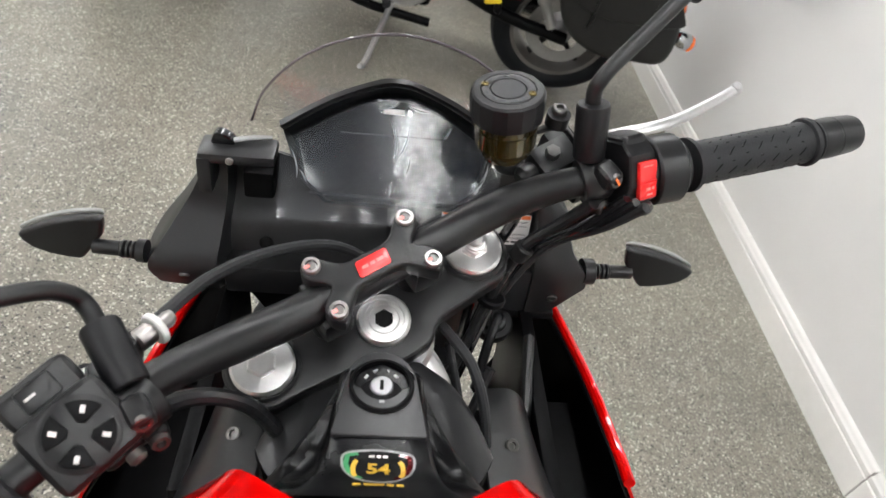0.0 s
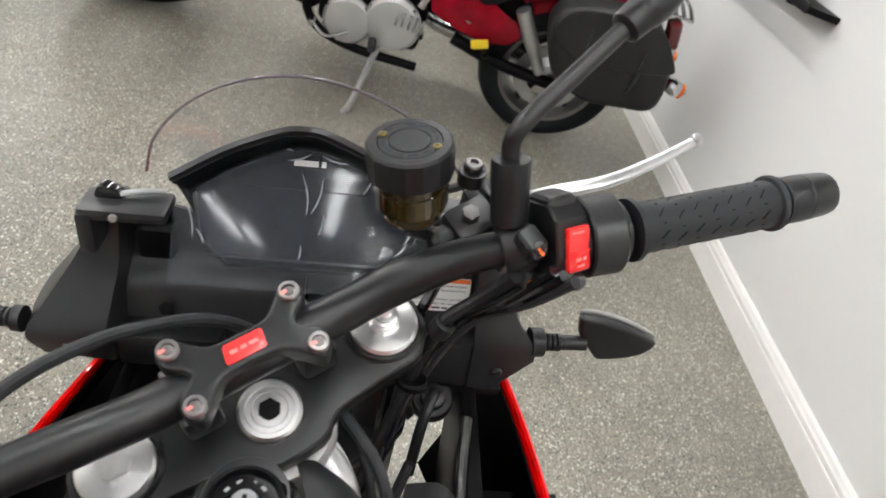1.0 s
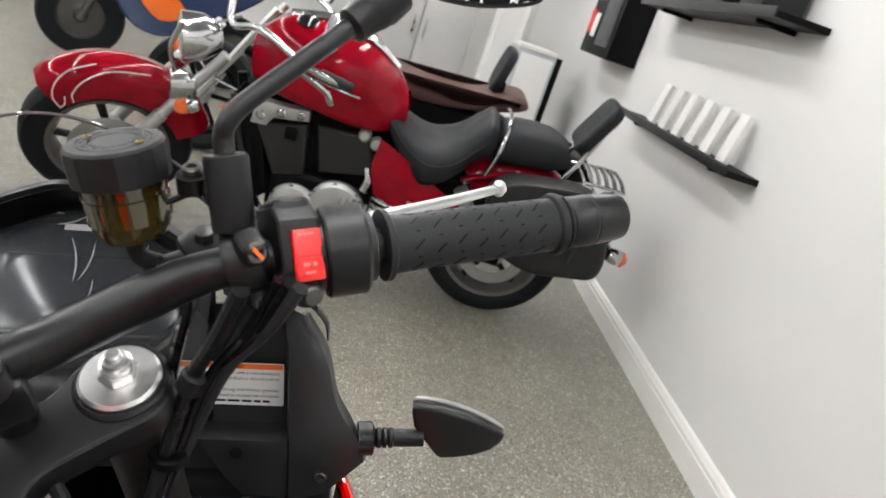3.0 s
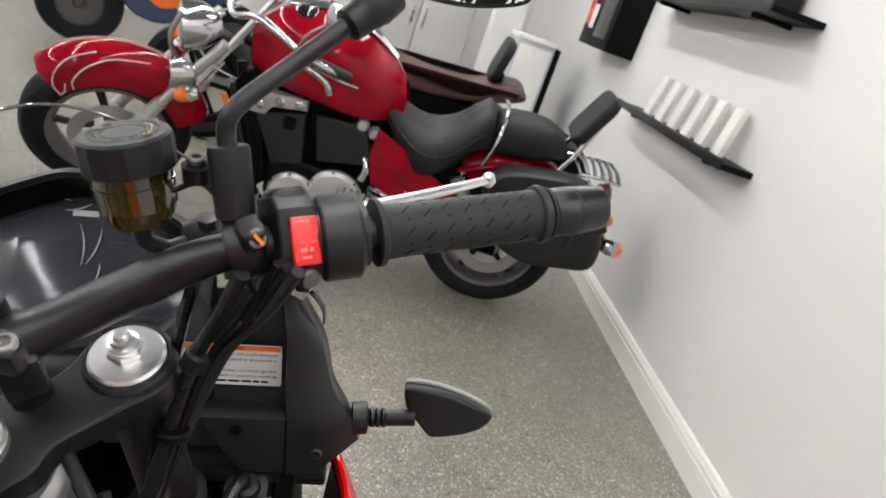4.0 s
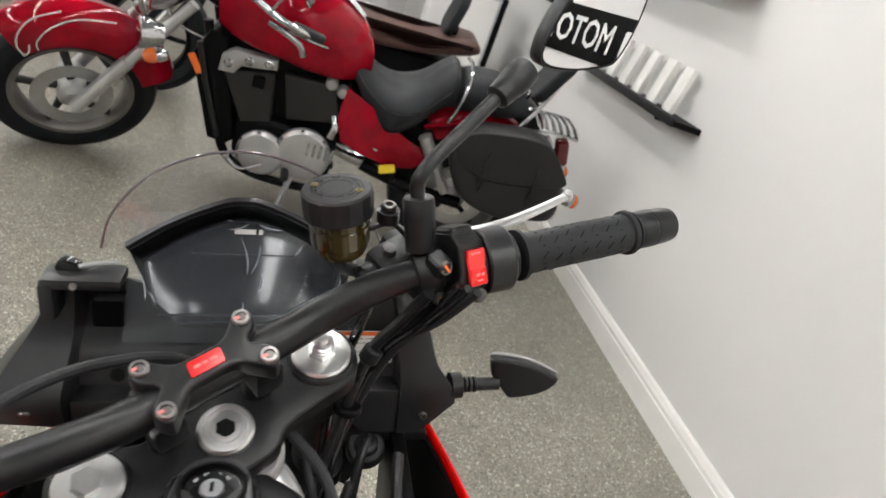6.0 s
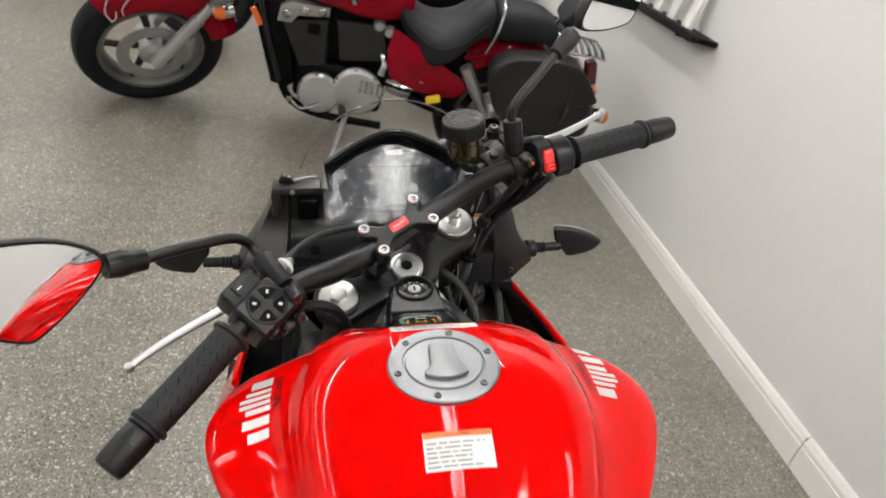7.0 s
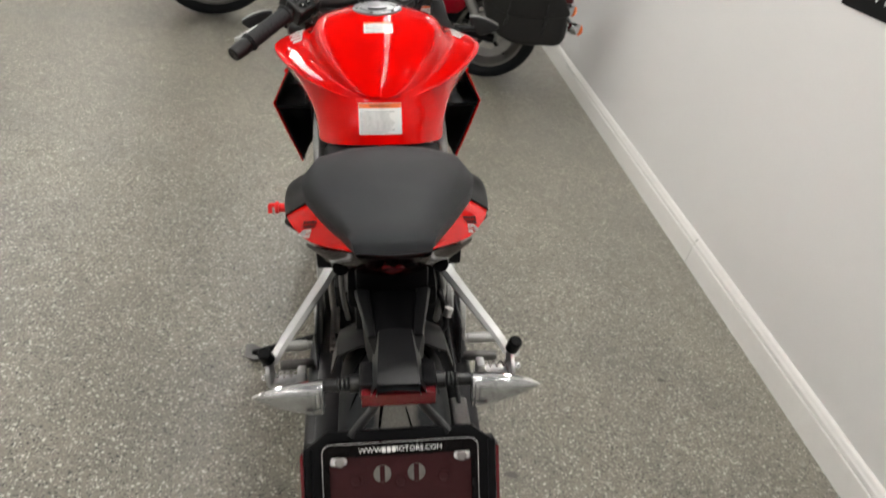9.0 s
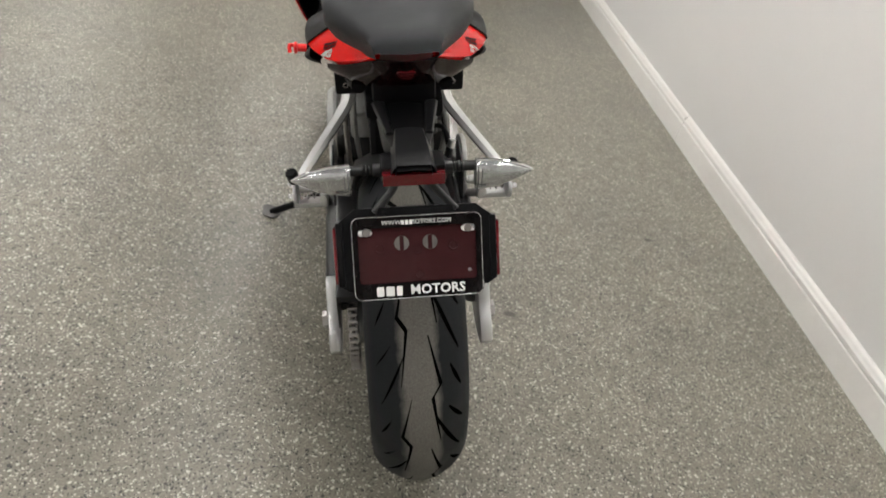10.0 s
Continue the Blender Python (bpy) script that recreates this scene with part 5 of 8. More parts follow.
# inner fairing panels round the display
for sg in (-1, 1):
    if sg < 0:
        inner = flip_x(loft([
            [(0.0, 1.252, 0.93), (0.0, 1.256, 0.89), (0.0, 1.236, 0.868), (0.0, 1.228, 0.84), (0.0, 1.222, 0.80)],
            [(0.075, 1.252, 0.93), (0.075, 1.256, 0.89), (0.075, 1.236, 0.868), (0.075, 1.228, 0.84), (0.075, 1.222, 0.80)],
            [(0.150, 1.262, 0.945), (0.153, 1.256, 0.89), (0.155, 1.234, 0.868), (0.156, 1.228, 0.84), (0.156, 1.222, 0.80)],
            [(0.154, 1.236, 0.945), (0.157, 1.231, 0.896), (0.161, 1.211, 0.865), (0.164, 1.193, 0.839), (0.164, 1.2, 0.805)],
            [(0.172, 1.234, 0.945), (0.188, 1.231, 0.905), (0.212, 1.205, 0.868), (0.228, 1.188, 0.842), (0.222, 1.2, 0.81)],
            [(0.176, 1.262, 0.94), (0.194, 1.258, 0.90), (0.226, 1.236, 0.86), (0.236, 1.216, 0.832), (0.226, 1.22, 0.80)],
            [(0.172, 1.31, 0.92), (0.19, 1.31, 0.88), (0.214, 1.29, 0.835), (0.222, 1.27, 0.80), (0.21, 1.27, 0.78)],
        ], 4, 1, mirror=False, smooth_v=False))
    else:
        inner = loft([
            [(0.0, 1.264, 0.93), (0.0, 1.264, 0.90), (0.0, 1.264, 0.862), (0.0, 1.256, 0.83), (0.0, 1.244, 0.785)],
            [(0.07, 1.266, 0.93), (0.07, 1.265, 0.90), (0.07, 1.264, 0.862), (0.07, 1.258, 0.83), (0.07, 1.246, 0.785)],
            [(0.146, 1.274, 0.930), (0.152, 1.267, 0.895), (0.154, 1.264, 0.862), (0.155, 1.258, 0.83), (0.155, 1.246, 0.785)],
            [(0.150, 1.270, 0.930), (0.1565, 1.252, 0.892), (0.1585, 1.240, 0.860), (0.1605, 1.229, 0.825), (0.1605, 1.229, 0.767)],
            [(0.158, 1.270, 0.927), (0.171, 1.250, 0.898), (0.180, 1.238, 0.862), (0.187, 1.228, 0.827), (0.190, 1.229, 0.776)],
            [(0.166, 1.272, 0.922), (0.1865, 1.252, 0.893), (0.1985, 1.239, 0.855), (0.2185, 1.231, 0.826), (0.2225, 1.234, 0.806)],
            [(0.169, 1.276, 0.919), (0.190, 1.257, 0.889), (0.2015, 1.245, 0.850), (0.2215, 1.239, 0.822), (0.2245, 1.241, 0.803)],
            [(0.166, 1.315, 0.905), (0.186, 1.305, 0.875), (0.196, 1.29, 0.84), (0.213, 1.28, 0.812), (0.214, 1.28, 0.79)],
        ], 4, 2, mirror=False, smooth_v=False)
    pn = part("inner_panel", shell(inner, 0.004), PANEL, bike, "smooth black inner fairing panel", 40)
    if sg < 0:
        part("panel_floor", join(bx((-0.160, 1.20, 0.80), (-0.07, 1.232, 0.835), 0.006), bx((-0.212, 1.216, 0.797), (-0.05, 1.29, 0.812), 0.006)), SATIN, pn)
        part("panel_hole", lathe([(0, 0), (0.007, 0), (0.0072, 0.0012), (0.0062, 0.0014), (0.0058, 0.0006), (0, 0.0006)], (-0.120, 1.2265, 0.848), (0, -0.98, 0.2), 20), INK, pn)
        part("panel_pocket", bx((-0.142, 1.236, 0.895), (-0.112, 1.256, 0.925), 0.004), DEEP, pn)
        part("panel_screw", bolt((-0.196, 1.194, 0.828), (0, -0.6, -0.6), 0.005, 0.003), DARKSTEEL, pn)
    else:
        part("panel_step", prism([(0.084, 0.826), (0.160, 0.826), (0.160, 0.768), (0.122, 0.770), (0.108, 0.786)], 0.03, frame_at((0, 1.260, 0), (1, 0, 0), (0, -1, 0)), 0.004), PANEL, pn, "stepped lower block of the panel")
        part("panel_floor", bx((0.05, 1.232, 0.756), (0.196, 1.30, 0.768), 0.004), SATIN, pn)
        part("panel_hole", lathe([(0, 0), (0.0052, 0), (0.0054, 0.0010), (0.0048, 0.0012), (0.0044, 0.0004), (0, 0.0004)], (0.1175, 1.2292, 0.8145), (0, -1, 0.0), 20), INK, pn)
        part("panel_hole", lathe([(0, 0), (0.007, 0), (0.0072, 0.0012), (0.0062, 0.0014), (0.0058, 0.0006), (0, 0.0006)], (0.087, 1.2575, 0.832), (0, -0.98, 0.2), 20), INK, pn)
        part("panel_screw", bolt((0.187, 1.2285, 0.7945), (0, -1, -0.1), 0.0055, 0.003), DARKSTEEL, pn)
        part("panel_screw", bolt((0.1575, 1.2655, 0.9125), (0, -0.9, 0.4), 0.0038, 0.0025), STEEL, pn)
        part("panel_clip", tube([(0.163, 1.268, 0.938), (0.176, 1.262, 0.934), (0.186, 1.262, 0.920), (0.187, 1.262, 0.905)], [0.0025, 0.0038, 0.0036, 0.002], 10, 4, flat=0.5), GLOSSBLK, pn, "gloss black bracket arm")
        part("signal_collar", lathe([(0.0145, 0), (0.0145, 0.012), (0.012, 0.0135), (0, 0.0135)], (0.2165, 1.243, 0.823), (1, 0.1, 0.0), 24), SATIN, pn)
    # turn signal
    ts = part("turn_signal", lathe([(0.0115, 0), (0.0115, 0.008), (0.007, 0.009), (0.0088, 0.011), (0.0088, 0.0135), (0.0065, 0.0145), (0.0088, 0.016), (0.0088, 0.0185), (0.0065, 0.0195), (0.0088, 0.021), (0.0088, 0.0235), (0.0075, 0.0245), (0.0075, 0.05)], (0.222, 1.243, 0.824) if sg > 0 else (-0.229, 1.196, 0.852), (sg, 0.06, 0.0), 20), SATIN, bike, "black front turn signal on a ribbed stem")
    ox, oy, oz = (0, 1.250, 0) if sg > 0 else (0.007, 1.205, 0.0295)
    leaf = [(0.2612, 0.846), (0.2612, 0.8528), (0.2645, 0.8552), (0.284, 0.8536), (0.306, 0.8478), (0.327, 0.8385), (0.3405, 0.8305), (0.3432, 0.8272), (0.3405, 0.8205), (0.332, 0.8130), (0.318, 0.8078), (0.300, 0.8046), (0.2885, 0.8037), (0.2845, 0.8062), (0.2775, 0.8155), (0.2695, 0.8262), (0.2635, 0.8345)]
    body = prism(leaf, 0.013, frame_at((0, 0.0065, 0), (1, 0, 0), (0, -1, 0)), 0.0042, 4)
    for v in body.verts:
        v.co.y += 1.2 * ((v.co.x - 0.292) ** 2 + (v.co.z - 0.829) ** 2) * (1 if v.co.y < 0 else 0)
    body = moved(body, Matrix.Translation((ox, oy, oz)))
    part("signal_body", flip_x(body) if sg < 0 else body, SATIN, ts, "leaf-shaped black housing", 40)
    part("signal_lens", tube([(sg * (x + ox), oy + 0.0070, z + oz + 0.0007) for x, z in ((0.262, 0.8515), (0.266, 0.8552), (0.284, 0.8538), (0.306, 0.8480), (0.327, 0.8388), (0.3405, 0.8308), (0.343, 0.8275))], [0.0012, 0.0022, 0.0022, 0.0022, 0.0022, 0.0018, 0.001], 8, 4), CAST, ts, "thin clear lens edge")
plug = part("wiring_plug", lathe([(0.021, -0.012), (0.021, 0), (0.019, 0.002), (0.013, 0.0025), (0.012, 0.010), (0.009, 0.012), (0, 0.012)], (0.128, 1.222, 0.758), (0, -0.45, 0.9), 28), SATIN, bike, "round black wiring plug")
part("plug_lead", tube([(0.128, 1.217, 0.768), (0.127, 1.205, 0.782), (0.118, 1.185, 0.770), (0.108, 1.16, 0.72)], 0.0055, 10, 5), TAPE, plug)
LBM = frame_at((0.1045, 1.2585, 0.8625), (1, 0.0, 0.006), (0, -1.0, 0.06)) @ pose(0, 0, 0.0012)
wl = part("warning_label", prism(rounded(0.0475, 0.0195, 0.002), 0.0005, LBM, 0), LABEL, bike, "white windscreen care label with an orange head")
part("head_bar", sheet(0.0935, 0.0048, 6, 1, LBM @ pose(0, 0.0165, 0.0008)), LBLORANGE, wl)
part("title", letters("WARNING!", 0.0042, LBM @ pose(0.004, 0.0164, 0.0011), 0), INK, wl)
for k, line in enumerate(("Wash with warm water with a mild detergent", "parts scratched or discoloured so", "", "Use of strong acid cleaner, gasoline,", "not allowed to contact the windshild.")):
    if line:
        part("print", letters(line, 0.0041, LBM @ pose(0.044, 0.0105 - 0.0052 * k, 0.0008), 0, align="RIGHT"), INK, wl)
part("print", bars(1, 0.05, 0.004, LBM @ pose(0.014, -0.0155, 0.0004), 0.5, 21), INK, wl)

# headlamp nose and side fairings
nose = loft([
    [(0, 1.31, 0.93), (0, 1.38, 0.88), (0, 1.44, 0.82), (0, 1.44, 0.74), (0, 1.38, 0.68)],
    [(0.07, 1.31, 0.925), (0.07, 1.37, 0.875), (0.065, 1.43, 0.815), (0.06, 1.43, 0.74), (0.05, 1.37, 0.68)],
    [(0.14, 1.30, 0.905), (0.14, 1.35, 0.86), (0.12, 1.40, 0.80), (0.10, 1.40, 0.735), (0.08, 1.35, 0.68)],
    [(0.19, 1.27, 0.885), (0.205, 1.30, 0.83), (0.195, 1.34, 0.77), (0.165, 1.35, 0.72), (0.12, 1.32, 0.68)],
], 4, 4)
for v in nose.verts:
    v.co.z -= 0.05
nose_in = nose.copy()
for v in nose_in.verts:
    v.co = V(v.co.x * 0.96, v.co.y - 0.012, v.co.z - 0.006)
nose_ob = part("nose", shell(nose, 0.004), RED, bike, "red nose fairing")
part("nose_lining", shell(nose_in, 0.002), DEEP, nose_ob, "black lining")
for sg in (-1, 1):
    part("headlamp", prism(ring_line([(-0.05, 0.0), (0, 0.02), (0.055, 0.014), (0.06, -0.008), (0.0, -0.018)], 3), 0.012, frame_at((sg * 0.085, 1.415, 0.785), (sg * 1, -0.45, 0.2), (sg * 0.3, 0.9, 0.1)), 0.003), LENS, bike, "slim clear headlamp")
    side = loft([
        [(0.185, 1.36, 0.735), (0.212, 1.27, 0.728), (0.222, 1.15, 0.755), (0.2235, 1.04, 0.782), (0.2235, 1.0, 0.790)],
        [(0.205, 1.37, 0.69), (0.238, 1.27, 0.675), (0.254, 1.15, 0.690), (0.2645, 1.05, 0.702), (0.2645, 1.005, 0.706)],
        [(0.19, 1.34, 0.61), (0.222, 1.25, 0.60), (0.236, 1.13, 0.61), (0.236, 1.04, 0.62), (0.234, 1.0, 0.625)],
        [(0.14, 1.30, 0.55), (0.175, 1.22, 0.535), (0.198, 1.12, 0.54), (0.204, 1.03, 0.55), (0.202, 0.985, 0.555)],
    ], 5, 4, mirror=False, smooth_v=False)
    if sg < 0:
        side = flip_x(side)
    duct = side.copy()
    for v in duct.verts:
        v.co.x -= sg * 0.006
        v.co.y += 0.004
    fairing = part("side_fairing", shell(side, 0.003), RED, bike, "red lacquered side fairing", 30)
    part("duct", join(shell(duct, 0.002), bx((min(sg * 0.165, sg * 0.256), 1.0, 0.694), (max(sg * 0.165, sg * 0.256), 1.16, 0.702), 0.003), bx((min(sg * 0.155, sg * 0.17), 0.99, 0.53), (max(sg * 0.155, sg * 0.17), 1.3, 0.77), 0.004)), DEEP, fairing, "black air duct with a fin")
    lip = [(sg * x, y, z + 0.001) for x, y, z in ((0.185, 1.36, 0.735), (0.212, 1.27, 0.728), (0.222, 1.15, 0.755), (0.2235, 1.04, 0.782), (0.2235, 1.0, 0.790))]
    part("fairing_lip", tube(lip, 0.0055, 10, 6), RED, fairing, "rolled red edge")
    part("brand_plate", moved(bx((-0.02, -0.012, 0), (0.02, 0.012, 0.001), 0.0004), frame_at((sg * 0.252, 1.08, 0.665), (0, 1, 0), (sg, 0, 0.3))), INK, fairing)

# ---- frame, engine, seat and tail of the motorcycle ----
for sg in (-1, 1):
    part("frame_spar", tube([(sg * 0.105, 1.02, 0.78), (sg * 0.136, 0.92, 0.735), (sg * 0.139, 0.78, 0.70), (sg * 0.128, 0.64, 0.68), (sg * 0.114, 0.56, 0.62), (sg * 0.115, 0.53, 0.50)], [0.016, 0.016, 0.015, 0.014, 0.013, 0.012], 12, 5, flat=0.55), DARKSTEEL, bike, "dark grey aluminium frame spar")
    part("subframe_rail", tube([(sg * 0.112, 0.60, 0.70), (sg * 0.108, 0.42, 0.735), (sg * 0.095, 0.25, 0.775), (sg * 0.07, 0.08, 0.815)], 0.0125, 12, 4), DEEP, bike)
    part("footrest_hanger", join(prism(ring_line([(0.40, 0.46), (0.44, 0.50), (0.52, 0.46), (0.50, 0.38), (0.42, 0.34)], 3), 0.012, frame_at((sg * 0.148, 0, 0), (0, 1, 0), (1, 0, 0)), 0.003)), CAST, bike)
    peg = part("footrest", lathe([(0.008, 0), (0.0085, 0.012), (0.011, 0.014), (0.0115, 0.07), (0.009, 0.075)], (sg * 0.155, 0.42, 0.40), (sg, -0.1, 0.08), 16), CAST, bike, "aluminium rider footrest")
    part("heel_guard", bx((min(sg * 0.138, sg * 0.143), 0.33, 0.36), (max(sg * 0.138, sg * 0.143), 0.44, 0.50), 0.002), SATIN, bike)
engine = part("engine", join(bx((-0.135, 0.50, 0.23), (0.135, 0.93, 0.50), 0.03, 3), bx((-0.12, 0.80, 0.45), (0.12, 1.02, 0.72), 0.03, 3), bx((-0.11, 0.52, 0.48), (0.11, 0.84, 0.66), 0.025, 2)), ENGINE, bike, "dark grey twin-cylinder engine")
for sg in (-1, 1):
    part("crankcase_cover", lathe([(0.105, 0), (0.105, 0.012), (0.095, 0.026), (0.04, 0.033), (0, 0.033)], (sg * 0.134, 0.62 if sg > 0 else 0.78, 0.36), (sg, 0, 0), 32), CAST, engine, "cast engine cover")
    for k in range(8):
        a = radians(45 * k)
        part("cover_bolt", bolt((sg * 0.144, (0.62 if sg > 0 else 0.78) + 0.098 * math.cos(a), 0.36 + 0.098 * math.sin(a)), (sg, 0, 0), 0.006, 0.006), STEEL, engine)
part("radiator", bx((-0.14, 1.08, 0.42), (0.14, 1.115, 0.74), 0.006), DEEP, bike)
part("exhaust", join(tube([(-0.03, 1.05, 0.48), (-0.03, 1.08, 0.34), (0, 1.0, 0.22), (0.02, 0.8, 0.17), (0.02, 0.6, 0.165)], 0.024, 14, 5), bx((-0.09, 0.36, 0.13), (0.11, 0.66, 0.22), 0.025, 3)), DARKSTEEL, bike, "dark exhaust under the engine")
part("shock", join(tube([(0.02, 0.56, 0.42), (0.02, 0.42, 0.62)], 0.026, 14, 4)), DARKSTEEL, bike)
part("belly", bx((-0.058, 0.17, 0.58), (0.058, 0.50, 0.72), 0.025, 3), DEEP, bike, "black battery and airbox housing")

for pts, r, mt in (([(-0.100, 0.34, 0.69), (-0.104, 0.33, 0.60), (-0.100, 0.37, 0.44)], 0.0055, STEEL), ([(-0.082, 0.36, 0.70), (-0.086, 0.35, 0.60), (-0.080, 0.40, 0.48)], 0.005, CAST), ([(0.082, 0.34, 0.69), (0.10, 0.31, 0.62), (0.094, 0.36, 0.50)], 0.007, CAST)):
    part("linkage_rod", tube(pts, r, 10, 4), mt, bike, "bare metal rod behind the engine")
for sg in (-1, 1):
    part("gearbox_boss", join(lathe([(0.026, -0.02), (0.03, -0.016), (0.03, 0.016), (0.024, 0.022), (0.012, 0.024), (0, 0.024)], (sg * 0.078, 0.47, 0.585), (0, -1, 0.5), 24), bx((min(sg * 0.05, sg * 0.098), 0.46, 0.50), (max(sg * 0.05, sg * 0.098), 0.53, 0.575), 0.008)), CAST, bike, "cast engine boss")
# rider seat
seat_r = loft([
    [(0, 0.525, 0.800), (0, 0.47, 0.797), (0, 0.38, 0.795), (0, 0.30, 0.802), (0, 0.24, 0.825), (0, 0.205, 0.865)],
    [(0.06, 0.535, 0.798), (0.065, 0.47, 0.797), (0.075, 0.38, 0.796), (0.09, 0.30, 0.803), (0.10, 0.24, 0.825), (0.10, 0.205, 0.862)],
    [(0.098, 0.56, 0.788), (0.095, 0.48, 0.79), (0.105, 0.39, 0.790), (0.138, 0.31, 0.795), (0.15, 0.25, 0.812), (0.14, 0.21, 0.84)],
    [(0.114, 0.585, 0.772), (0.106, 0.49, 0.772), (0.118, 0.40, 0.772), (0.154, 0.315, 0.776), (0.164, 0.255, 0.79), (0.152, 0.21, 0.81)],
    [(0.118, 0.59, 0.735), (0.11, 0.495, 0.735), (0.12, 0.405, 0.742), (0.138, 0.32, 0.758), (0.136, 0.26, 0.775), (0.124, 0.21, 0.79)],
], 6, 5)
part("rider_seat", seat_r, SEATFINE, bike, "matt dark grey rider seat", 60)
for sg in (-1, 1):
    trim_bm = loft([[(0.116, 0.60, 0.752), (0.112, 0.49, 0.748), (0.120, 0.40, 0.748), (0.118, 0.32, 0.756)], [(0.125, 0.60, 0.72), (0.122, 0.49, 0.71), (0.122, 0.40, 0.715), (0.112, 0.32, 0.735)], [(0.118, 0.59, 0.66), (0.115, 0.48, 0.65), (0.108, 0.39, 0.675), (0.100, 0.32, 0.71)]], 4, 4, mirror=False)
    part("seat_trim", trim_bm if sg > 0 else flip_x(trim_bm), SATIN, bike, "satin black side panel under the seat")

# passenger seat
pill = loft([
    [(0, 0.240, 0.895), (0, 0.205, 0.943), (0, 0.15, 0.956), (0, 0.07, 0.958), (0, -0.02, 0.957), (0, -0.065, 0.951), (0, -0.080, 0.935)],
    [(0.05, 0.235, 0.895), (0.052, 0.20, 0.942), (0.06, 0.148, 0.954), (0.052, 0.07, 0.957), (0.036, -0.02, 0.956), (0.026, -0.063, 0.950), (0.024, -0.077, 0.935)],
    [(0.088, 0.222, 0.894), (0.096, 0.186, 0.937), (0.101, 0.135, 0.945), (0.078, 0.06, 0.949), (0.055, -0.02, 0.951), (0.042, -0.06, 0.947), (0.037, -0.073, 0.934)],
    [(0.110, 0.190, 0.889), (0.118, 0.156, 0.922), (0.117, 0.11, 0.928), (0.090, 0.04, 0.935), (0.062, -0.025, 0.942), (0.050, -0.058, 0.942), (0.045, -0.070, 0.932)],
    [(0.110, 0.182, 0.872), (0.116, 0.148, 0.899), (0.115, 0.108, 0.905), (0.087, 0.038, 0.916), (0.059, -0.025, 0.927), (0.047, -0.056, 0.931), (0.044, -0.067, 0.926)],
    [(0.092, 0.17, 0.86), (0.096, 0.14, 0.872), (0.094, 0.10, 0.878), (0.073, 0.035, 0.892), (0.05, -0.025, 0.908), (0.045, -0.052, 0.918), (0.04, -0.06, 0.918)],
    [(0, 0.2, 0.86), (0, 0.15, 0.862), (0, 0.10, 0.868), (0, 0.03, 0.885), (0, -0.025, 0.902), (0, -0.05, 0.912), (0, -0.056, 0.914)],
], 6, 3, smooth_v=False)
part("passenger_seat", pill, SEATMAT, bike, "satin black passenger seat cushion", 60)

# tail panels
def slanted(n, width, height, m):
    """A row of slanted blocks in place of a mark."""
    bm, step = bmesh.new(), width / n
    for k in range(n):
        x = -width / 2 + step * (k + 0.5)
        ring = []
        for f in (1.0, 0.42):
            ring.append([bm.verts.new(m @ V(x + u * step * 0.43 * f + v * height * 0.12 * f, v * height / 2 * f, 0)) for u, v in ((-1, -1), (1, -1), (1, 1), (-1, 1))])
        for i in range(4):
            if not (k == 0 and n == 5 and i == 0):
                bm.faces.new((ring[0][i], ring[0][(i + 1) % 4], ring[1][(i + 1) % 4], ring[1][i]))
    return bm


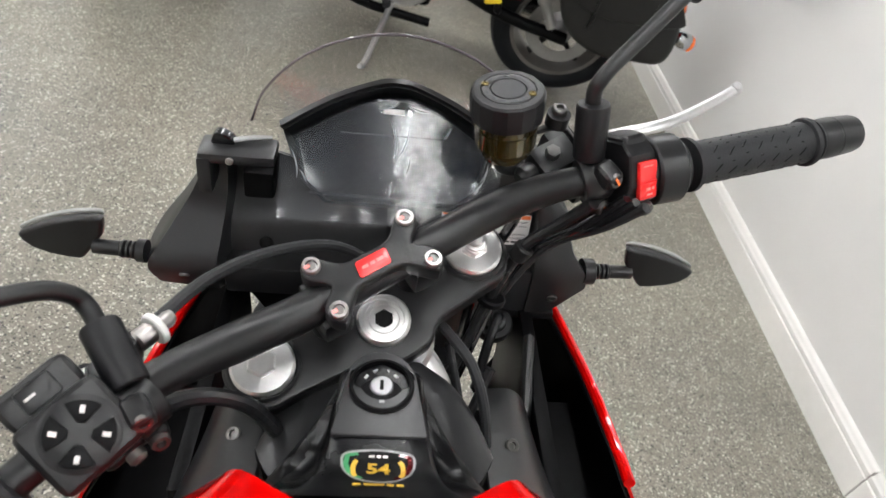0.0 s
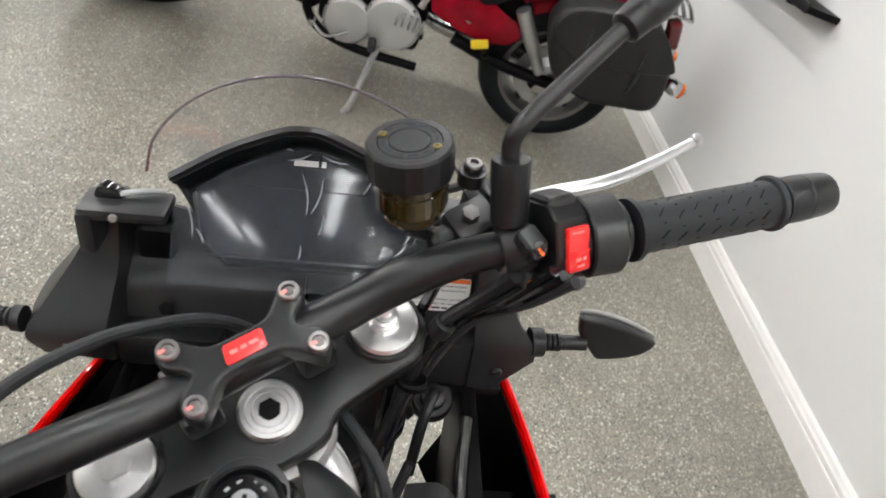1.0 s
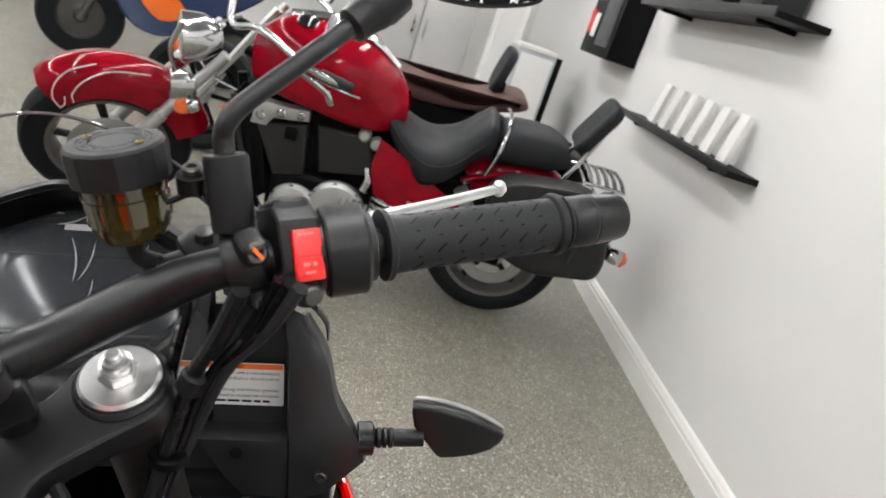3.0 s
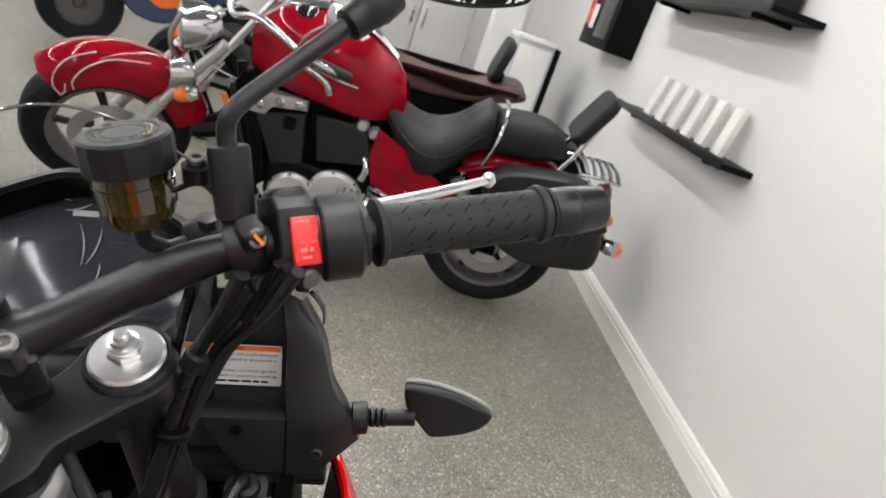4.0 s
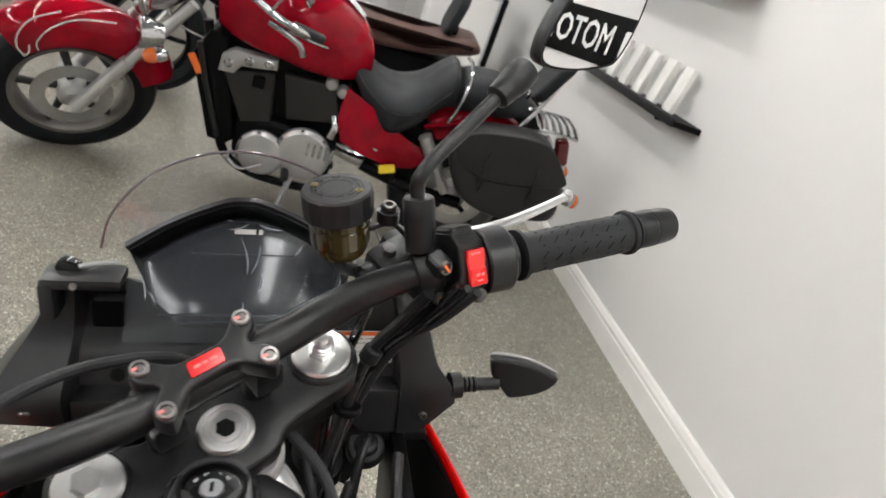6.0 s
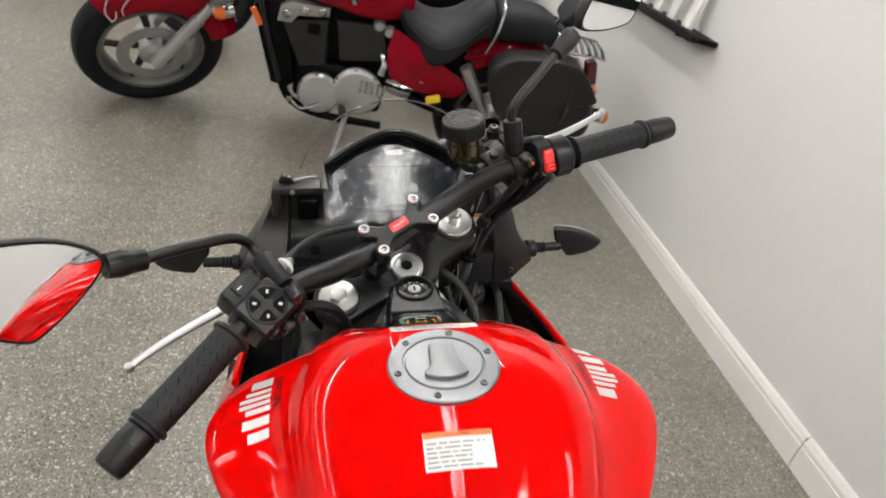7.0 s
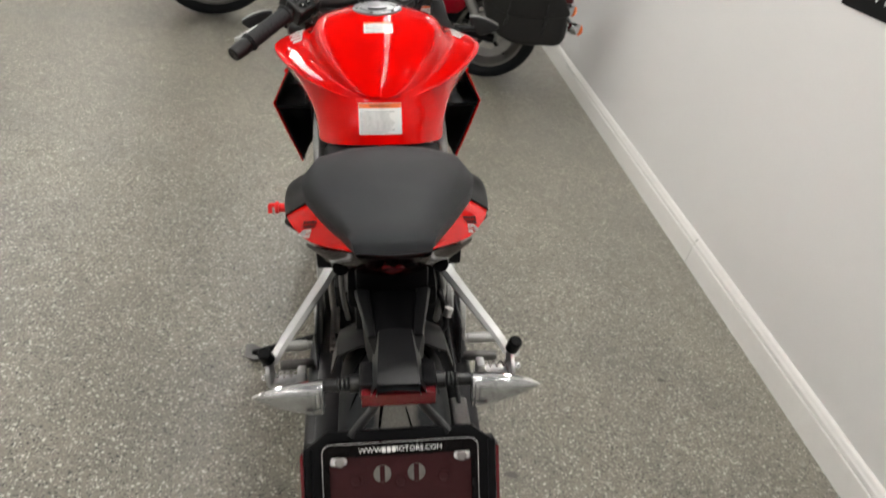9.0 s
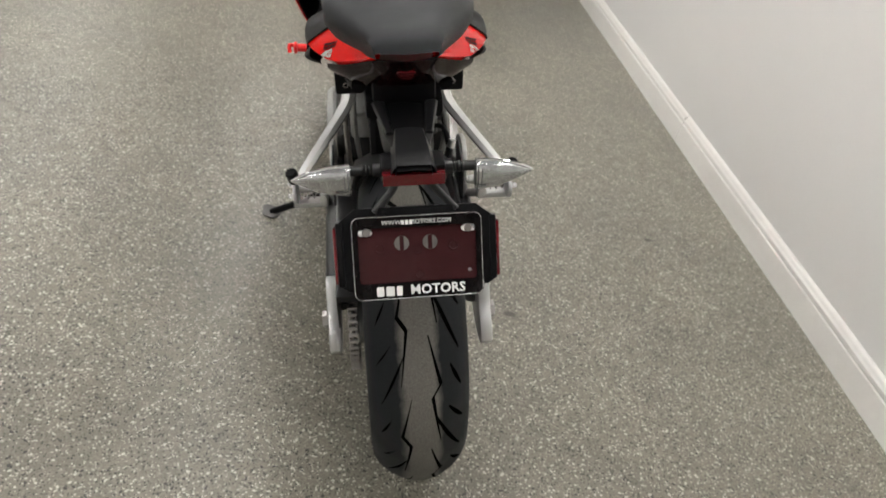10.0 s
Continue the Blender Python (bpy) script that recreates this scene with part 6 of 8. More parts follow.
for sg in (-1, 1):
    red = loft([
        [(0.105, 0.150, 0.889), (0.098, 0.112, 0.893), (0.080, 0.05, 0.904), (0.066, 0.01, 0.911), (0.052, -0.022, 0.916), (0.038, -0.044, 0.919)],
        [(0.135, 0.161, 0.867), (0.126, 0.125, 0.870), (0.102, 0.075, 0.876), (0.083, 0.040, 0.884), (0.063, 0.004, 0.898), (0.040, -0.041, 0.916)],
        [(0.151, 0.178, 0.848), (0.140, 0.138, 0.852), (0.114, 0.086, 0.858), (0.092, 0.048, 0.872), (0.067, 0.006, 0.892), (0.042, -0.038, 0.913)],
        [(0.133, 0.189, 0.830), (0.122, 0.150, 0.834), (0.102, 0.098, 0.842), (0.082, 0.056, 0.858), (0.060, 0.012, 0.881), (0.038, -0.032, 0.906)],
    ], 5, 4, mirror=False, smooth_v=False)
    if sg < 0:
        red = flip_x(red)
    rtree = tree_of(red)
    tp = part("tail_panel", shell(red, 0.003), RED, bike, "red lacquered tail panel", 30)
    mk = frame_at((sg * 0.112, 0.098, 0.868), (0.80, sg * 0.60, 0.0), (sg * 0.40, -0.30, 0.86))
    part("model_mark", drape(slanted(5, 0.036, 0.0095, mk @ pose(0.002, 0.004, 0)), rtree, (-sg * 0.35, 0.3, -0.88), 0.0008), INK, tp, "black model mark")
    part("model_number", drape(slanted(3, 0.023, 0.0095, mk @ pose(0.0, -0.007, 0)), rtree, (-sg * 0.35, 0.3, -0.88), 0.0008), SILVERINK, tp, "white model mark")
    wing = loft([[(0.105, 0.292, 0.858), (0.115, 0.25, 0.868), (0.118, 0.205, 0.875), (0.109, 0.148, 0.8905)], [(0.128, 0.298, 0.858), (0.150, 0.262, 0.858), (0.152, 0.214, 0.855), (0.1365, 0.157, 0.8685)], [(0.127, 0.302, 0.846), (0.149, 0.268, 0.845), (0.156, 0.228, 0.838), (0.1525, 0.176, 0.847)], [(0.112, 0.302, 0.832), (0.122, 0.272, 0.828), (0.135, 0.24, 0.822), (0.134, 0.188, 0.828)]], 4, 3, mirror=False)
    if sg < 0:
        wing = flip_x(wing)
    part("grab_panel", shell(wing, 0.003), REARBLK, bike, "satin black side grab panel")
    lens = loft([[(0.118, 0.100, 0.846), (0.091, 0.051, 0.865), (0.066, 0.010, 0.886), (0.041, -0.034, 0.908), (0, -0.050, 0.912)], [(0.116, 0.108, 0.832), (0.087, 0.062, 0.842), (0.059, 0.026, 0.856), (0.034, -0.012, 0.876), (0, -0.030, 0.882)], [(0.100, 0.118, 0.815), (0.076, 0.082, 0.818), (0.050, 0.050, 0.828), (0.028, 0.016, 0.845), (0, 0.002, 0.850)]], 4, 3, mirror=False)
    if sg < 0:
        lens = flip_x(lens)
    part("tail_lens", lens, SMOKE, bike, "smoked red wraparound tail lamp")
    part("mount_block", join(bx((min(sg * 0.062, sg * 0.112), 0.165, 0.757), (max(sg * 0.062, sg * 0.112), 0.30, 0.802), 0.006)), REARBLK, bike, "black subframe mount")
    part("mount_bolt", bolt((sg * 0.093, 0.168, 0.775), (0, -1, 0.1), 0.0055, 0.004), STEEL, bike)
part("tail_lamp_core", prism(ring_line([(-0.014, 0.004), (0, 0.008), (0.014, 0.004), (0.004, -0.014), (-0.004, -0.014)], 3), 0.003, frame_at((0, -0.0285, 0.884), (1, 0, 0), (0, -0.84, -0.54)), 0.001), DARKRED, bike, "dark red lamp")
part("tail_under", join(bx((-0.062, 0.03, 0.778), (0.062, 0.30, 0.812), 0.008), bx((-0.05, 0.03, 0.80), (0.05, 0.22, 0.862), 0.01)), DEEP, bike)

# number-plate arm, reflector, rear turn signals
arm = loft([
    [(0, 0.11, 0.812), (0, 0.03, 0.808), (0, -0.06, 0.812), (0, -0.11, 0.814), (0, -0.166, 0.806)],
    [(0.024, 0.11, 0.808), (0.023, 0.03, 0.806), (0.022, -0.06, 0.81), (0.022, -0.11, 0.812), (0.024, -0.166, 0.804)],
    [(0.048, 0.115, 0.802), (0.042, 0.03, 0.80), (0.036, -0.05, 0.798), (0.026, -0.11, 0.806), (0.026, -0.164, 0.796)],
    [(0.05, 0.12, 0.775), (0.044, 0.03, 0.772), (0.038, -0.05, 0.772), (0.028, -0.11, 0.778), (0.026, -0.15, 0.782)],
], 5, 3, smooth_v=False)
arm_ob = part("plate_arm", arm, DEEP, bike, "satin black number plate arm", 30)
for sg in (-1, 1):
    part("arm_fin", tube([(sg * 0.050, 0.125, 0.800), (sg * 0.046, 0.07, 0.8045), (sg * 0.038, 0.0, 0.8085), (sg * 0.029, -0.075, 0.8125)], [0.0125, 0.012, 0.0095, 0.006], 8, 5, flat=0.45), SATIN, arm_ob, "raised satin fin", 30)
part("arm_cap", loft([[(0, -0.062, 0.8155), (0, -0.12, 0.8165), (0, -0.160, 0.8105)], [(0.020, -0.064, 0.8145), (0.023, -0.12, 0.8155), (0.025, -0.160, 0.8095)], [(0.026, -0.066, 0.802), (0.031, -0.12, 0.800), (0.033, -0.160, 0.794)]], 5, 3, smooth_v=False), SATIN, arm_ob, "satin cap over the lamp", 30)
part("lamp_housing", bx((-0.046, -0.15, 0.775), (0.046, -0.105, 0.802), 0.006), REARBLK, arm_ob)
part("rear_reflector", bx((-0.0435, -0.1605, 0.7775), (0.0435, -0.149, 0.7955), 0.0015), REFLECTOR, arm_ob, "red rear reflector")
for sg in (-1, 1):
    rs = part("turn_signal", lathe([(0.0105, 0), (0.0105, 0.012), (0.0065, 0.013), (0.0085, 0.0145), (0.0085, 0.017), (0.0062, 0.018), (0.0085, 0.0195), (0.0085, 0.022), (0.0062, 0.023), (0.0085, 0.0245), (0.0085, 0.027), (0.0075, 0.028), (0.0075, 0.046)], (sg * 0.045, -0.13, 0.788), (sg, -0.05, 0), 20), SATIN, bike, "rear turn signal on a ribbed black stem")
    prof = [(0.0, 0.0200), (0.006, 0.0208), (0.03, 0.0185), (0.052, 0.013), (0.070, 0.0062), (0.080, 0.0022), (0.083, 0.0)]
    for nm, mt, back, lab in (("signal_lens", LENS, -1, "clear fluted lens"), ("signal_body", SATIN, 1, "black housing")):
        body, rings = bmesh.new(), []
        for dx, hh in prof:
            row = []
            for k in range(15):
                a = math.pi * k / 14
                row.append(body.verts.new((sg * (0.088 + dx), -0.142 + back * (0.012 * hh / 0.0208) * math.sin(a) ** 0.6, 0.783 + hh * math.cos(a) * (0.95 if math.cos(a) > 0 else 1.3))))
            rings.append(row)
        for a, b in zip(rings, rings[1:]):
            for k in range(14):
                body.faces.new((a[k], a[k + 1], b[k + 1], b[k]))
        body.faces.new(rings[0])
        bmesh.ops.remove_doubles(body, verts=body.verts[:], dist=0.0002)
        part(nm, body, mt, rs, lab)
    tagged(part("lens_flute", join(*[tube([(sg * (0.091 + 0.0052 * k), -0.142 - 0.0124 * math.sin(a) ** 0.6 * (1 - 0.068 * k), 0.783 + 0.020 * (1 - 0.068 * k) * math.cos(a) * (0.95 if math.cos(a) > 0 else 1.3)) for a in (0.7, 1.1, 1.5, 1.9, 2.3, 2.7)], 0.0008, 6, 3) for k in range(13)]), FLUTE, rs), kind="stuff")
    part("lens_rim", tube([(sg * 0.0885, -0.1425, 0.8035), (sg * 0.118, -0.143, 0.8015), (sg * 0.140, -0.143, 0.7965), (sg * 0.158, -0.143, 0.7905), (sg * 0.170, -0.143, 0.7845)], [0.0028, 0.0028, 0.0026, 0.002, 0.0012], 8, 4), CHROME, rs, "bright upper rim")

# plate holder and the dealer's frame
PM = frame_at((0, -0.2105, 0.6915), (1, 0, 0), (0, -0.88, 0.475))
holder = part("plate_holder", moved(join(prism([(-0.096, 0.062), (-0.086, 0.070), (0.086, 0.070), (0.096, 0.062), (0.1125, 0.05), (0.1125, -0.04), (0.1, -0.048), (-0.1, -0.048), (-0.1125, -0.04), (-0.1125, 0.05)], 0.008, pose(0, 0, -0.016), 0.002), *[bx((min(s * 0.104, s * 0.1135), -0.04, -0.03), (max(s * 0.104, s * 0.1135), 0.052, -0.006), 0.002) for s in (-1, 1)]), PM), REARBLK, bike, "black plate holder")
for sg in (-1, 1):
    part("side_reflector", moved(bx((min(sg * 0.1135, sg * 0.118), -0.036, -0.028), (max(sg * 0.1135, sg * 0.118), 0.044, -0.008), 0.0012), PM), REFLECTOR, holder, "red side reflector")
    part("holder_arm", tube([(sg * 0.03, -0.145, 0.785), (sg * 0.028, -0.150, 0.77), (sg * 0.045, -0.160, 0.752), (sg * 0.058, -0.172, 0.742)], 0.007, 10, 4, flat=0.6), PANEL, holder)


plate = part("number_plate", moved(prism(rounded(0.0905, 0.0585, 0.010), 0.002, pose(0, 0, -0.004), 0.0006), PM), SMOKEPLATE, bike, "smoked dark red blank number plate")
fr, outer, inner = bmesh.new(), rounded(0.0925, 0.060, 0.011), rounded(0.083, 0.039, 0.005)
inner = [(x, y + 0.004 if y > 0 else y + 0.0025) for x, y in inner]
rings = [[fr.verts.new((x, y, z)) for x, y in ln] for ln, z in ((outer, -0.003), (outer, 0.0015), ([(x * 0.985, y * 0.98) for x, y in outer], 0.0025), (inner, 0.0025), (inner, -0.003))]
for a, b in list(zip(rings, rings[1:])) + [(rings[-1], rings[0])]:
    for k in range(len(a)):
        fr.faces.new((a[k], a[(k + 1) % len(a)], b[(k + 1) % len(b)], b[k]))
pframe = part("plate_frame", moved(fr, PM), FRAMEBLK, plate, "gloss black dealer's plate frame")
part("frame_line", moved(tube([(x * 0.985, y * 0.98, 0.0026) for x, y in outer + outer[:1]], 0.0007, 6, 1, smooth=False), PM), CHROME, pframe, "thin bright bead")
part("dealer_word", moved(letters("MOTORS", 0.0192, pose(0.0262, -0.0478, 0.0028), 0.0003, bold=0.0004), PM), WHITEINK, pframe, "white dealer lettering")
part("dealer_mark", moved(join(*[prism(rounded(w, 0.0068, 0.002), 0.0006, pose(x, -0.0478, 0.0026), 0) for x, w in ((-0.0555, 0.0052), (-0.0415, 0.0060), (-0.0285, 0.0042))]), PM), WHITEINK, pframe, "white dealer mark")
part("web_line", moved(join(letters("WWW.", 0.0088, pose(-0.049, 0.0497, 0.0028), 0.0002, align="LEFT"), letters("MOTORS.COM", 0.0088, pose(0.049, 0.0497, 0.0028), 0.0002, align="RIGHT"), *[prism(rounded(0.0023, 0.0031, 0.001), 0.0005, pose(x, 0.0497, 0.0026), 0) for x in (-0.0195, -0.0137, -0.0079)]), PM), WHITEINK, pframe, "fine white print")
for sx in (-0.073, 0.073):
    part("slot", moved(prism(rounded(0.0105, 0.005, 0.005), 0.0008, pose(sx, 0.037, -0.0018), 0.0003), PM), CHROME, plate, "bright slotted washer")
    part("plate_bolt", moved(lathe([(0.0058, 0), (0.0058, 0.003), (0.0045, 0.0045), (0, 0.0045)], (sx + (0.002 if sx < 0 else -0.001), 0.037, -0.001), (0, 0, 1), 16), PM), STEEL, plate)
for sx in (-0.022, 0.018):
    part("plate_hole", moved(lathe([(0, 0), (0.0105, 0), (0.0105, 0.0003), (0, 0.0003)], (sx, 0.0195, -0.0019), (0, 0, 1), 24), PM), SCUFF, plate)
    part("hole_bar", moved(bx((sx - 0.001 - 0.002, 0.0095, -0.0017), (sx + 0.003, 0.0295, -0.0012), 0), PM), SMOKEPLATE, plate)
for sx, sy in ((-0.053, 0.013), (0.051, 0.013), (0.0, 0.010), (0.002, -0.026)):
    part("plate_stud", moved(lathe([(0.0085, 0), (0.0085, 0.0008), (0.006, 0.0012), (0.005, 0.0004), (0, 0.0004)], (sx, sy, -0.002), (0, 0, 1), 20), PM), SMOKEPLATE, plate)
part("plate_stud", moved(lathe([(0.0028, 0), (0.0028, 0.0012), (0, 0.0016)], (0.073, -0.0235, -0.002), (0, 0, 1), 12), PM), STEEL, plate)

# passenger footrest hangers
for sg in (-1, 1):
    hg = part("peg_bracket", tube([(sg * 0.092, 0.296, 0.700), (sg * 0.102, 0.276, 0.676), (sg * 0.140, 0.222, 0.643), (sg * 0.178, 0.166, 0.612), (sg * 0.194, 0.144, 0.592)], [0.0135, 0.0125, 0.0105, 0.0098, 0.0088], 6, 5, flat=0.7), BRIGHT, bike, "silver cast passenger footrest bracket", 22)
    part("bracket_rib", tube([(sg * 0.082, 0.302, 0.70), (sg * 0.094, 0.292, 0.668), (sg * 0.124, 0.25, 0.640), (sg * 0.168, 0.19, 0.604)], [0.007, 0.006, 0.005, 0.004], 6, 5), CAST, hg, "", 22)
    part("bracket_foot", prism(ring_line([(-0.030, 0.004), (-0.012, 0.020), (0.010, 0.030), (0.022, 0.022), (0.020, -0.012), (0.004, -0.030), (-0.026, -0.020)], 3), 0.007, frame_at((sg * 0.196, 0.146, 0.574), (0, 1, 0), (sg, 0, 0)), 0.002), SILVER, hg, "silver fork of the peg joint")
    pg = part("passenger_peg", join(bx((min(sg * 0.142, sg * 0.206), 0.138, 0.541), (max(sg * 0.142, sg * 0.206), 0.160, 0.552), 0.003), bx((min(sg * 0.142, sg * 0.156), 0.134, 0.548), (max(sg * 0.142, sg * 0.156), 0.158, 0.572), 0.003), lathe([(0.006, 0), (0.0075, 0.001), (0.0075, 0.007), (0, 0.008)], (sg * 0.150, 0.138, 0.562), (0, -1, 0), 12)), SILVER, hg, "folded aluminium passenger peg")
    part("peg_spring", tube([(sg * (0.160 + 0.0028 * k), 0.148 + 0.0055 * math.cos(k * 1.57), 0.562 + 0.0055 * math.sin(k * 1.57)) for k in range(14)], 0.0013, 6, 3), STEEL, pg)
    part("peg_bolt", join(bolt((sg * 0.204, 0.132, 0.600), (sg * 0.2, -0.9, 0.3), 0.0062, 0.005), bolt((sg * 0.208, 0.128, 0.576), (sg * 0.2, -0.9, 0.3), 0.005, 0.005)), CHROME, pg, "bright peg bolts")
    part("peg_rubber", lathe([(0.0085, 0), (0.0112, 0.002), (0.0112, 0.024), (0.009, 0.027)], (sg * 0.198, 0.134, 0.606), (sg * 0.15, -0.35, 0.9), 14), DEEP, hg, "black rubber pad")
    part("rider_peg", lathe([(0.007, 0), (0.0095, 0.004), (0.0105, 0.06), (0.008, 0.066)], (sg * 0.150, 0.345, 0.415), (sg, -0.12, 0.06), 12), DARKSTEEL, hg)
# red tag on its strap
part("tag", join(lathe([(0.004, 0), (0.0075, 0.001), (0.0075, 0.018), (0.011, 0.019), (0.011, 0.024), (0.006, 0.026)], (-0.165, 0.338, 0.772), (-1, 0, 0.05), 14), tube([(-0.186, 0.338, 0.775), (-0.197, 0.335, 0.780), (-0.198, 0.33, 0.767)], 0.004, 8, 4)), REDINK, bike, "red plastic tag on a hook")
part("tag_hook", tube([(-0.12, 0.34, 0.765), (-0.15, 0.338, 0.77), (-0.175, 0.338, 0.772)], 0.0065, 10, 4), DEEP, bike)

# rear wheel
AX = V(0, 0.06, 0.315)
R = 0.315
tyre_prof = [(0.0, R), (0.02, R - 0.0025), (0.04, R - 0.010), (0.06, R - 0.0225), (0.075, R - 0.037), (0.0845, R - 0.053), (0.087, R - 0.066), (0.085, R - 0.080), (0.076, R - 0.094), (0.070, R - 0.1)]


def tyre_mesh(prof, centre, axis, seg=96):
    full = [(r, -x) for x, r in prof[:0:-1]] + [(r, x) for x, r in prof]
    return lathe(full, centre, axis, seg, closed=True)


def tyre_point(x, ang, lift, centre=AX):
    """The place on the rear tyre at x across and ang round, from the rear over the top."""
    xs, rs = zip(*[(p[0], p[1]) for p in tyre_prof[:7]])
    r = float(np.interp(abs(x), xs, rs)) + lift
    return V(centre.x + x, centre.y - r * math.cos(ang), centre.z + r * math.sin(ang))


rear_wheel = part("rear_wheel", lathe([(0.205, -0.075), (0.218, -0.07), (0.212, -0.06), (0.19, -0.04), (0.185, 0.0), (0.19, 0.04), (0.212, 0.06), (0.218, 0.07), (0.205, 0.075), (0.18, 0.05), (0.178, -0.05)], AX, (1, 0, 0), 64, closed=True), DEEP, bike, "black alloy rear wheel")
part("tyre", tyre_mesh(tyre_prof, AX, (1, 0, 0)), WORNTYRE, rear_wheel, "black sport tyre with slanted grooves and a dusty centre")


def groove(points, width):
    """A tapered flat strip on the tyre in a groove's shape, through (across, round) points."""
    bm = bmesh.new()
    line = []
    for p, q in zip(points, points[1:]):
        line += [tuple(np.array(p) + (np.array(q) - np.array(p)) * k / 6) for k in range(6)]
    line.append(points[-1])
    rows = []
    for i, (x, a) in enumerate(line):
        w = width * min(1.0, 0.25 + 2.2 * min(i, len(line) - 1 - i) / len(line)) / 2
        rows.append([bm.verts.new(tyre_point(x - w, a, 0.0009)), bm.verts.new(tyre_point(x + w, a + 0.012, 0.0009))])
    for a, b in zip(rows, rows[1:]):
        bm.faces.new((a[0], a[1], b[1], b[0]))
    return bm


# near-black strips just above the tread: the grooves' shade put into the colour
GROOVE_SHADE = material("groove_shade", (0.0025, 0.0025, 0.0025), 0.8, vary=0.1, grain=80, spec=0.0)
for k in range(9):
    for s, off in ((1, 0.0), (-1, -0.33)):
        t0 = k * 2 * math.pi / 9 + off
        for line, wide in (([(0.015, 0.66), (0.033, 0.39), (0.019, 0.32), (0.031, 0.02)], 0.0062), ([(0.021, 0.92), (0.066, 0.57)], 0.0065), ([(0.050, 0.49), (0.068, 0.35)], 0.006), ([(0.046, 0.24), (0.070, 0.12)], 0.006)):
            part("groove", groove([(s * x, t0 + a) for x, a in line], wide), GROOVE_SHADE, rear_wheel)
for k in range(5):
    a = radians(72 * k + 10)
    part("spoke", tube([AX + V(0, 0.03 * math.cos(a), 0.03 * math.sin(a)), AX + V(0.02, 0.10 * math.cos(a + 0.1), 0.10 * math.sin(a + 0.1)), AX + V(0, 0.188 * math.cos(a + 0.16), 0.188 * math.sin(a + 0.16))], [0.026, 0.018, 0.022], 10, 4, flat=0.5), DEEP, rear_wheel)
part("hub", lathe([(0.03, -0.11), (0.045, -0.10), (0.045, 0.06), (0.035, 0.09), (0.03, 0.11)], AX, (1, 0, 0), 28), CAST, rear_wheel)
part("brake_disc", lathe([(0.062, 0), (0.11, 0), (0.11, 0.005), (0.062, 0.005)], AX + V(0.098, 0, 0), (1, 0, 0), 48, closed=True), STEEL, rear_wheel, "steel brake disc")
part("sprocket", lathe([(0.05, 0), (0.088, 0), (0.092, 0.002), (0.092, 0.004), (0.088, 0.006), (0.05, 0.006)], AX + V(-0.113, 0, 0), (1, 0, 0), 44, closed=True), DARKSTEEL, rear_wheel, "dark steel sprocket")

# chain: outer and inner link plates and rollers round both sprockets
chain_bm, chain_pts = bmesh.new(), []
front_c, rear_c, rr, rf = V(-0.11, 0.60, 0.40), V(-0.11, AX.y, AX.z), 0.092, 0.04
N = 118
seg_a = [(rear_c + V(0, -rr * math.sin(a), rr * math.cos(a))) for a in np.linspace(-0.15, math.pi + 0.05, 30).tolist()]
seg_b = [(front_c + V(0, rf * math.sin(a), -rf * math.cos(a))) for a in np.linspace(0, math.pi, 12).tolist()]
loop = seg_a + [seg_a[-1] + (seg_b[0] - seg_a[-1]) * k / 33 for k in range(1, 33)] + seg_b + [seg_b[-1] + (seg_a[0] - seg_b[-1]) * k / 33 for k in range(1, 33)]
length = np.cumsum([0] + [(b - a).length for a, b in zip(loop, loop[1:] + loop[:1])])
for k in range(N):
    pos = []
    for s in (k, k + 1):
        d = (s / N) * length[-1] % length[-1]
        i = min(int(np.searchsorted(length, d, "right")) - 1, len(loop) - 1)
        f = float((d - length[i]) / max(1e-9, length[i + 1] - length[i]))
        pos.append(loop[i] + (loop[(i + 1) % len(loop)] - loop[i]) * f)
    a, b = pos
    m = frame_at((a + b) / 2, b - a, (1, 0, 0))
    ln = (b - a).length
    w = 0.0075 if k % 2 else 0.0055
    line = [(-ln * 0.78, 0), (-ln * 0.6, 0.0058), (0, 0.0044), (ln * 0.6, 0.0058), (ln * 0.78, 0), (ln * 0.6, -0.0058), (0, -0.0044), (-ln * 0.6, -0.0058)]
    for z in (-w - 0.0016, w):
        lo = [chain_bm.verts.new(m @ V(x, y, z)) for x, y in line]
        hi = [chain_bm.verts.new(m @ V(x, y, z + 0.0016)) for x, y in line]
        chain_bm.faces.new(lo[::-1])
        chain_bm.faces.new(hi)
        for i in range(8):
            chain_bm.faces.new((lo[i], lo[(i + 1) % 8], hi[(i + 1) % 8], hi[i]))
    cyl = [[chain_bm.verts.new(m @ V(-ln / 2 + 0.0042 * math.cos(q), 0.0042 * math.sin(q), z)) for q in (math.pi * i / 4 for i in range(8))] for z in (-0.0085, 0.0085)]
    for i in range(8):
        chain_bm.faces.new((cyl[0][i], cyl[0][(i + 1) % 8], cyl[1][(i + 1) % 8], cyl[1][i]))
    chain_bm.faces.new(cyl[0])
    chain_bm.faces.new(cyl[1][::-1])
tagged(part("chain", chain_bm, STEEL, bike, "steel drive chain"), kind="stuff")

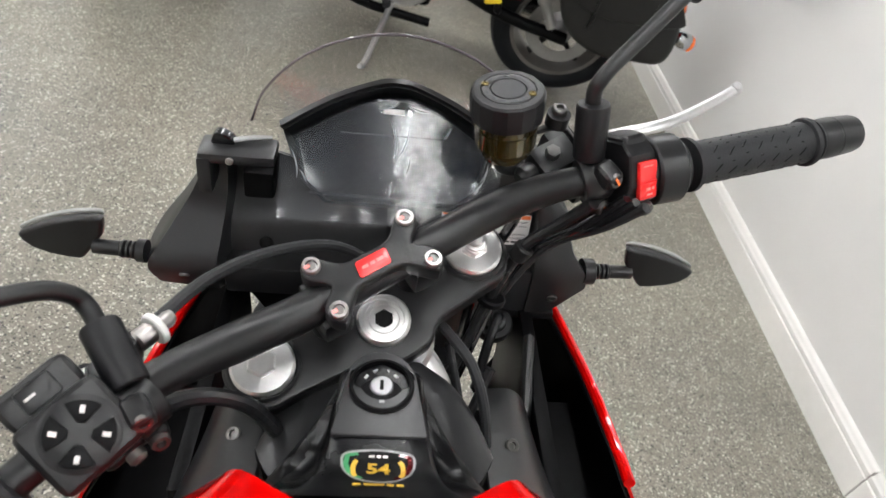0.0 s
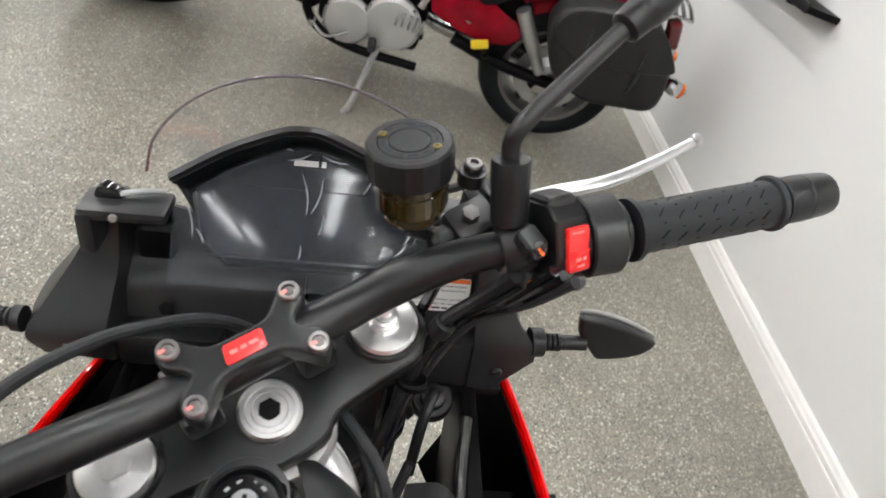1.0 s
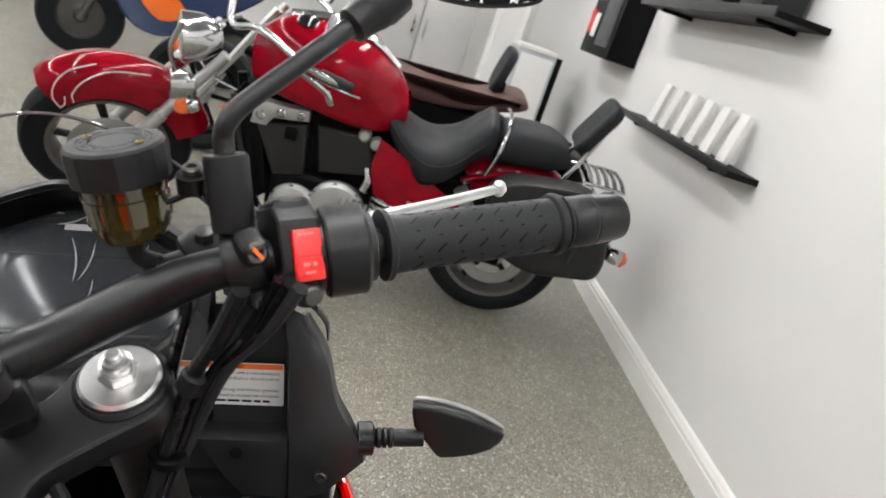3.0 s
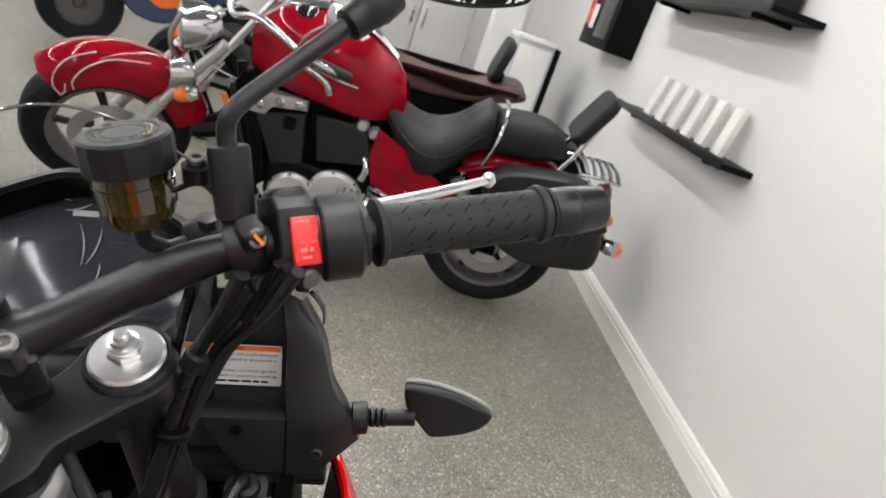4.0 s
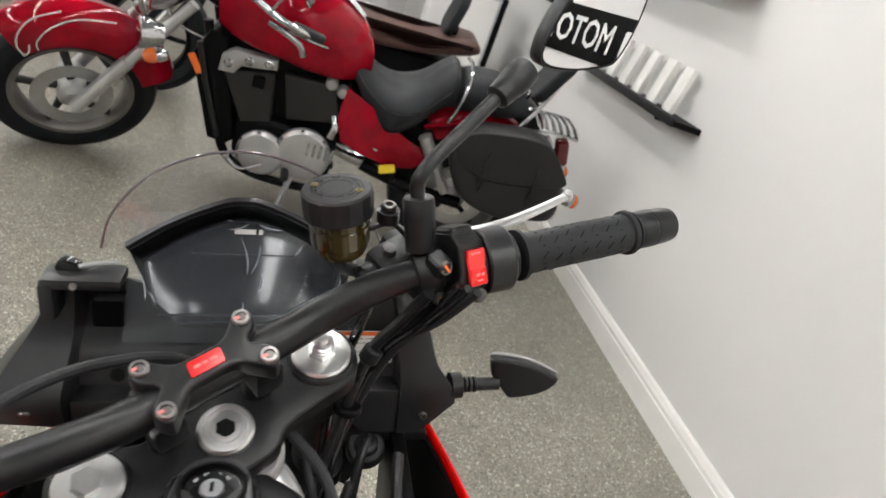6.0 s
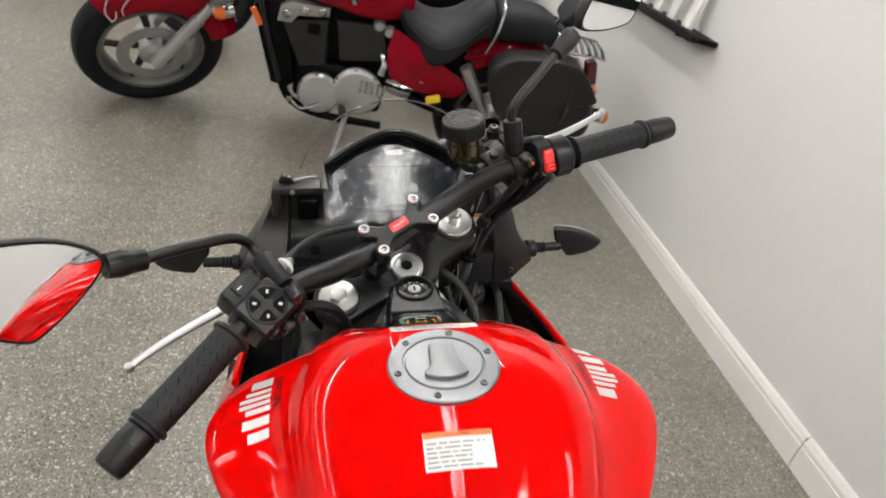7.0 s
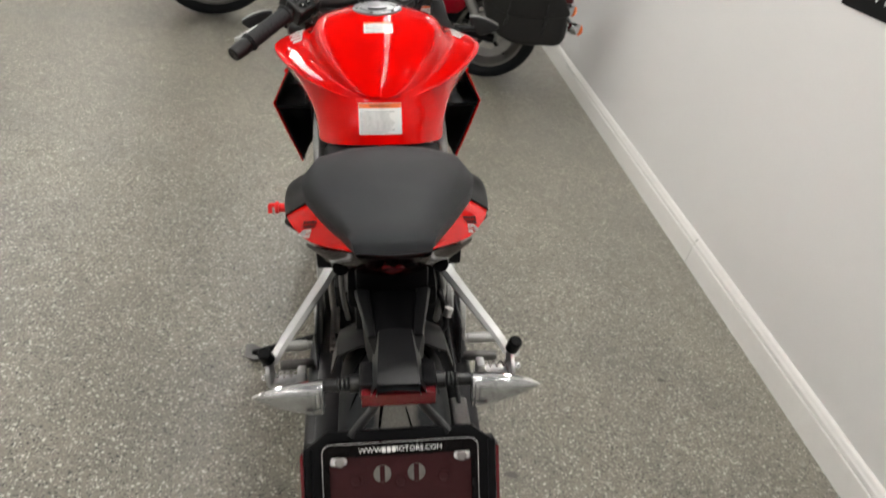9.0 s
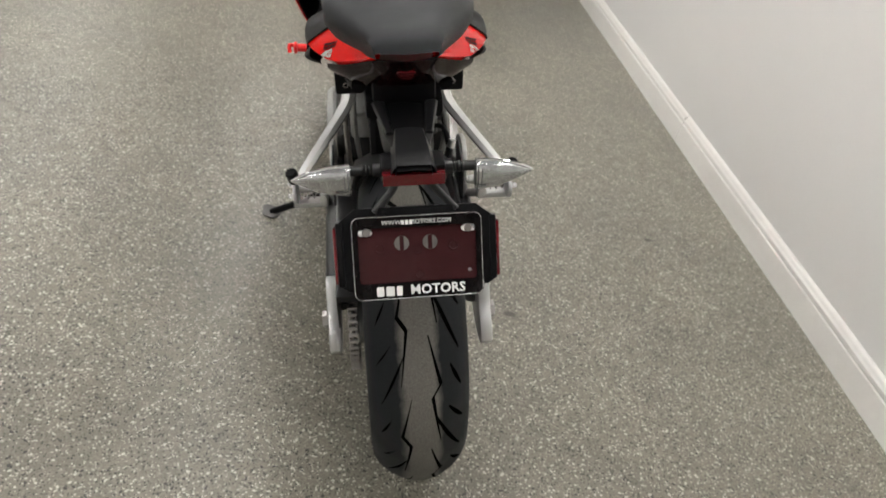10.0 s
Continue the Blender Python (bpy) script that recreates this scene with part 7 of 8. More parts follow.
# swingarm, guard, hugger
for sg in (-1, 1):
    arm_s = part("swingarm", join(tube([(sg * 0.09, 0.58, 0.41), (sg * 0.125, 0.42, 0.405), (sg * 0.136, 0.20, 0.375), (sg * 0.138, 0.07, 0.345)], [0.038, 0.034, 0.027, 0.024], 14, 5, flat=0.5)), SATIN, bike, "black swingarm leg")
    part("axle_block", prism(ring_line([(-0.012, 0.300), (-0.008, 0.335), (0.03, 0.37), (0.058, 0.418), (0.085, 0.415), (0.11, 0.36), (0.11, 0.31), (0.05, 0.288)], 3), 0.024, frame_at((sg * 0.146 - 0.012, 0, 0), (0, 1, 0), (1, 0, 0)), 0.005), SILVER, arm_s, "silver swingarm end")
    part("axle_nut", lathe([(0.018, 0), (0.018, 0.008), (0.015, 0.012), (0, 0.012)], (sg * 0.160, 0.06, 0.325), (sg, 0, 0), 6), STEEL, arm_s)
part("chain_guard", join(bx((-0.136, -0.012, 0.366), (-0.132, 0.34, 0.445), 0.0015), bx((-0.136, -0.012, 0.43), (-0.092, 0.34, 0.446), 0.004)), SATIN, bike, "black chain guard")
hug = bmesh.new()
hrows = []
for a in np.linspace(radians(55), radians(150), 14):
    rad = 0.338
    hrows.append([hug.verts.new((x, AX.y - (rad - dz) * math.cos(a), AX.z + (rad - dz) * math.sin(a))) for x, dz in ((-0.098, 0.05), (-0.088, 0.02), (-0.05, 0.003), (0, 0.0), (0.05, 0.003), (0.088, 0.02), (0.098, 0.05))])
for a, b in zip(hrows[6:], hrows[7:]):
    for k in range(6):
        hug.faces.new((a[k], a[k + 1], b[k + 1], b[k]))
for a in hrows[:6]:
    for v in a:
        hug.verts.remove(v)
part("hugger", shell(hug, 0.003), SATIN, bike, "black rear hugger")
part("rear_caliper", bx((0.10, 0.10, 0.40), (0.135, 0.19, 0.455), 0.01, 3), DARKSTEEL, bike)
part("brake_line", tube([(0.12, 0.17, 0.45), (0.10, 0.28, 0.58), (0.09, 0.36, 0.66)], 0.0045, 8, 5), RUBBER, bike)
part("hose", tube([(0.06, 0.32, 0.60), (0.09, 0.28, 0.62), (0.10, 0.24, 0.58), (0.07, 0.26, 0.53)], 0.005, 8, 5), RUBBER, bike)
part("hose_fitting", lathe([(0.008, -0.008), (0.008, 0.008)], (0.104, 0.25, 0.60), (0.3, 0.2, 1), 12), ALU, bike)

# side stand
stand = part("side_stand", tube([(-0.13, 0.62, 0.27), (-0.20, 0.67, 0.21), (-0.30, 0.74, 0.13), (-0.352, 0.776, 0.09)], [0.014, 0.012, 0.0105, 0.010], 12, 4), DEEP, bike, "black side stand, down")
part("stand_foot", moved(prism(ring_line([(-0.035, -0.018), (0.03, -0.022), (0.045, 0), (0.03, 0.02), (-0.035, 0.016)], 3), 0.007, None, 0.002), frame_at((-0.360, 0.781, 0.0832), (-0.7, 0.7, 0), (-math.sin(radians(13)), 0, math.cos(radians(13))))), DARKSTEEL, stand)

# front wheel
FAX = ST @ V(0, 0.03, -0.69)
FAXIS = SU
f_prof = [(0.0, 0.3), (0.015, 0.298), (0.03, 0.291), (0.045, 0.279), (0.055, 0.264), (0.06, 0.246), (0.056, 0.228), (0.05, 0.216)]
front_wheel = part("front_wheel", lathe([(0.2, -0.05), (0.215, -0.048), (0.19, -0.03), (0.185, 0.0), (0.19, 0.03), (0.215, 0.048), (0.2, 0.05), (0.178, 0.03), (0.178, -0.03)], FAX, FAXIS, 56, closed=True), DEEP, bike, "black alloy front wheel")
part("tyre", tyre_mesh(f_prof, FAX, FAXIS, 72), TYRE, front_wheel, "black front tyre")
FW = ST @ Matrix.Translation((0, 0.03, -0.69))
for k in range(5):
    a = radians(72 * k)
    part("spoke", moved(tube([(0, 0.03 * math.cos(a), 0.03 * math.sin(a)), (0.01, 0.1 * math.cos(a + 0.1), 0.1 * math.sin(a + 0.1)), (0, 0.186 * math.cos(a + 0.16), 0.186 * math.sin(a + 0.16))], [0.022, 0.016, 0.02], 10, 4, flat=0.5), FW), DEEP, front_wheel)
part("hub", lathe([(0.022, -0.09), (0.035, -0.06), (0.035, 0.06), (0.022, 0.09)], FAX, FAXIS, 24), CAST, front_wheel)
for s in (-1, 1):
    part("brake_disc", lathe([(0.11, 0), (0.16, 0), (0.16, 0.005), (0.11, 0.005)], FAX + SU * (s * 0.066), FAXIS, 48, closed=True), STEEL, front_wheel)
fend, frows = bmesh.new(), []
for a in np.linspace(radians(78), radians(160), 14):
    frows.append([fend.verts.new(FW @ V(x, (0.318 - dz) * math.cos(a), (0.318 - dz) * math.sin(a))) for x, dz in ((-0.072, 0.05), (-0.062, 0.018), (-0.03, 0.003), (0, 0), (0.03, 0.003), (0.062, 0.018), (0.072, 0.05))])
for a, b in zip(frows, frows[1:]):
    for k in range(6):
        fend.faces.new((a[k], a[k + 1], b[k + 1], b[k]))
part("front_mudguard", shell(fend, 0.003), RED, bike, "red front mudguard")

# ---- the wine-red cruiser parked across, on its side stand ----
cruiser = thing("cruiser_motorcycle", "wine-red and chrome cruiser motorcycle with black saddlebags, parked by the wall", "motorcycle", pose(-0.12, 3.98, 0.0, 10, 0, -3.1))


def cwheel(name, x, r, w, y=0.0, label=""):
    wh = part(name, lathe([(r * 0.66, -w * 0.42), (r * 0.71, -w * 0.44), (r * 0.69, -w * 0.3), (r * 0.62, 0), (r * 0.69, w * 0.3), (r * 0.71, w * 0.44), (r * 0.66, w * 0.42), (r * 0.6, w * 0.2), (r * 0.6, -w * 0.2)], (x, y, r), (0, 1, 0), 56, closed=True), WHEELM, cruiser, label)
    prof = [(0, r), (w * 0.25, r - 0.003), (w * 0.4, r - 0.014), (w * 0.5, r * 0.86), (w * 0.5, r * 0.78), (w * 0.42, r * 0.70)]
    part("tyre", lathe([(q, -p) for p, q in prof[:0:-1]] + [(q, p) for p, q in prof], (x, y, r), (0, 1, 0), 64, closed=True), TYRE, wh, "black road tyre")
    for k in range(5):
        a = radians(72 * k + 18)
        part("spoke", tube([(x + 0.045 * math.cos(a), y - 0.02, r + 0.045 * math.sin(a)), (x + 0.35 * r * math.cos(a + 0.12), y - 0.03, r + 0.35 * r * math.sin(a + 0.12)), (x + 0.64 * r * math.cos(a + 0.2), y - 0.012, r + 0.64 * r * math.sin(a + 0.2))], [0.024, 0.016, 0.020], 10, 4, flat=0.6), ENGINE, wh)
    part("brake_disc", lathe([(0.095, 0), (0.148, 0), (0.148, 0.006), (0.095, 0.006)], (x, y - 0.066, r), (0, 1, 0), 40, closed=True), CAST, wh)
    part("hub", lathe([(0.03, -0.09), (0.055, -0.07), (0.06, 0.0), (0.055, 0.07), (0.03, 0.09)], (x, y, r), (0, 1, 0), 24), CAST, wh)
    return wh


front = cwheel("front_wheel", 0.125, 0.315, 0.125, label="grey five-spoke front wheel")
rear = cwheel("rear_wheel", 1.74, 0.30, 0.16, label="grey five-spoke rear wheel")


def mudguard(cx, cz, r, a0, a1, w, drop, mat, name, label):
    bm, rows = bmesh.new(), []
    for a in np.linspace(radians(a0), radians(a1), 22).tolist():
        rows.append([bm.verts.new((cx + (r - d) * math.cos(a), y, cz + (r - d) * math.sin(a))) for y, d in ((-w, drop), (-w * 0.94, drop * 0.45), (-w * 0.7, 0.012), (0, -0.006), (w * 0.7, 0.012), (w * 0.94, drop * 0.45), (w, drop))])
    for a, b in zip(rows, rows[1:]):
        for k in range(6):
            bm.faces.new((a[k], a[k + 1], b[k + 1], b[k]))
    return part(name, shell(bm, 0.004), mat, cruiser, label, 60)


guard = mudguard(0.13, 0.325, 0.375, 18, 132, 0.088, 0.125, WINE, "front_mudguard", "wine-red front mudguard with pale pinstripes")


def guard_point(a, f):
    """A point on the near flank of the front mudguard: f runs from its lower edge (0) to the crown (1)."""
    d = 0.125 * (1 - f) ** 1.6 + 0.004 * f
    return (0.13 + (0.377 - d) * math.cos(radians(a)), -0.0905 + 0.05 * f ** 3, 0.325 + (0.377 - d) * math.sin(radians(a)))


for line in (((131, 0.02), (129, 0.3), (122, 0.6), (112, 0.85), (98, 0.97)), ((119, 0.02), (116, 0.22), (105, 0.5), (90, 0.75), (70, 0.92)), ((131, 0.02), (126, 0.05), (122, 0.2))):
    part("pinstripe", tube([guard_point(*q) for q in line], 0.0027, 6, 4), SILVERINK, guard)
for sy in (-1, 1):
    leg = part("fork_leg", join(tube([(0.13, sy * 0.105, 0.29), (0.30, sy * 0.105, 0.545)], 0.027, 14, 4), tube([(0.30, sy * 0.105, 0.545), (0.50, sy * 0.105, 0.84)], 0.021, 14, 4)), SILVER, cruiser, "pale fork leg")
    part("fork_cover", lathe([(0.027, 0), (0.034, 0.01), (0.034, 0.06), (0.027, 0.07)], (0.355, sy * 0.105, 0.625), (0.56, 0, 0.83), 20), DARKCHROME, leg)
    ind = part("turn_signal", lathe([(0, 0), (0.02, 0.004), (0.026, 0.02), (0.026, 0.03), (0.02, 0.05), (0.012, 0.055)], (0.365, sy * 0.185, 0.655), (0.9, 0, 0.2), 20), DARKCHROME, cruiser, "chrome front turn signal")
    part("signal_lens", lathe([(0.0262, -0.014), (0.0275, 0.0), (0.026, 0.014), (0.016, 0.030), (0, 0.033)], (0.363, sy * 0.185, 0.655), (-0.9, 0, -0.2), 20), AMBER, ind, "amber lens")
    part("signal_stem", tube([(0.38, sy * 0.11, 0.66), (0.38, sy * 0.18, 0.66)], 0.008, 10, 3), DARKCHROME, ind)
part("side_reflector", moved(bx((-0.014, -0.004, -0.042), (0.014, 0.004, 0.042), 0.003), pose(0.567, -0.128, 0.568, 0, -32, 0)), AMBER, cruiser, "amber side reflector")
lamp = part("headlamp", lathe([(0, -0.10), (0.05, -0.09), (0.085, -0.03), (0.09, 0.03), (0.092, 0.045), (0.086, 0.05)], (0.40, 0, 0.83), (-1, 0, -0.1), 32), DARKCHROME, cruiser, "chrome headlamp")
part("lamp_glass", lathe([(0.085, 0.046), (0.06, 0.058), (0, 0.062)], (0.40, 0, 0.83), (-1, 0, -0.1), 32), LENS, lamp)
part("passing_lamp", lathe([(0, -0.06), (0.035, -0.05), (0.055, 0), (0.057, 0.03), (0.04, 0.038), (0, 0.042)], (0.34, -0.19, 0.76), (-1, 0, 0), 24), DARKCHROME, cruiser, "chrome passing lamp")
part("windshield_frame", tube([(0.36, -0.17, 0.74), (0.30, -0.20, 0.90), (0.33, -0.2, 1.02)], 0.009, 10, 4), DARKCHROME, cruiser)
bar = part("handlebar", tube([(0.86, -0.40, 0.98), (0.72, -0.37, 1.02), (0.58, -0.20, 1.03), (0.52, -0.06, 0.94), (0.52, 0.06, 0.94), (0.58, 0.20, 1.03), (0.72, 0.37, 1.02), (0.86, 0.40, 0.98)], 0.013, 14, 6), DARKCHROME, cruiser, "chrome buckhorn handlebar")
for sy in (-1, 1):
    part("grip", lathe([(0.017, 0), (0.018, 0.01), (0.018, 0.11), (0.015, 0.12)], (0.76, sy * 0.378, 1.01), (0.97, sy * 0.2, -0.25), 18), RUBBER, bar)
    part("lever", tube([(0.68, sy * 0.36, 1.0), (0.74, sy * 0.395, 0.985), (0.79, sy * 0.41, 0.955), (0.812, sy * 0.415, 0.915)], [0.010, 0.011, 0.011, 0.013], 10, 4), DARKCHROME, bar, "chrome lever")
    part("mirror_stalk", tube([(0.68, sy * 0.35, 1.03), (0.70, sy * 0.38, 1.12), (0.74, sy * 0.43, 1.2)], 0.005, 8, 4), DARKCHROME, bar)
    part("mirror_shell", lathe([(0, -0.02), (0.04, -0.012), (0.06, 0), (0.058, 0.006), (0, 0.004)], (0.745, sy * 0.44, 1.21), (1, 0, 0.1), 24), DARKCHROME, bar)
# the front end stands turned towards the aisle
AXIS, HEAD = V(0.56, 0, 0.83).normalized(), V(0.56, 0, 0.93)
TURNED = Matrix.Translation(HEAD + V(0, -0.12, 0.012)) @ Matrix.Rotation(radians(30), 4, AXIS) @ Matrix.Translation(-HEAD)
for ob in [o for o in cruiser.children_recursive if o.type == "MESH"]:
    if ob != rear and ob.parent != rear and not ob.name.startswith("side_reflector"):
        ob.data.transform(TURNED)
tank_c = loft([
    [(0.60, 0, 0.90), (0.70, 0, 0.985), (0.85, 0, 1.01), (1.0, 0, 0.985), (1.13, 0, 0.92), (1.20, 0, 0.85)],
    [(0.60, 0.05, 0.90), (0.70, 0.07, 0.98), (0.85, 0.085, 1.0), (1.0, 0.075, 0.975), (1.13, 0.05, 0.91), (1.20, 0.02, 0.845)],
    [(0.60, 0.09, 0.86), (0.70, 0.135, 0.92), (0.85, 0.165, 0.925), (1.0, 0.15, 0.90), (1.13, 0.115, 0.855), (1.215, 0.06, 0.81)],
    [(0.61, 0.10, 0.80), (0.71, 0.16, 0.82), (0.85, 0.185, 0.815), (1.0, 0.17, 0.79), (1.13, 0.135, 0.77), (1.225, 0.07, 0.755)],
    [(0.62, 0.09, 0.74), (0.72, 0.14, 0.72), (0.85, 0.16, 0.71), (1.0, 0.15, 0.69), (1.12, 0.12, 0.685), (1.215, 0.06, 0.70)],
    [(0.62, 0.04, 0.72), (0.72, 0.05, 0.70), (0.85, 0.06, 0.69), (1.0, 0.05, 0.68), (1.12, 0.04, 0.69), (1.19, 0.01, 0.71)],
], 5, 4, mirror=False)
other = tank_c.copy()
bmesh.ops.scale(other, vec=(1, -1, 1), verts=other.verts[:])
tk = part("fuel_tank", join(tank_c, other), WINE, cruiser, "wine-red teardrop fuel tank", 60)
part("tank_console", join(lathe([(0.045, 0), (0.048, 0.012), (0.03, 0.026), (0, 0.028)], (0.78, -0.06, 0.985), (0, -0.2, 1), 28)), GLOSSBLK, tk, "black filler cap")
part("tank_console", tube([(0.70, 0, 0.99), (0.86, 0, 1.02), (1.02, 0, 0.99), (1.14, 0, 0.92)], [0.03, 0.036, 0.03, 0.02], 12, 4, flat=0.5), DARKCHROME, tk)
part("tank_trim", tube([(0.86, -0.186, 0.835), (0.98, -0.176, 0.815), (1.07, -0.142, 0.80)], 0.006, 8, 4), DARKCHROME, tk)
# saddle
def pad(rows):
    half = loft(rows, 5, 4, mirror=False)
    twin = half.copy()
    bmesh.ops.scale(twin, vec=(1, -1, 1), verts=twin.verts[:])
    return join(half, twin)


saddle = part("saddle", pad([
    [(1.12, 0, 0.815), (1.22, 0, 0.745), (1.33, 0, 0.70), (1.43, 0, 0.735), (1.50, 0, 0.82), (1.545, 0, 0.865), (1.575, 0, 0.85)],
    [(1.125, 0.055, 0.81), (1.22, 0.10, 0.735), (1.33, 0.14, 0.695), (1.43, 0.145, 0.73), (1.505, 0.13, 0.81), (1.545, 0.12, 0.852), (1.575, 0.11, 0.84)],
    [(1.13, 0.08, 0.775), (1.225, 0.14, 0.695), (1.335, 0.192, 0.655), (1.435, 0.195, 0.685), (1.51, 0.17, 0.76), (1.55, 0.155, 0.80), (1.58, 0.14, 0.79)],
    [(1.15, 0.082, 0.72), (1.235, 0.135, 0.63), (1.345, 0.185, 0.56), (1.44, 0.185, 0.61), (1.515, 0.16, 0.70), (1.555, 0.148, 0.73), (1.58, 0.13, 0.725)],
    [(1.17, 0.05, 0.70), (1.25, 0.08, 0.605), (1.355, 0.11, 0.545), (1.45, 0.11, 0.60), (1.52, 0.10, 0.69), (1.56, 0.09, 0.72), (1.58, 0.08, 0.715)],
]), SEATMAT, cruiser, "deep black bucket saddle", 60)
part("seat_piping", tube([(1.135, -0.083, 0.77), (1.23, -0.143, 0.69), (1.34, -0.195, 0.648), (1.44, -0.198, 0.678), (1.515, -0.173, 0.755), (1.55, -0.158, 0.797)], 0.0035, 8, 5), SATIN, saddle)
part("pillion_pad", pad([
    [(1.585, 0, 0.80), (1.61, 0, 0.845), (1.70, 0, 0.865), (1.80, 0, 0.865), (1.875, 0, 0.84)],
    [(1.585, 0.09, 0.795), (1.61, 0.09, 0.838), (1.70, 0.09, 0.858), (1.80, 0.085, 0.858), (1.87, 0.07, 0.835)],
    [(1.585, 0.12, 0.765), (1.61, 0.128, 0.795), (1.70, 0.125, 0.812), (1.80, 0.118, 0.815), (1.89, 0.085, 0.80)],
    [(1.585, 0.118, 0.725), (1.61, 0.122, 0.722), (1.70, 0.12, 0.735), (1.80, 0.115, 0.745), (1.89, 0.085, 0.765)],
    [(1.585, 0.06, 0.715), (1.61, 0.06, 0.712), (1.70, 0.06, 0.725), (1.80, 0.055, 0.738), (1.88, 0.04, 0.76)],
]), SEATMAT, cruiser, "black pillion pad", 60)
part("seat_pan", bx((1.16, -0.115, 0.40), (1.52, 0.115, 0.60), 0.03, 3), DEEP, cruiser, "black battery box")
for sy in (-1, 1):
    cov = loft([[(1.155, sy * 0.145, 0.672), (1.24, sy * 0.165, 0.645), (1.33, sy * 0.175, 0.605), (1.43, sy * 0.170, 0.552), (1.515, sy * 0.155, 0.515)],
                [(1.148, sy * 0.16, 0.56), (1.24, sy * 0.182, 0.535), (1.33, sy * 0.188, 0.51), (1.43, sy * 0.18, 0.48), (1.54, sy * 0.16, 0.47)],
                [(1.183, sy * 0.150, 0.44), (1.25, sy * 0.168, 0.425), (1.33, sy * 0.172, 0.412), (1.42, sy * 0.165, 0.402), (1.51, sy * 0.15, 0.415)]], 4, 4, mirror=False)
    cp = part("side_cover", shell(cov, 0.006), WINE, cruiser, "wine-red side cover")
    part("side_emblem", lathe([(0, 0), (0.016, 0), (0.014, 0.004), (0, 0.005)], (1.33, sy * 0.178, 0.475), (0, sy, 0.1), 18), DARKCHROME, cp)
mg = mudguard(1.74, 0.33, 0.40, 12, 128, 0.10, 0.12, WINE, "rear_mudguard", "wine-red rear mudguard")
part("mudguard_strut", tube([(1.50, -0.115, 0.60), (1.68, -0.118, 0.685), (1.86, -0.115, 0.71), (1.98, -0.11, 0.68)], 0.016, 12, 4, flat=0.6), WINE, mg)
# saddlebag
BAG = [(1.605, 0.60), (1.65, 0.695), (1.80, 0.735), (1.97, 0.745), (2.085, 0.64), (2.135, 0.51), (2.125, 0.42), (2.02, 0.385), (1.85, 0.36), (1.69, 0.43)]
for sy in (-1, 1):
    bagm = prism(ring_line(BAG, 4), 0.15, frame_at((0, sy * 0.20 + 0.075, 0), (1, 0, 0), (0, -1, 0)), 0.045, 5)
    for v in bagm.verts:
        v.co.y += 0.010 * noise.noise((v.co.x * 9, v.co.z * 9, 1.0)) * sy
    bag = part("saddlebag", bagm, BAGLEATHER, cruiser, "soft black leather saddlebag", 60)
    face = sy * 0.20 - 0.069 if sy < 0 else sy * 0.20 + 0.087
    part("bag_flap", prism(ring_line([(1.62, 0.62), (1.66, 0.705), (1.80, 0.745), (1.97, 0.755), (2.09, 0.65), (2.10, 0.60), (1.96, 0.555), (1.78, 0.53), (1.68, 0.56)], 4), 0.018, frame_at((0, face, 0), (1, 0, 0), (0, -1, 0)), 0.008, 3), BAGLEATHER, bag)
    for bxx in (1.76, 1.98):
        part("bag_strap", tube([(bxx, face - 0.012 * (sy < 0), 0.66), (bxx + 0.01, face - 0.014 * (sy < 0), 0.55), (bxx + 0.015, face, 0.46)], 0.012, 8, 4, flat=0.35), SATIN, bag)
# engine
eng = part("engine", join(bx((0.76, -0.13, 0.22), (1.18, 0.13, 0.42), 0.04, 3), bx((0.68, -0.075, 0.36), (1.18, 0.075, 0.68), 0.03, 3)), DEEP, cruiser, "dark V-twin engine")
for quad, lab in (([(0.672, 0.575), (0.868, 0.628), (0.895, 0.415), (0.775, 0.378)], "dark grey front cylinder"), ([(0.905, 0.635), (1.112, 0.652), (1.168, 0.50), (0.95, 0.448)], "dark grey rear cylinder")):
    cyl = part("cylinder", prism(ring_line(quad, 1), 0.10, frame_at((0, -0.03, 0), (1, 0, 0), (0, -1, 0)), 0.014, 3), ENGINE, eng, lab)
part("plug_cover", bx((0.79, -0.142, 0.55), (0.84, -0.13, 0.60), 0.006), DEEP, eng)
head = part("rocker_cover", prism([(0.655, 0.575), (0.66, 0.645), (0.70, 0.675), (0.79, 0.68), (0.868, 0.688), (0.872, 0.645), (0.79, 0.628), (0.74, 0.62), (0.715, 0.58)], 0.05, frame_at((0, -0.095, 0), (1, 0, 0), (0, -1, 0)), 0.008, 2), CAST, eng, "cast front rocker cover")
for cx, cz in ((0.69, 0.62), (0.765, 0.652), (0.84, 0.664)):
    part("cap_nut", lathe([(0.018, 0), (0.018, 0.008), (0.012, 0.014), (0, 0.015)], (cx, -0.144, cz), (0, -1, 0), 16), DARKCHROME, head)
for cx, cz in ((1.09, 0.655), (1.14, 0.635)):
    part("rocker_cover", lathe([(0.026, 0), (0.026, 0.03), (0.018, 0.045), (0, 0.048)], (cx, -0.10, cz), (0, -1, 0.1), 20), CAST, eng, "cast rocker cover")
part("intake_elbow", tube([(1.13, -0.11, 0.53), (1.15, -0.14, 0.49), (1.14, -0.15, 0.44)], 0.018, 12, 4), DARKCHROME, eng)
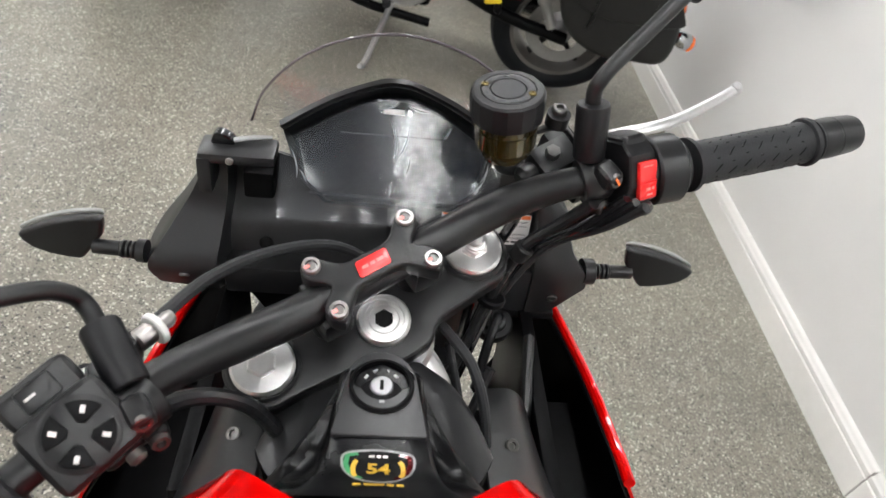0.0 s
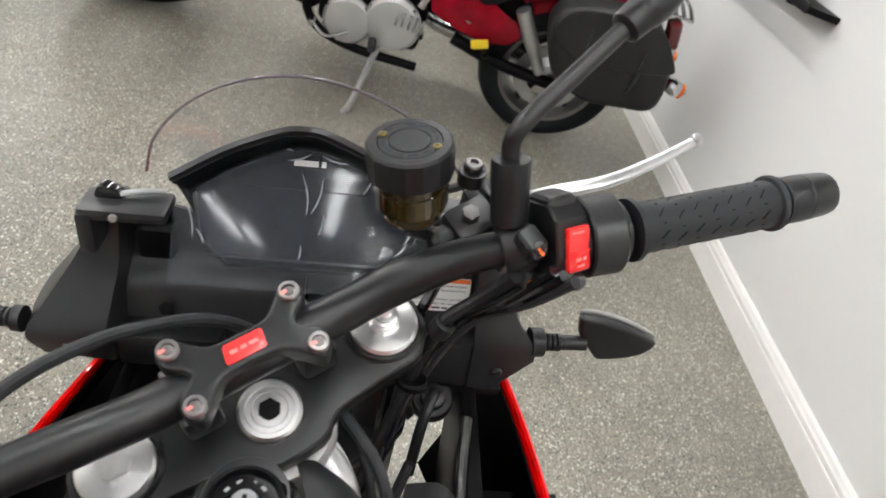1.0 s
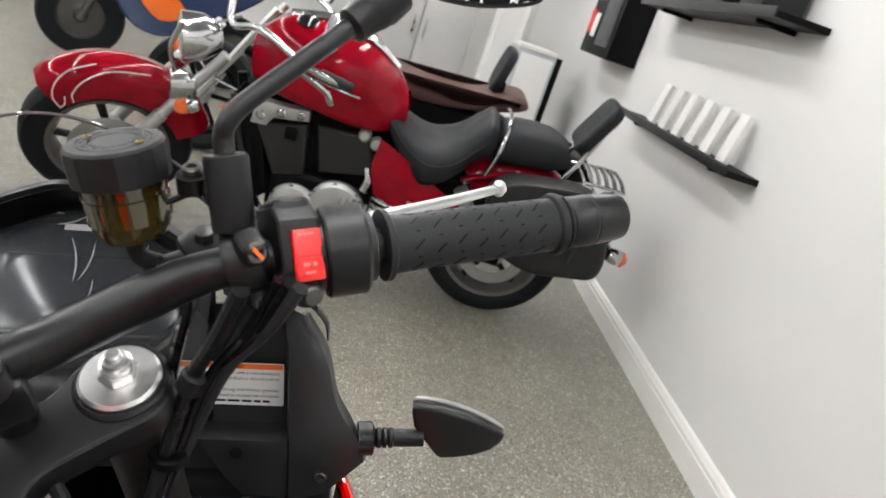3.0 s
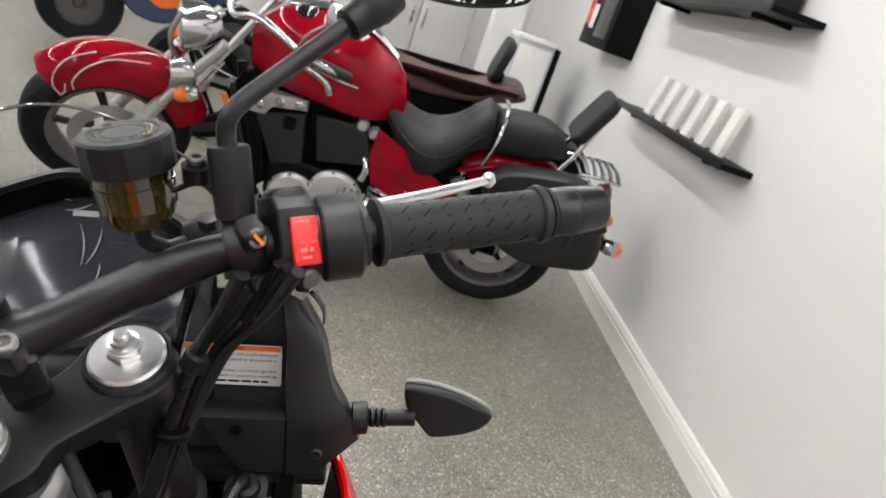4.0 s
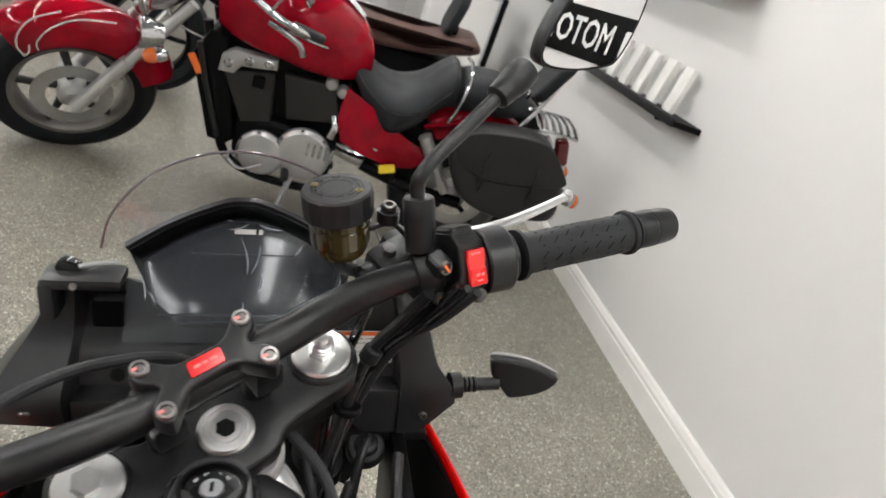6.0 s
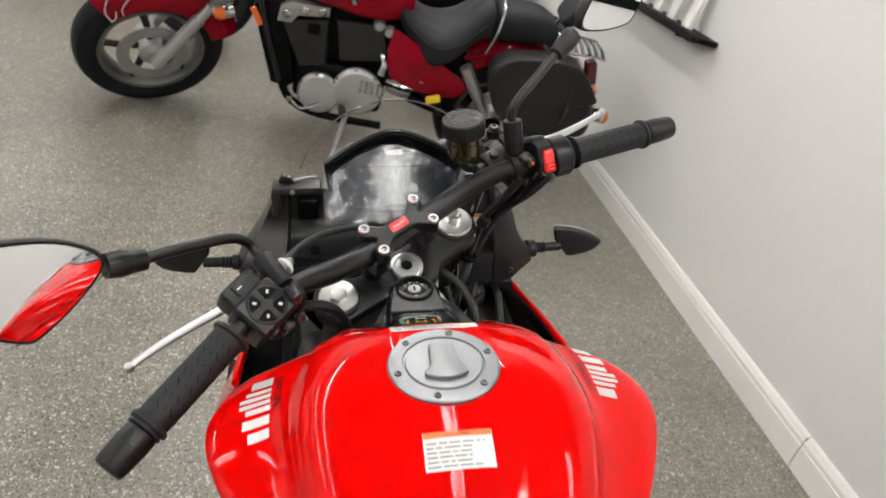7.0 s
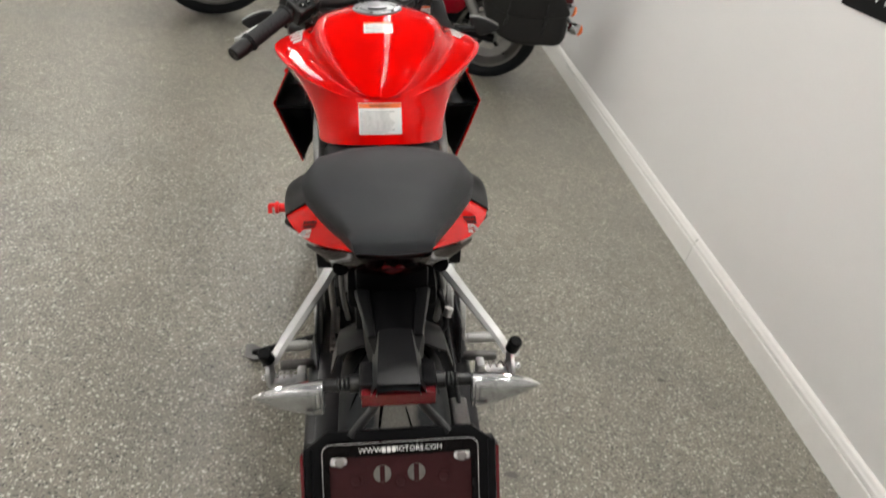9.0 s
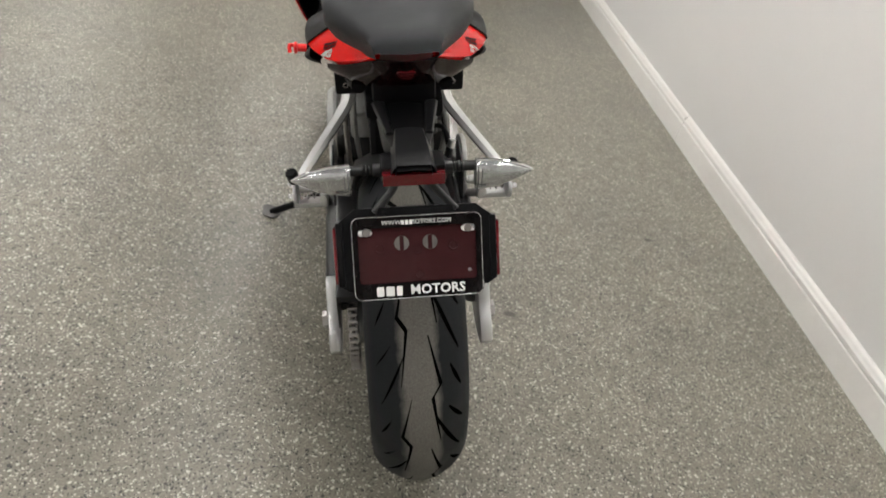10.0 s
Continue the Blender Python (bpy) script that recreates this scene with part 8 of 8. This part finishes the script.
for cx, cz, r in ((0.885, 0.275, 0.10), (1.055, 0.325, 0.115)):
    part("engine_cover", lathe([(r, 0), (r, 0.02), (r * 0.88, 0.036), (r * 0.5, 0.045), (0, 0.046)], (cx, -0.125, cz), (0, -1, 0), 36), SILVER, eng, "polished engine cover")
    for k in range(7):
        a = 2 * math.pi * k / 7
        part("cover_bolt", bolt((cx + r * 0.93 * math.cos(a), -0.148, cz + r * 0.93 * math.sin(a)), (0, -1, 0), 0.008, 0.008), DARKCHROME, eng)
part("chrome_rib", join(*[bx((1.06 + 0.026 * k, -0.175, 0.34), (1.073 + 0.026 * k, -0.165, 0.40), 0.003) for k in range(5)]), DARKCHROME, eng)
core = part("radiator", prism([(0.545, 0.60), (0.60, 0.715), (0.665, 0.705), (0.765, 0.285), (0.735, 0.255), (0.66, 0.265)], 0.24, frame_at((0, 0.12, 0), (1, 0, 0), (0, -1, 0)), 0.010, 2), DEEP, cruiser, "black radiator")
part("radiator_guard", tube([(0.57, -0.127, 0.66), (0.62, -0.128, 0.50), (0.70, -0.128, 0.29)], 0.012, 10, 4), SATIN, core)
part("gear_pedal", join(tube([(0.90, -0.17, 0.24), (0.82, -0.20, 0.21), (0.76, -0.205, 0.25)], 0.007, 8, 4), lathe([(0.008, -0.02), (0.013, -0.018), (0.013, 0.018), (0.008, 0.02)], (0.76, -0.215, 0.262), (0, 1, 0), 12)), DARKCHROME, eng, "chrome gear pedal")
part("down_tube", join(tube([(0.58, -0.09, 0.74), (0.68, -0.11, 0.40), (0.74, -0.12, 0.22), (0.90, -0.13, 0.16), (1.2, -0.13, 0.17)], 0.019, 12, 4), tube([(0.58, 0.09, 0.74), (0.68, 0.11, 0.40), (0.74, 0.12, 0.22), (0.90, 0.13, 0.16), (1.2, 0.13, 0.17)], 0.019, 12, 4), tube([(0.56, 0, 0.80), (0.9, 0, 0.70), (1.2, 0, 0.62), (1.5, 0, 0.5)], 0.022, 12, 4)), DEEP, cruiser, "black frame tubes")
for sy in (-1, 1):
    part("exhaust", tube([(1.12, sy * 0.12, 0.30), (1.25, sy * 0.18, 0.22), (1.5, sy * 0.19, 0.22), (2.05, sy * 0.19, 0.26)], [0.022, 0.03, 0.042, 0.045], 16, 5), DARKCHROME, cruiser, "chrome exhaust") if sy > 0 else None
    part("shock", join(tube([(1.505, sy * 0.17, 0.585), (1.60, sy * 0.17, 0.455)], 0.029, 16, 4), tube([(1.60, sy * 0.17, 0.455), (1.67, sy * 0.165, 0.36)], 0.021, 14, 4)), CAST, cruiser, "chrome shock absorber")
    part("swingarm", tube([(1.30, sy * 0.10, 0.34), (1.50, sy * 0.115, 0.31), (1.76, sy * 0.115, 0.30)], 0.026, 12, 4), DEEP, cruiser)
    part("rider_peg", lathe([(0.010, 0), (0.017, 0.008), (0.017, 0.085), (0.012, 0.095)], (1.0, sy * 0.15, 0.235), (0.1, sy, 0.12), 18), RUBBER, cruiser, "black rubber rider peg")
    part("passenger_peg", lathe([(0.012, 0), (0.016, 0.01), (0.016, 0.08), (0.01, 0.09)], (1.43, sy * 0.14, 0.37), (0, sy, 0.1), 16), DEEP, cruiser)
    sig = part("rear_signal", join(lathe([(0.012, 0), (0.028, 0.008), (0.034, 0.03), (0.034, 0.06), (0.03, 0.066)], (2.165, sy * 0.135, 0.492), (1, 0, -0.12), 22), tube([(2.10, sy * 0.03, 0.54), (2.15, sy * 0.09, 0.525), (2.185, sy * 0.13, 0.495)], 0.012, 10, 3)), DARKCHROME, cruiser, "chrome rear turn signal")
    part("rear_lens", lathe([(0.033, 0), (0.032, 0.012), (0.016, 0.026), (0, 0.028)], (2.229, sy * 0.135, 0.484), (1, 0, -0.12), 20), AMBER, sig, "orange lens")
part("plate_bracket", join(bx((2.115, -0.09, 0.40), (2.125, 0.09, 0.56), 0.004), tube([(2.12, -0.06, 0.56), (2.10, -0.03, 0.62)], 0.01, 8, 2)), REFLECTOR, cruiser, "red reflector plate under the tail lamp")
part("yellow_tag", prism(rounded(0.034, 0.019, 0.008), 0.003, frame_at((1.40, -0.19, 0.40), (1, 0, 0.4), (0, -1, 0.1)), 0.0006), YELLOW, cruiser, "yellow paper tag")
part("tail_lamp", moved(prism(rounded(0.036, 0.062, 0.024), 0.055, None, 0.015, 3), frame_at((2.105, 0, 0.625), (0, 1, 0), (0.95, 0, 0.32))), REFLECTOR, cruiser, "red tail lamp")
for sy in (-1, 1):
    part("rack_strut", tube([(1.90, sy * 0.115, 0.72), (1.99, sy * 0.118, 0.735), (2.05, sy * 0.115, 0.67), (2.115, sy * 0.105, 0.59)], [0.010, 0.015, 0.017, 0.012], 12, 5, flat=0.6), DARKCHROME, cruiser, "broad chrome rack strut")
part("sissy_bar", join(tube([(1.86, -0.10, 0.68), (1.925, -0.09, 0.82), (1.985, -0.06, 0.98), (1.985, 0.06, 0.98), (1.925, 0.09, 0.82), (1.86, 0.10, 0.68)], 0.010, 10, 5)), DARKCHROME, cruiser, "chrome sissy bar")
part("backrest", moved(prism(rounded(0.10, 0.115, 0.045), 0.05, None, 0.02, 4), frame_at((1.972, 0, 0.935), (0, 1, 0), (-0.90, 0, 0.42))), SEATMAT, cruiser, "black padded backrest")
part("grab_strap", tube([(1.58, -0.145, 0.66), (1.60, -0.15, 0.76), (1.61, -0.10, 0.868), (1.61, 0, 0.885), (1.61, 0.10, 0.868)], 0.008, 8, 4), DARKCHROME, cruiser)
rack = part("luggage_rack", join(tube([(1.965, -0.105, 0.742), (1.965, 0.105, 0.742)], 0.008, 10, 3), *[tube([(1.965, y, 0.742), (2.05, y, 0.748), (2.135, y, 0.748)], 0.007, 8, 3) for y in (-0.105, 0.105)]), DARKCHROME, cruiser, "chrome luggage rack")
for k in range(5):
    x = 1.995 + 0.034 * k
    part("rack_slat", tube([(x, -0.105, 0.748), (x + 0.006, 0, 0.754), (x, 0.105, 0.748)], 0.0095, 10, 4, flat=0.6), DARKCHROME, rack, "chrome slat")
part("side_stand", tube([(1.03, -0.12, 0.20), (1.01, -0.27, 0.137), (0.99, -0.43, 0.089), (0.975, -0.475, 0.096)], [0.013, 0.012, 0.012, 0.010], 10, 4), SILVER, cruiser, "chrome side stand, down")
part("cable", tube([(0.55, -0.12, 0.95), (0.42, -0.16, 0.86), (0.46, -0.14, 0.72), (0.60, -0.10, 0.66)], 0.006, 8, 5), DARKCHROME, cruiser)

# ---- a second motorcycle behind it, mostly hidden ----
second = thing("touring_motorcycle", "black touring motorcycle with a brown leather seat, partly hidden", "motorcycle", pose(0.6, 5.0, 0, 6, 0, -2))


def swheel(x, r):
    w2 = part("wheel", lathe([(r * 0.62, -0.05), (r * 0.7, -0.05), (r * 0.66, 0), (r * 0.7, 0.05), (r * 0.62, 0.05), (r * 0.58, 0)], (x, 0, r), (0, 1, 0), 40, closed=True), DEEP, second)
    part("tyre", lathe([(r * 0.7, -0.05), (r * 0.85, -0.065), (r * 0.97, -0.045), (r, 0), (r * 0.97, 0.045), (r * 0.85, 0.065), (r * 0.7, 0.05)], (x, 0, r), (0, 1, 0), 48, closed=True), TYRE, w2)
    part("hub", lathe([(0.05, -0.08), (0.06, 0), (0.05, 0.08)], (x, 0, r), (0, 1, 0), 20), CAST, w2)
    for k in range(6):
        a = radians(60 * k)
        part("spoke", tube([(x + 0.04 * math.cos(a), 0, r + 0.04 * math.sin(a)), (x + 0.6 * r * math.cos(a), 0, r + 0.6 * r * math.sin(a))], 0.014, 8, 2), DEEP, w2)


swheel(-0.55, 0.32)
swheel(1.05, 0.31)
part("seat", join(prism(ring_line([(0.08, 0.78), (0.22, 0.845), (0.45, 0.80), (0.65, 0.785), (0.85, 0.80), (1.0, 0.85), (1.12, 0.86), (1.15, 0.80), (0.95, 0.73), (0.70, 0.685), (0.45, 0.68), (0.2, 0.70)], 4), 0.30, frame_at((0, 0.15, 0), (1, 0, 0), (0, -1, 0)), 0.05, 4)), BROWN, second, "brown leather seat")
part("body", join(bx((0.30, -0.12, 0.52), (1.10, 0.12, 0.70), 0.05, 3), bx((0.0, -0.12, 0.2), (0.55, 0.12, 0.55), 0.05, 3)), DEEP, second, "black bodywork")
part("fuel_tank", prism(ring_line([(-0.15, 0.80), (0.0, 0.93), (0.22, 0.93), (0.40, 0.80), (0.30, 0.70), (0.0, 0.70)], 4), 0.26, frame_at((0, 0.13, 0), (1, 0, 0), (0, -1, 0)), 0.07, 4), WINE, second, "dark red fuel tank")
part("fork", join(tube([(-0.55, -0.1, 0.32), (-0.22, -0.1, 0.9)], 0.025, 12, 3), tube([(-0.55, 0.1, 0.32), (-0.22, 0.1, 0.9)], 0.025, 12, 3)), CHROME, second)
part("handlebar", tube([(0.08, -0.42, 1.02), (-0.08, -0.3, 1.07), (-0.2, 0, 0.98), (-0.08, 0.3, 1.07), (0.08, 0.42, 1.02)], 0.013, 12, 5), CHROME, second)
part("mudguard", prism(ring_line([(0.80, 0.60), (1.0, 0.67), (1.2, 0.65), (1.36, 0.50), (1.3, 0.45), (1.1, 0.58), (0.9, 0.56)], 4), 0.18, frame_at((0, 0.09, 0), (1, 0, 0), (0, -1, 0)), 0.03, 3), BROWN, second, "brown rear mudguard")
part("exhaust", tube([(0.5, -0.16, 0.22), (0.9, -0.2, 0.24), (1.4, -0.2, 0.28)], [0.03, 0.045, 0.045], 14, 4), CHROME, second)
part("backrest", join(moved(prism(rounded(0.14, 0.12, 0.08), 0.05, None, 0.018, 3), frame_at((1.0, 0, 0.95), (0, 1, 0), (-0.97, 0, 0.2))), tube([(1.0, -0.06, 0.80), (1.0, -0.06, 0.90)], 0.012, 8, 2), tube([(1.0, 0.06, 0.80), (1.0, 0.06, 0.90)], 0.012, 8, 2)), SEATMAT, second, "black padded backrest")
part("mirror", join(tube([(0.05, -0.36, 1.05), (0.10, -0.42, 1.16)], 0.006, 8, 3), lathe([(0, -0.015), (0.05, -0.008), (0.055, 0.004), (0, 0.006)], (0.11, -0.43, 1.19), (1, 0, 0), 20)), GLOSSBLK, second)

# ---- along the wall: shelves, sign, things beyond ----
WX = WALL_X


def wall_shelf(name, y0, y1, z, depth, label):
    sh = thing(name, label, "wall shelf", pose(WX, (y0 + y1) / 2, z), "wall shelves")
    half = (y1 - y0) / 2
    part("board", bx((-depth, -half, -0.012), (-0.001, half, 0.012), 0.003), DEEP, sh, "black shelf board")
    part("front_lip", bx((-depth - 0.008, -half, -0.014), (-depth - 0.0005, half, 0.022), 0.003), SATIN, sh)
    for s in (-0.7, 0.7):
        part("bracket", bx((-depth * 0.8, s * half - 0.008, -0.03), (-0.001, s * half + 0.008, -0.0125), 0.003), DEEP, sh)
    return sh


wall_shelf("display_shelf", 3.28, 4.62, 0.955, 0.125, "narrow black display shelf fixed to the wall")
rng = random.Random(5)
for k in range(6):
    y = 3.47 + 0.165 * k
    slat = thing("sample_board", "upright white sample board standing on the black shelf", "sample board", pose(WX - 0.07, y, 0.9695, 0, 8, 0), "white boards on the shelf")
    part("board", bx((-0.012, -0.038, 0), (0.012, 0.038, 0.185 + 0.006 * rng.random()), 0.004), TRIM, slat)
wall_shelf("display_shelf", 3.28, 4.7, 1.49, 0.20, "deep black display shelf fixed high on the wall")
for k, (y, w, h) in enumerate(((3.55, 0.18, 0.16), (3.9, 0.22, 0.12), (4.35, 0.2, 0.18))):
    bx_ob = thing("display_box", "dark closed box on the high wall shelf", "box", pose(WX - 0.10, y, 1.5035), "boxes on the high shelf")
    part("carton", bx((-0.08, -w / 2, 0), (0.08, w / 2, h), 0.006), SATIN, bx_ob)
    part("lid", bx((-0.083, -w / 2 - 0.003, h - 0.03), (0.083, w / 2 + 0.003, h + 0.004), 0.004), GRAINED, bx_ob)

kiosk = thing("display_case", "black framed wall display with red and white cards", "display case", pose(WX, 5.35, 1.16))
part("case", bx((-0.18, -0.32, 0), (-0.001, 0.32, 0.62), 0.008), DEEP, kiosk, "black case")
part("glass_front", bx((-0.186, -0.26, 0.06), (-0.181, 0.02, 0.56), 0.001), BEZEL, kiosk)
for i, (y, z, m) in enumerate(((0.12, 0.40, WHITEPLASTIC), (0.24, 0.40, WHITEPLASTIC), (0.12, 0.18, WHITEPLASTIC), (0.23, 0.2, REDINK), (0.2, 0.50, REDINK))):
    part("card", bx((-0.192, y - 0.05, z - 0.08), (-0.187, y + 0.05, z + 0.06), 0.002), m, kiosk)

post = thing("white_post", "square white painted post", "post", pose(1.72, 6.2, 0))
part("shaft", bx((-0.10, -0.10, 0.0), (0.10, 0.10, 2.998), 0.006), WALL, post)
part("base", bx((-0.115, -0.115, 0.0), (0.115, 0.115, 0.12), 0.006), TRIM, post)
door = thing("grey_cabinet", "tall light grey steel cabinet with a dark gap between its doors", "cabinet", pose(1.15, 6.9, 0))
part("body", bx((-0.42, -0.02, 0.02), (0.42, 0.35, 1.85), 0.008), material("grey_steel", (0.42, 0.41, 0.41), 0.45, vary=0.04, grain=30), door)
for s in (-1, 1):
    dr = part("door", bx((min(s * 0.008, s * 0.415), -0.042, 0.06), (max(s * 0.008, s * 0.415), -0.0215, 1.82), 0.005), material("grey_door", (0.5, 0.49, 0.48), 0.4, vary=0.04, grain=30), door)
    part("handle", bx((min(s * 0.04, s * 0.055), -0.058, 0.85), (max(s * 0.04, s * 0.055), -0.0425, 1.0), 0.003), STEEL, dr)

stand = thing("floor_cabinet", "pale grey floor cabinet with a dark side, by the wall", "cabinet", pose(1.92, 5.8, 0))
part("body", bx((-0.14, 0.0, 0.03), (0.12, 0.42, 1.06), 0.008), material("pale_cabinet", (0.48, 0.50, 0.52), 0.4, vary=0.05, grain=40), stand)
part("side_panel", bx((0.1205, -0.004, 0.0), (0.16, 0.42, 1.06), 0.006), DEEP, stand, "dark side")
part("top", bx((-0.15, -0.012, 1.0605), (0.12, 0.43, 1.085), 0.004), TRIM, stand)
part("door_panel", bx((-0.12, -0.014, 0.08), (0.10, -0.0005, 1.03), 0.004), WHITEPLASTIC, stand)

# far machines beyond the cruiser, low in view
far = thing("scooter", "small dark motorcycle with orange and blue panels", "motorcycle", pose(-0.75, 6.6, 0, 5, 0, 20))
for wx in (-0.45, 0.6):
    fw = part("wheel", lathe([(0.16, -0.05), (0.19, -0.06), (0.27, -0.05), (0.29, 0), (0.27, 0.05), (0.19, 0.06), (0.16, 0.05)], (wx, 0, 0.29), (0, 1, 0), 40, closed=True), TYRE, far)
    part("rim", lathe([(0.03, -0.06), (0.05, -0.03), (0.15, -0.02), (0.165, -0.045), (0.17, 0), (0.165, 0.045), (0.15, 0.02), (0.05, 0.03), (0.03, 0.06)], (wx, 0, 0.29), (0, 1, 0), 32), DARKSTEEL, fw)
part("body", join(prism(ring_line([(-0.3, 0.6), (-0.15, 0.85), (0.1, 0.82), (0.3, 0.74), (0.75, 0.86), (0.7, 0.72), (0.35, 0.45), (0.1, 0.3), (-0.15, 0.35)], 4), 0.2, frame_at((0, 0.1, 0), (1, 0, 0), (0, -1, 0)), 0.05, 3)), material("blue_lacquer", (0.03, 0.05, 0.12), 0.25, coat=1.0), far, "dark blue bodywork")
part("side_panel", prism(ring_line([(-0.1, 0.55), (0.1, 0.62), (0.22, 0.5), (0.05, 0.42)], 3), 0.006, frame_at((0, -0.102, 0), (1, 0, 0), (0, -1, 0)), 0.002), AMBER, far, "orange panel")
part("fork", tube([(-0.45, -0.06, 0.29), (-0.22, -0.06, 0.9)], 0.025, 10, 3), DARKSTEEL, far)
part("handlebar", tube([(-0.12, -0.34, 1.0), (-0.2, 0, 0.95), (-0.12, 0.34, 1.0)], 0.012, 10, 4), DEEP, far)

# wall sign: black band with white letters, ring mark and two small letters above
sign = thing("wall_sign", "black sign band with white lettering on the wall", "sign", pose(WX - 0.001, 0.986, 1.23))
part("panel", bx((-0.004, -0.749, -0.094), (-0.0005, 0.749, 0.094), 0.001), INK, sign, "black band")
SGN = frame_at((-0.0045, 0, 0), (0, -1, 0), (-1, 0, 0))
for word, x in (("WWW.", -0.55), ("MOTORS", 0.10), (".COM", 0.535)):
    part("sign_letters", moved(letters(word, 0.15, Matrix.Diagonal((0.68, 1, 1, 1)), 0.0006, bold=0.002), SGN @ pose(x, -0.004, 0)), WHITEINK, sign, "white condensed lettering")
for k in range(3):
    part("sign_stroke", prism(rounded(0.026, 0.05, 0.012), 0.0006, SGN @ pose(-0.335 + 0.075 * k, -0.002, 0), 0), WHITEINK, sign)
ring_mark = thing("ring_mark", "thin black ring mark with two letters on the wall", "sign", pose(WX - 0.001, 0.43, 1.78))
part("ring", lathe([(0.246, -0.001), (0.253, -0.001), (0.253, 0.001), (0.246, 0.001)], (-0.0012, 0, 0), (1, 0, 0), 64, closed=True), INK, ring_mark)
RGN = frame_at((-0.0012, 0, 0), (0, -1, 0), (-1, 0, 0))
part("ring_letter", letters("R", 0.13, RGN @ pose(-0.23, -0.385, 0), 0.0005), INK, ring_mark)
part("ring_letter", letters("S", 0.13, RGN @ pose(0.18, -0.365, 0), 0.0005), INK, ring_mark)
# floor stains
for x, y, r in ((1.879, 1.046, 0.014), (1.294, 0.587, 0.018)):
    st_ob = structure("trim", moved(prism(ring_line([(r, 0), (0.5 * r, 0.5 * r), (-0.4 * r, 0.45 * r), (-1.1 * r, 0.1 * r), (-0.5 * r, -0.5 * r), (0.6 * r, -0.4 * r)], 3), 0.0006, None, 0), pose(x, y, 0.0002)), material("floor_stain", (0.10, 0.09, 0.08), 0.6), "small dark stain on the floor")
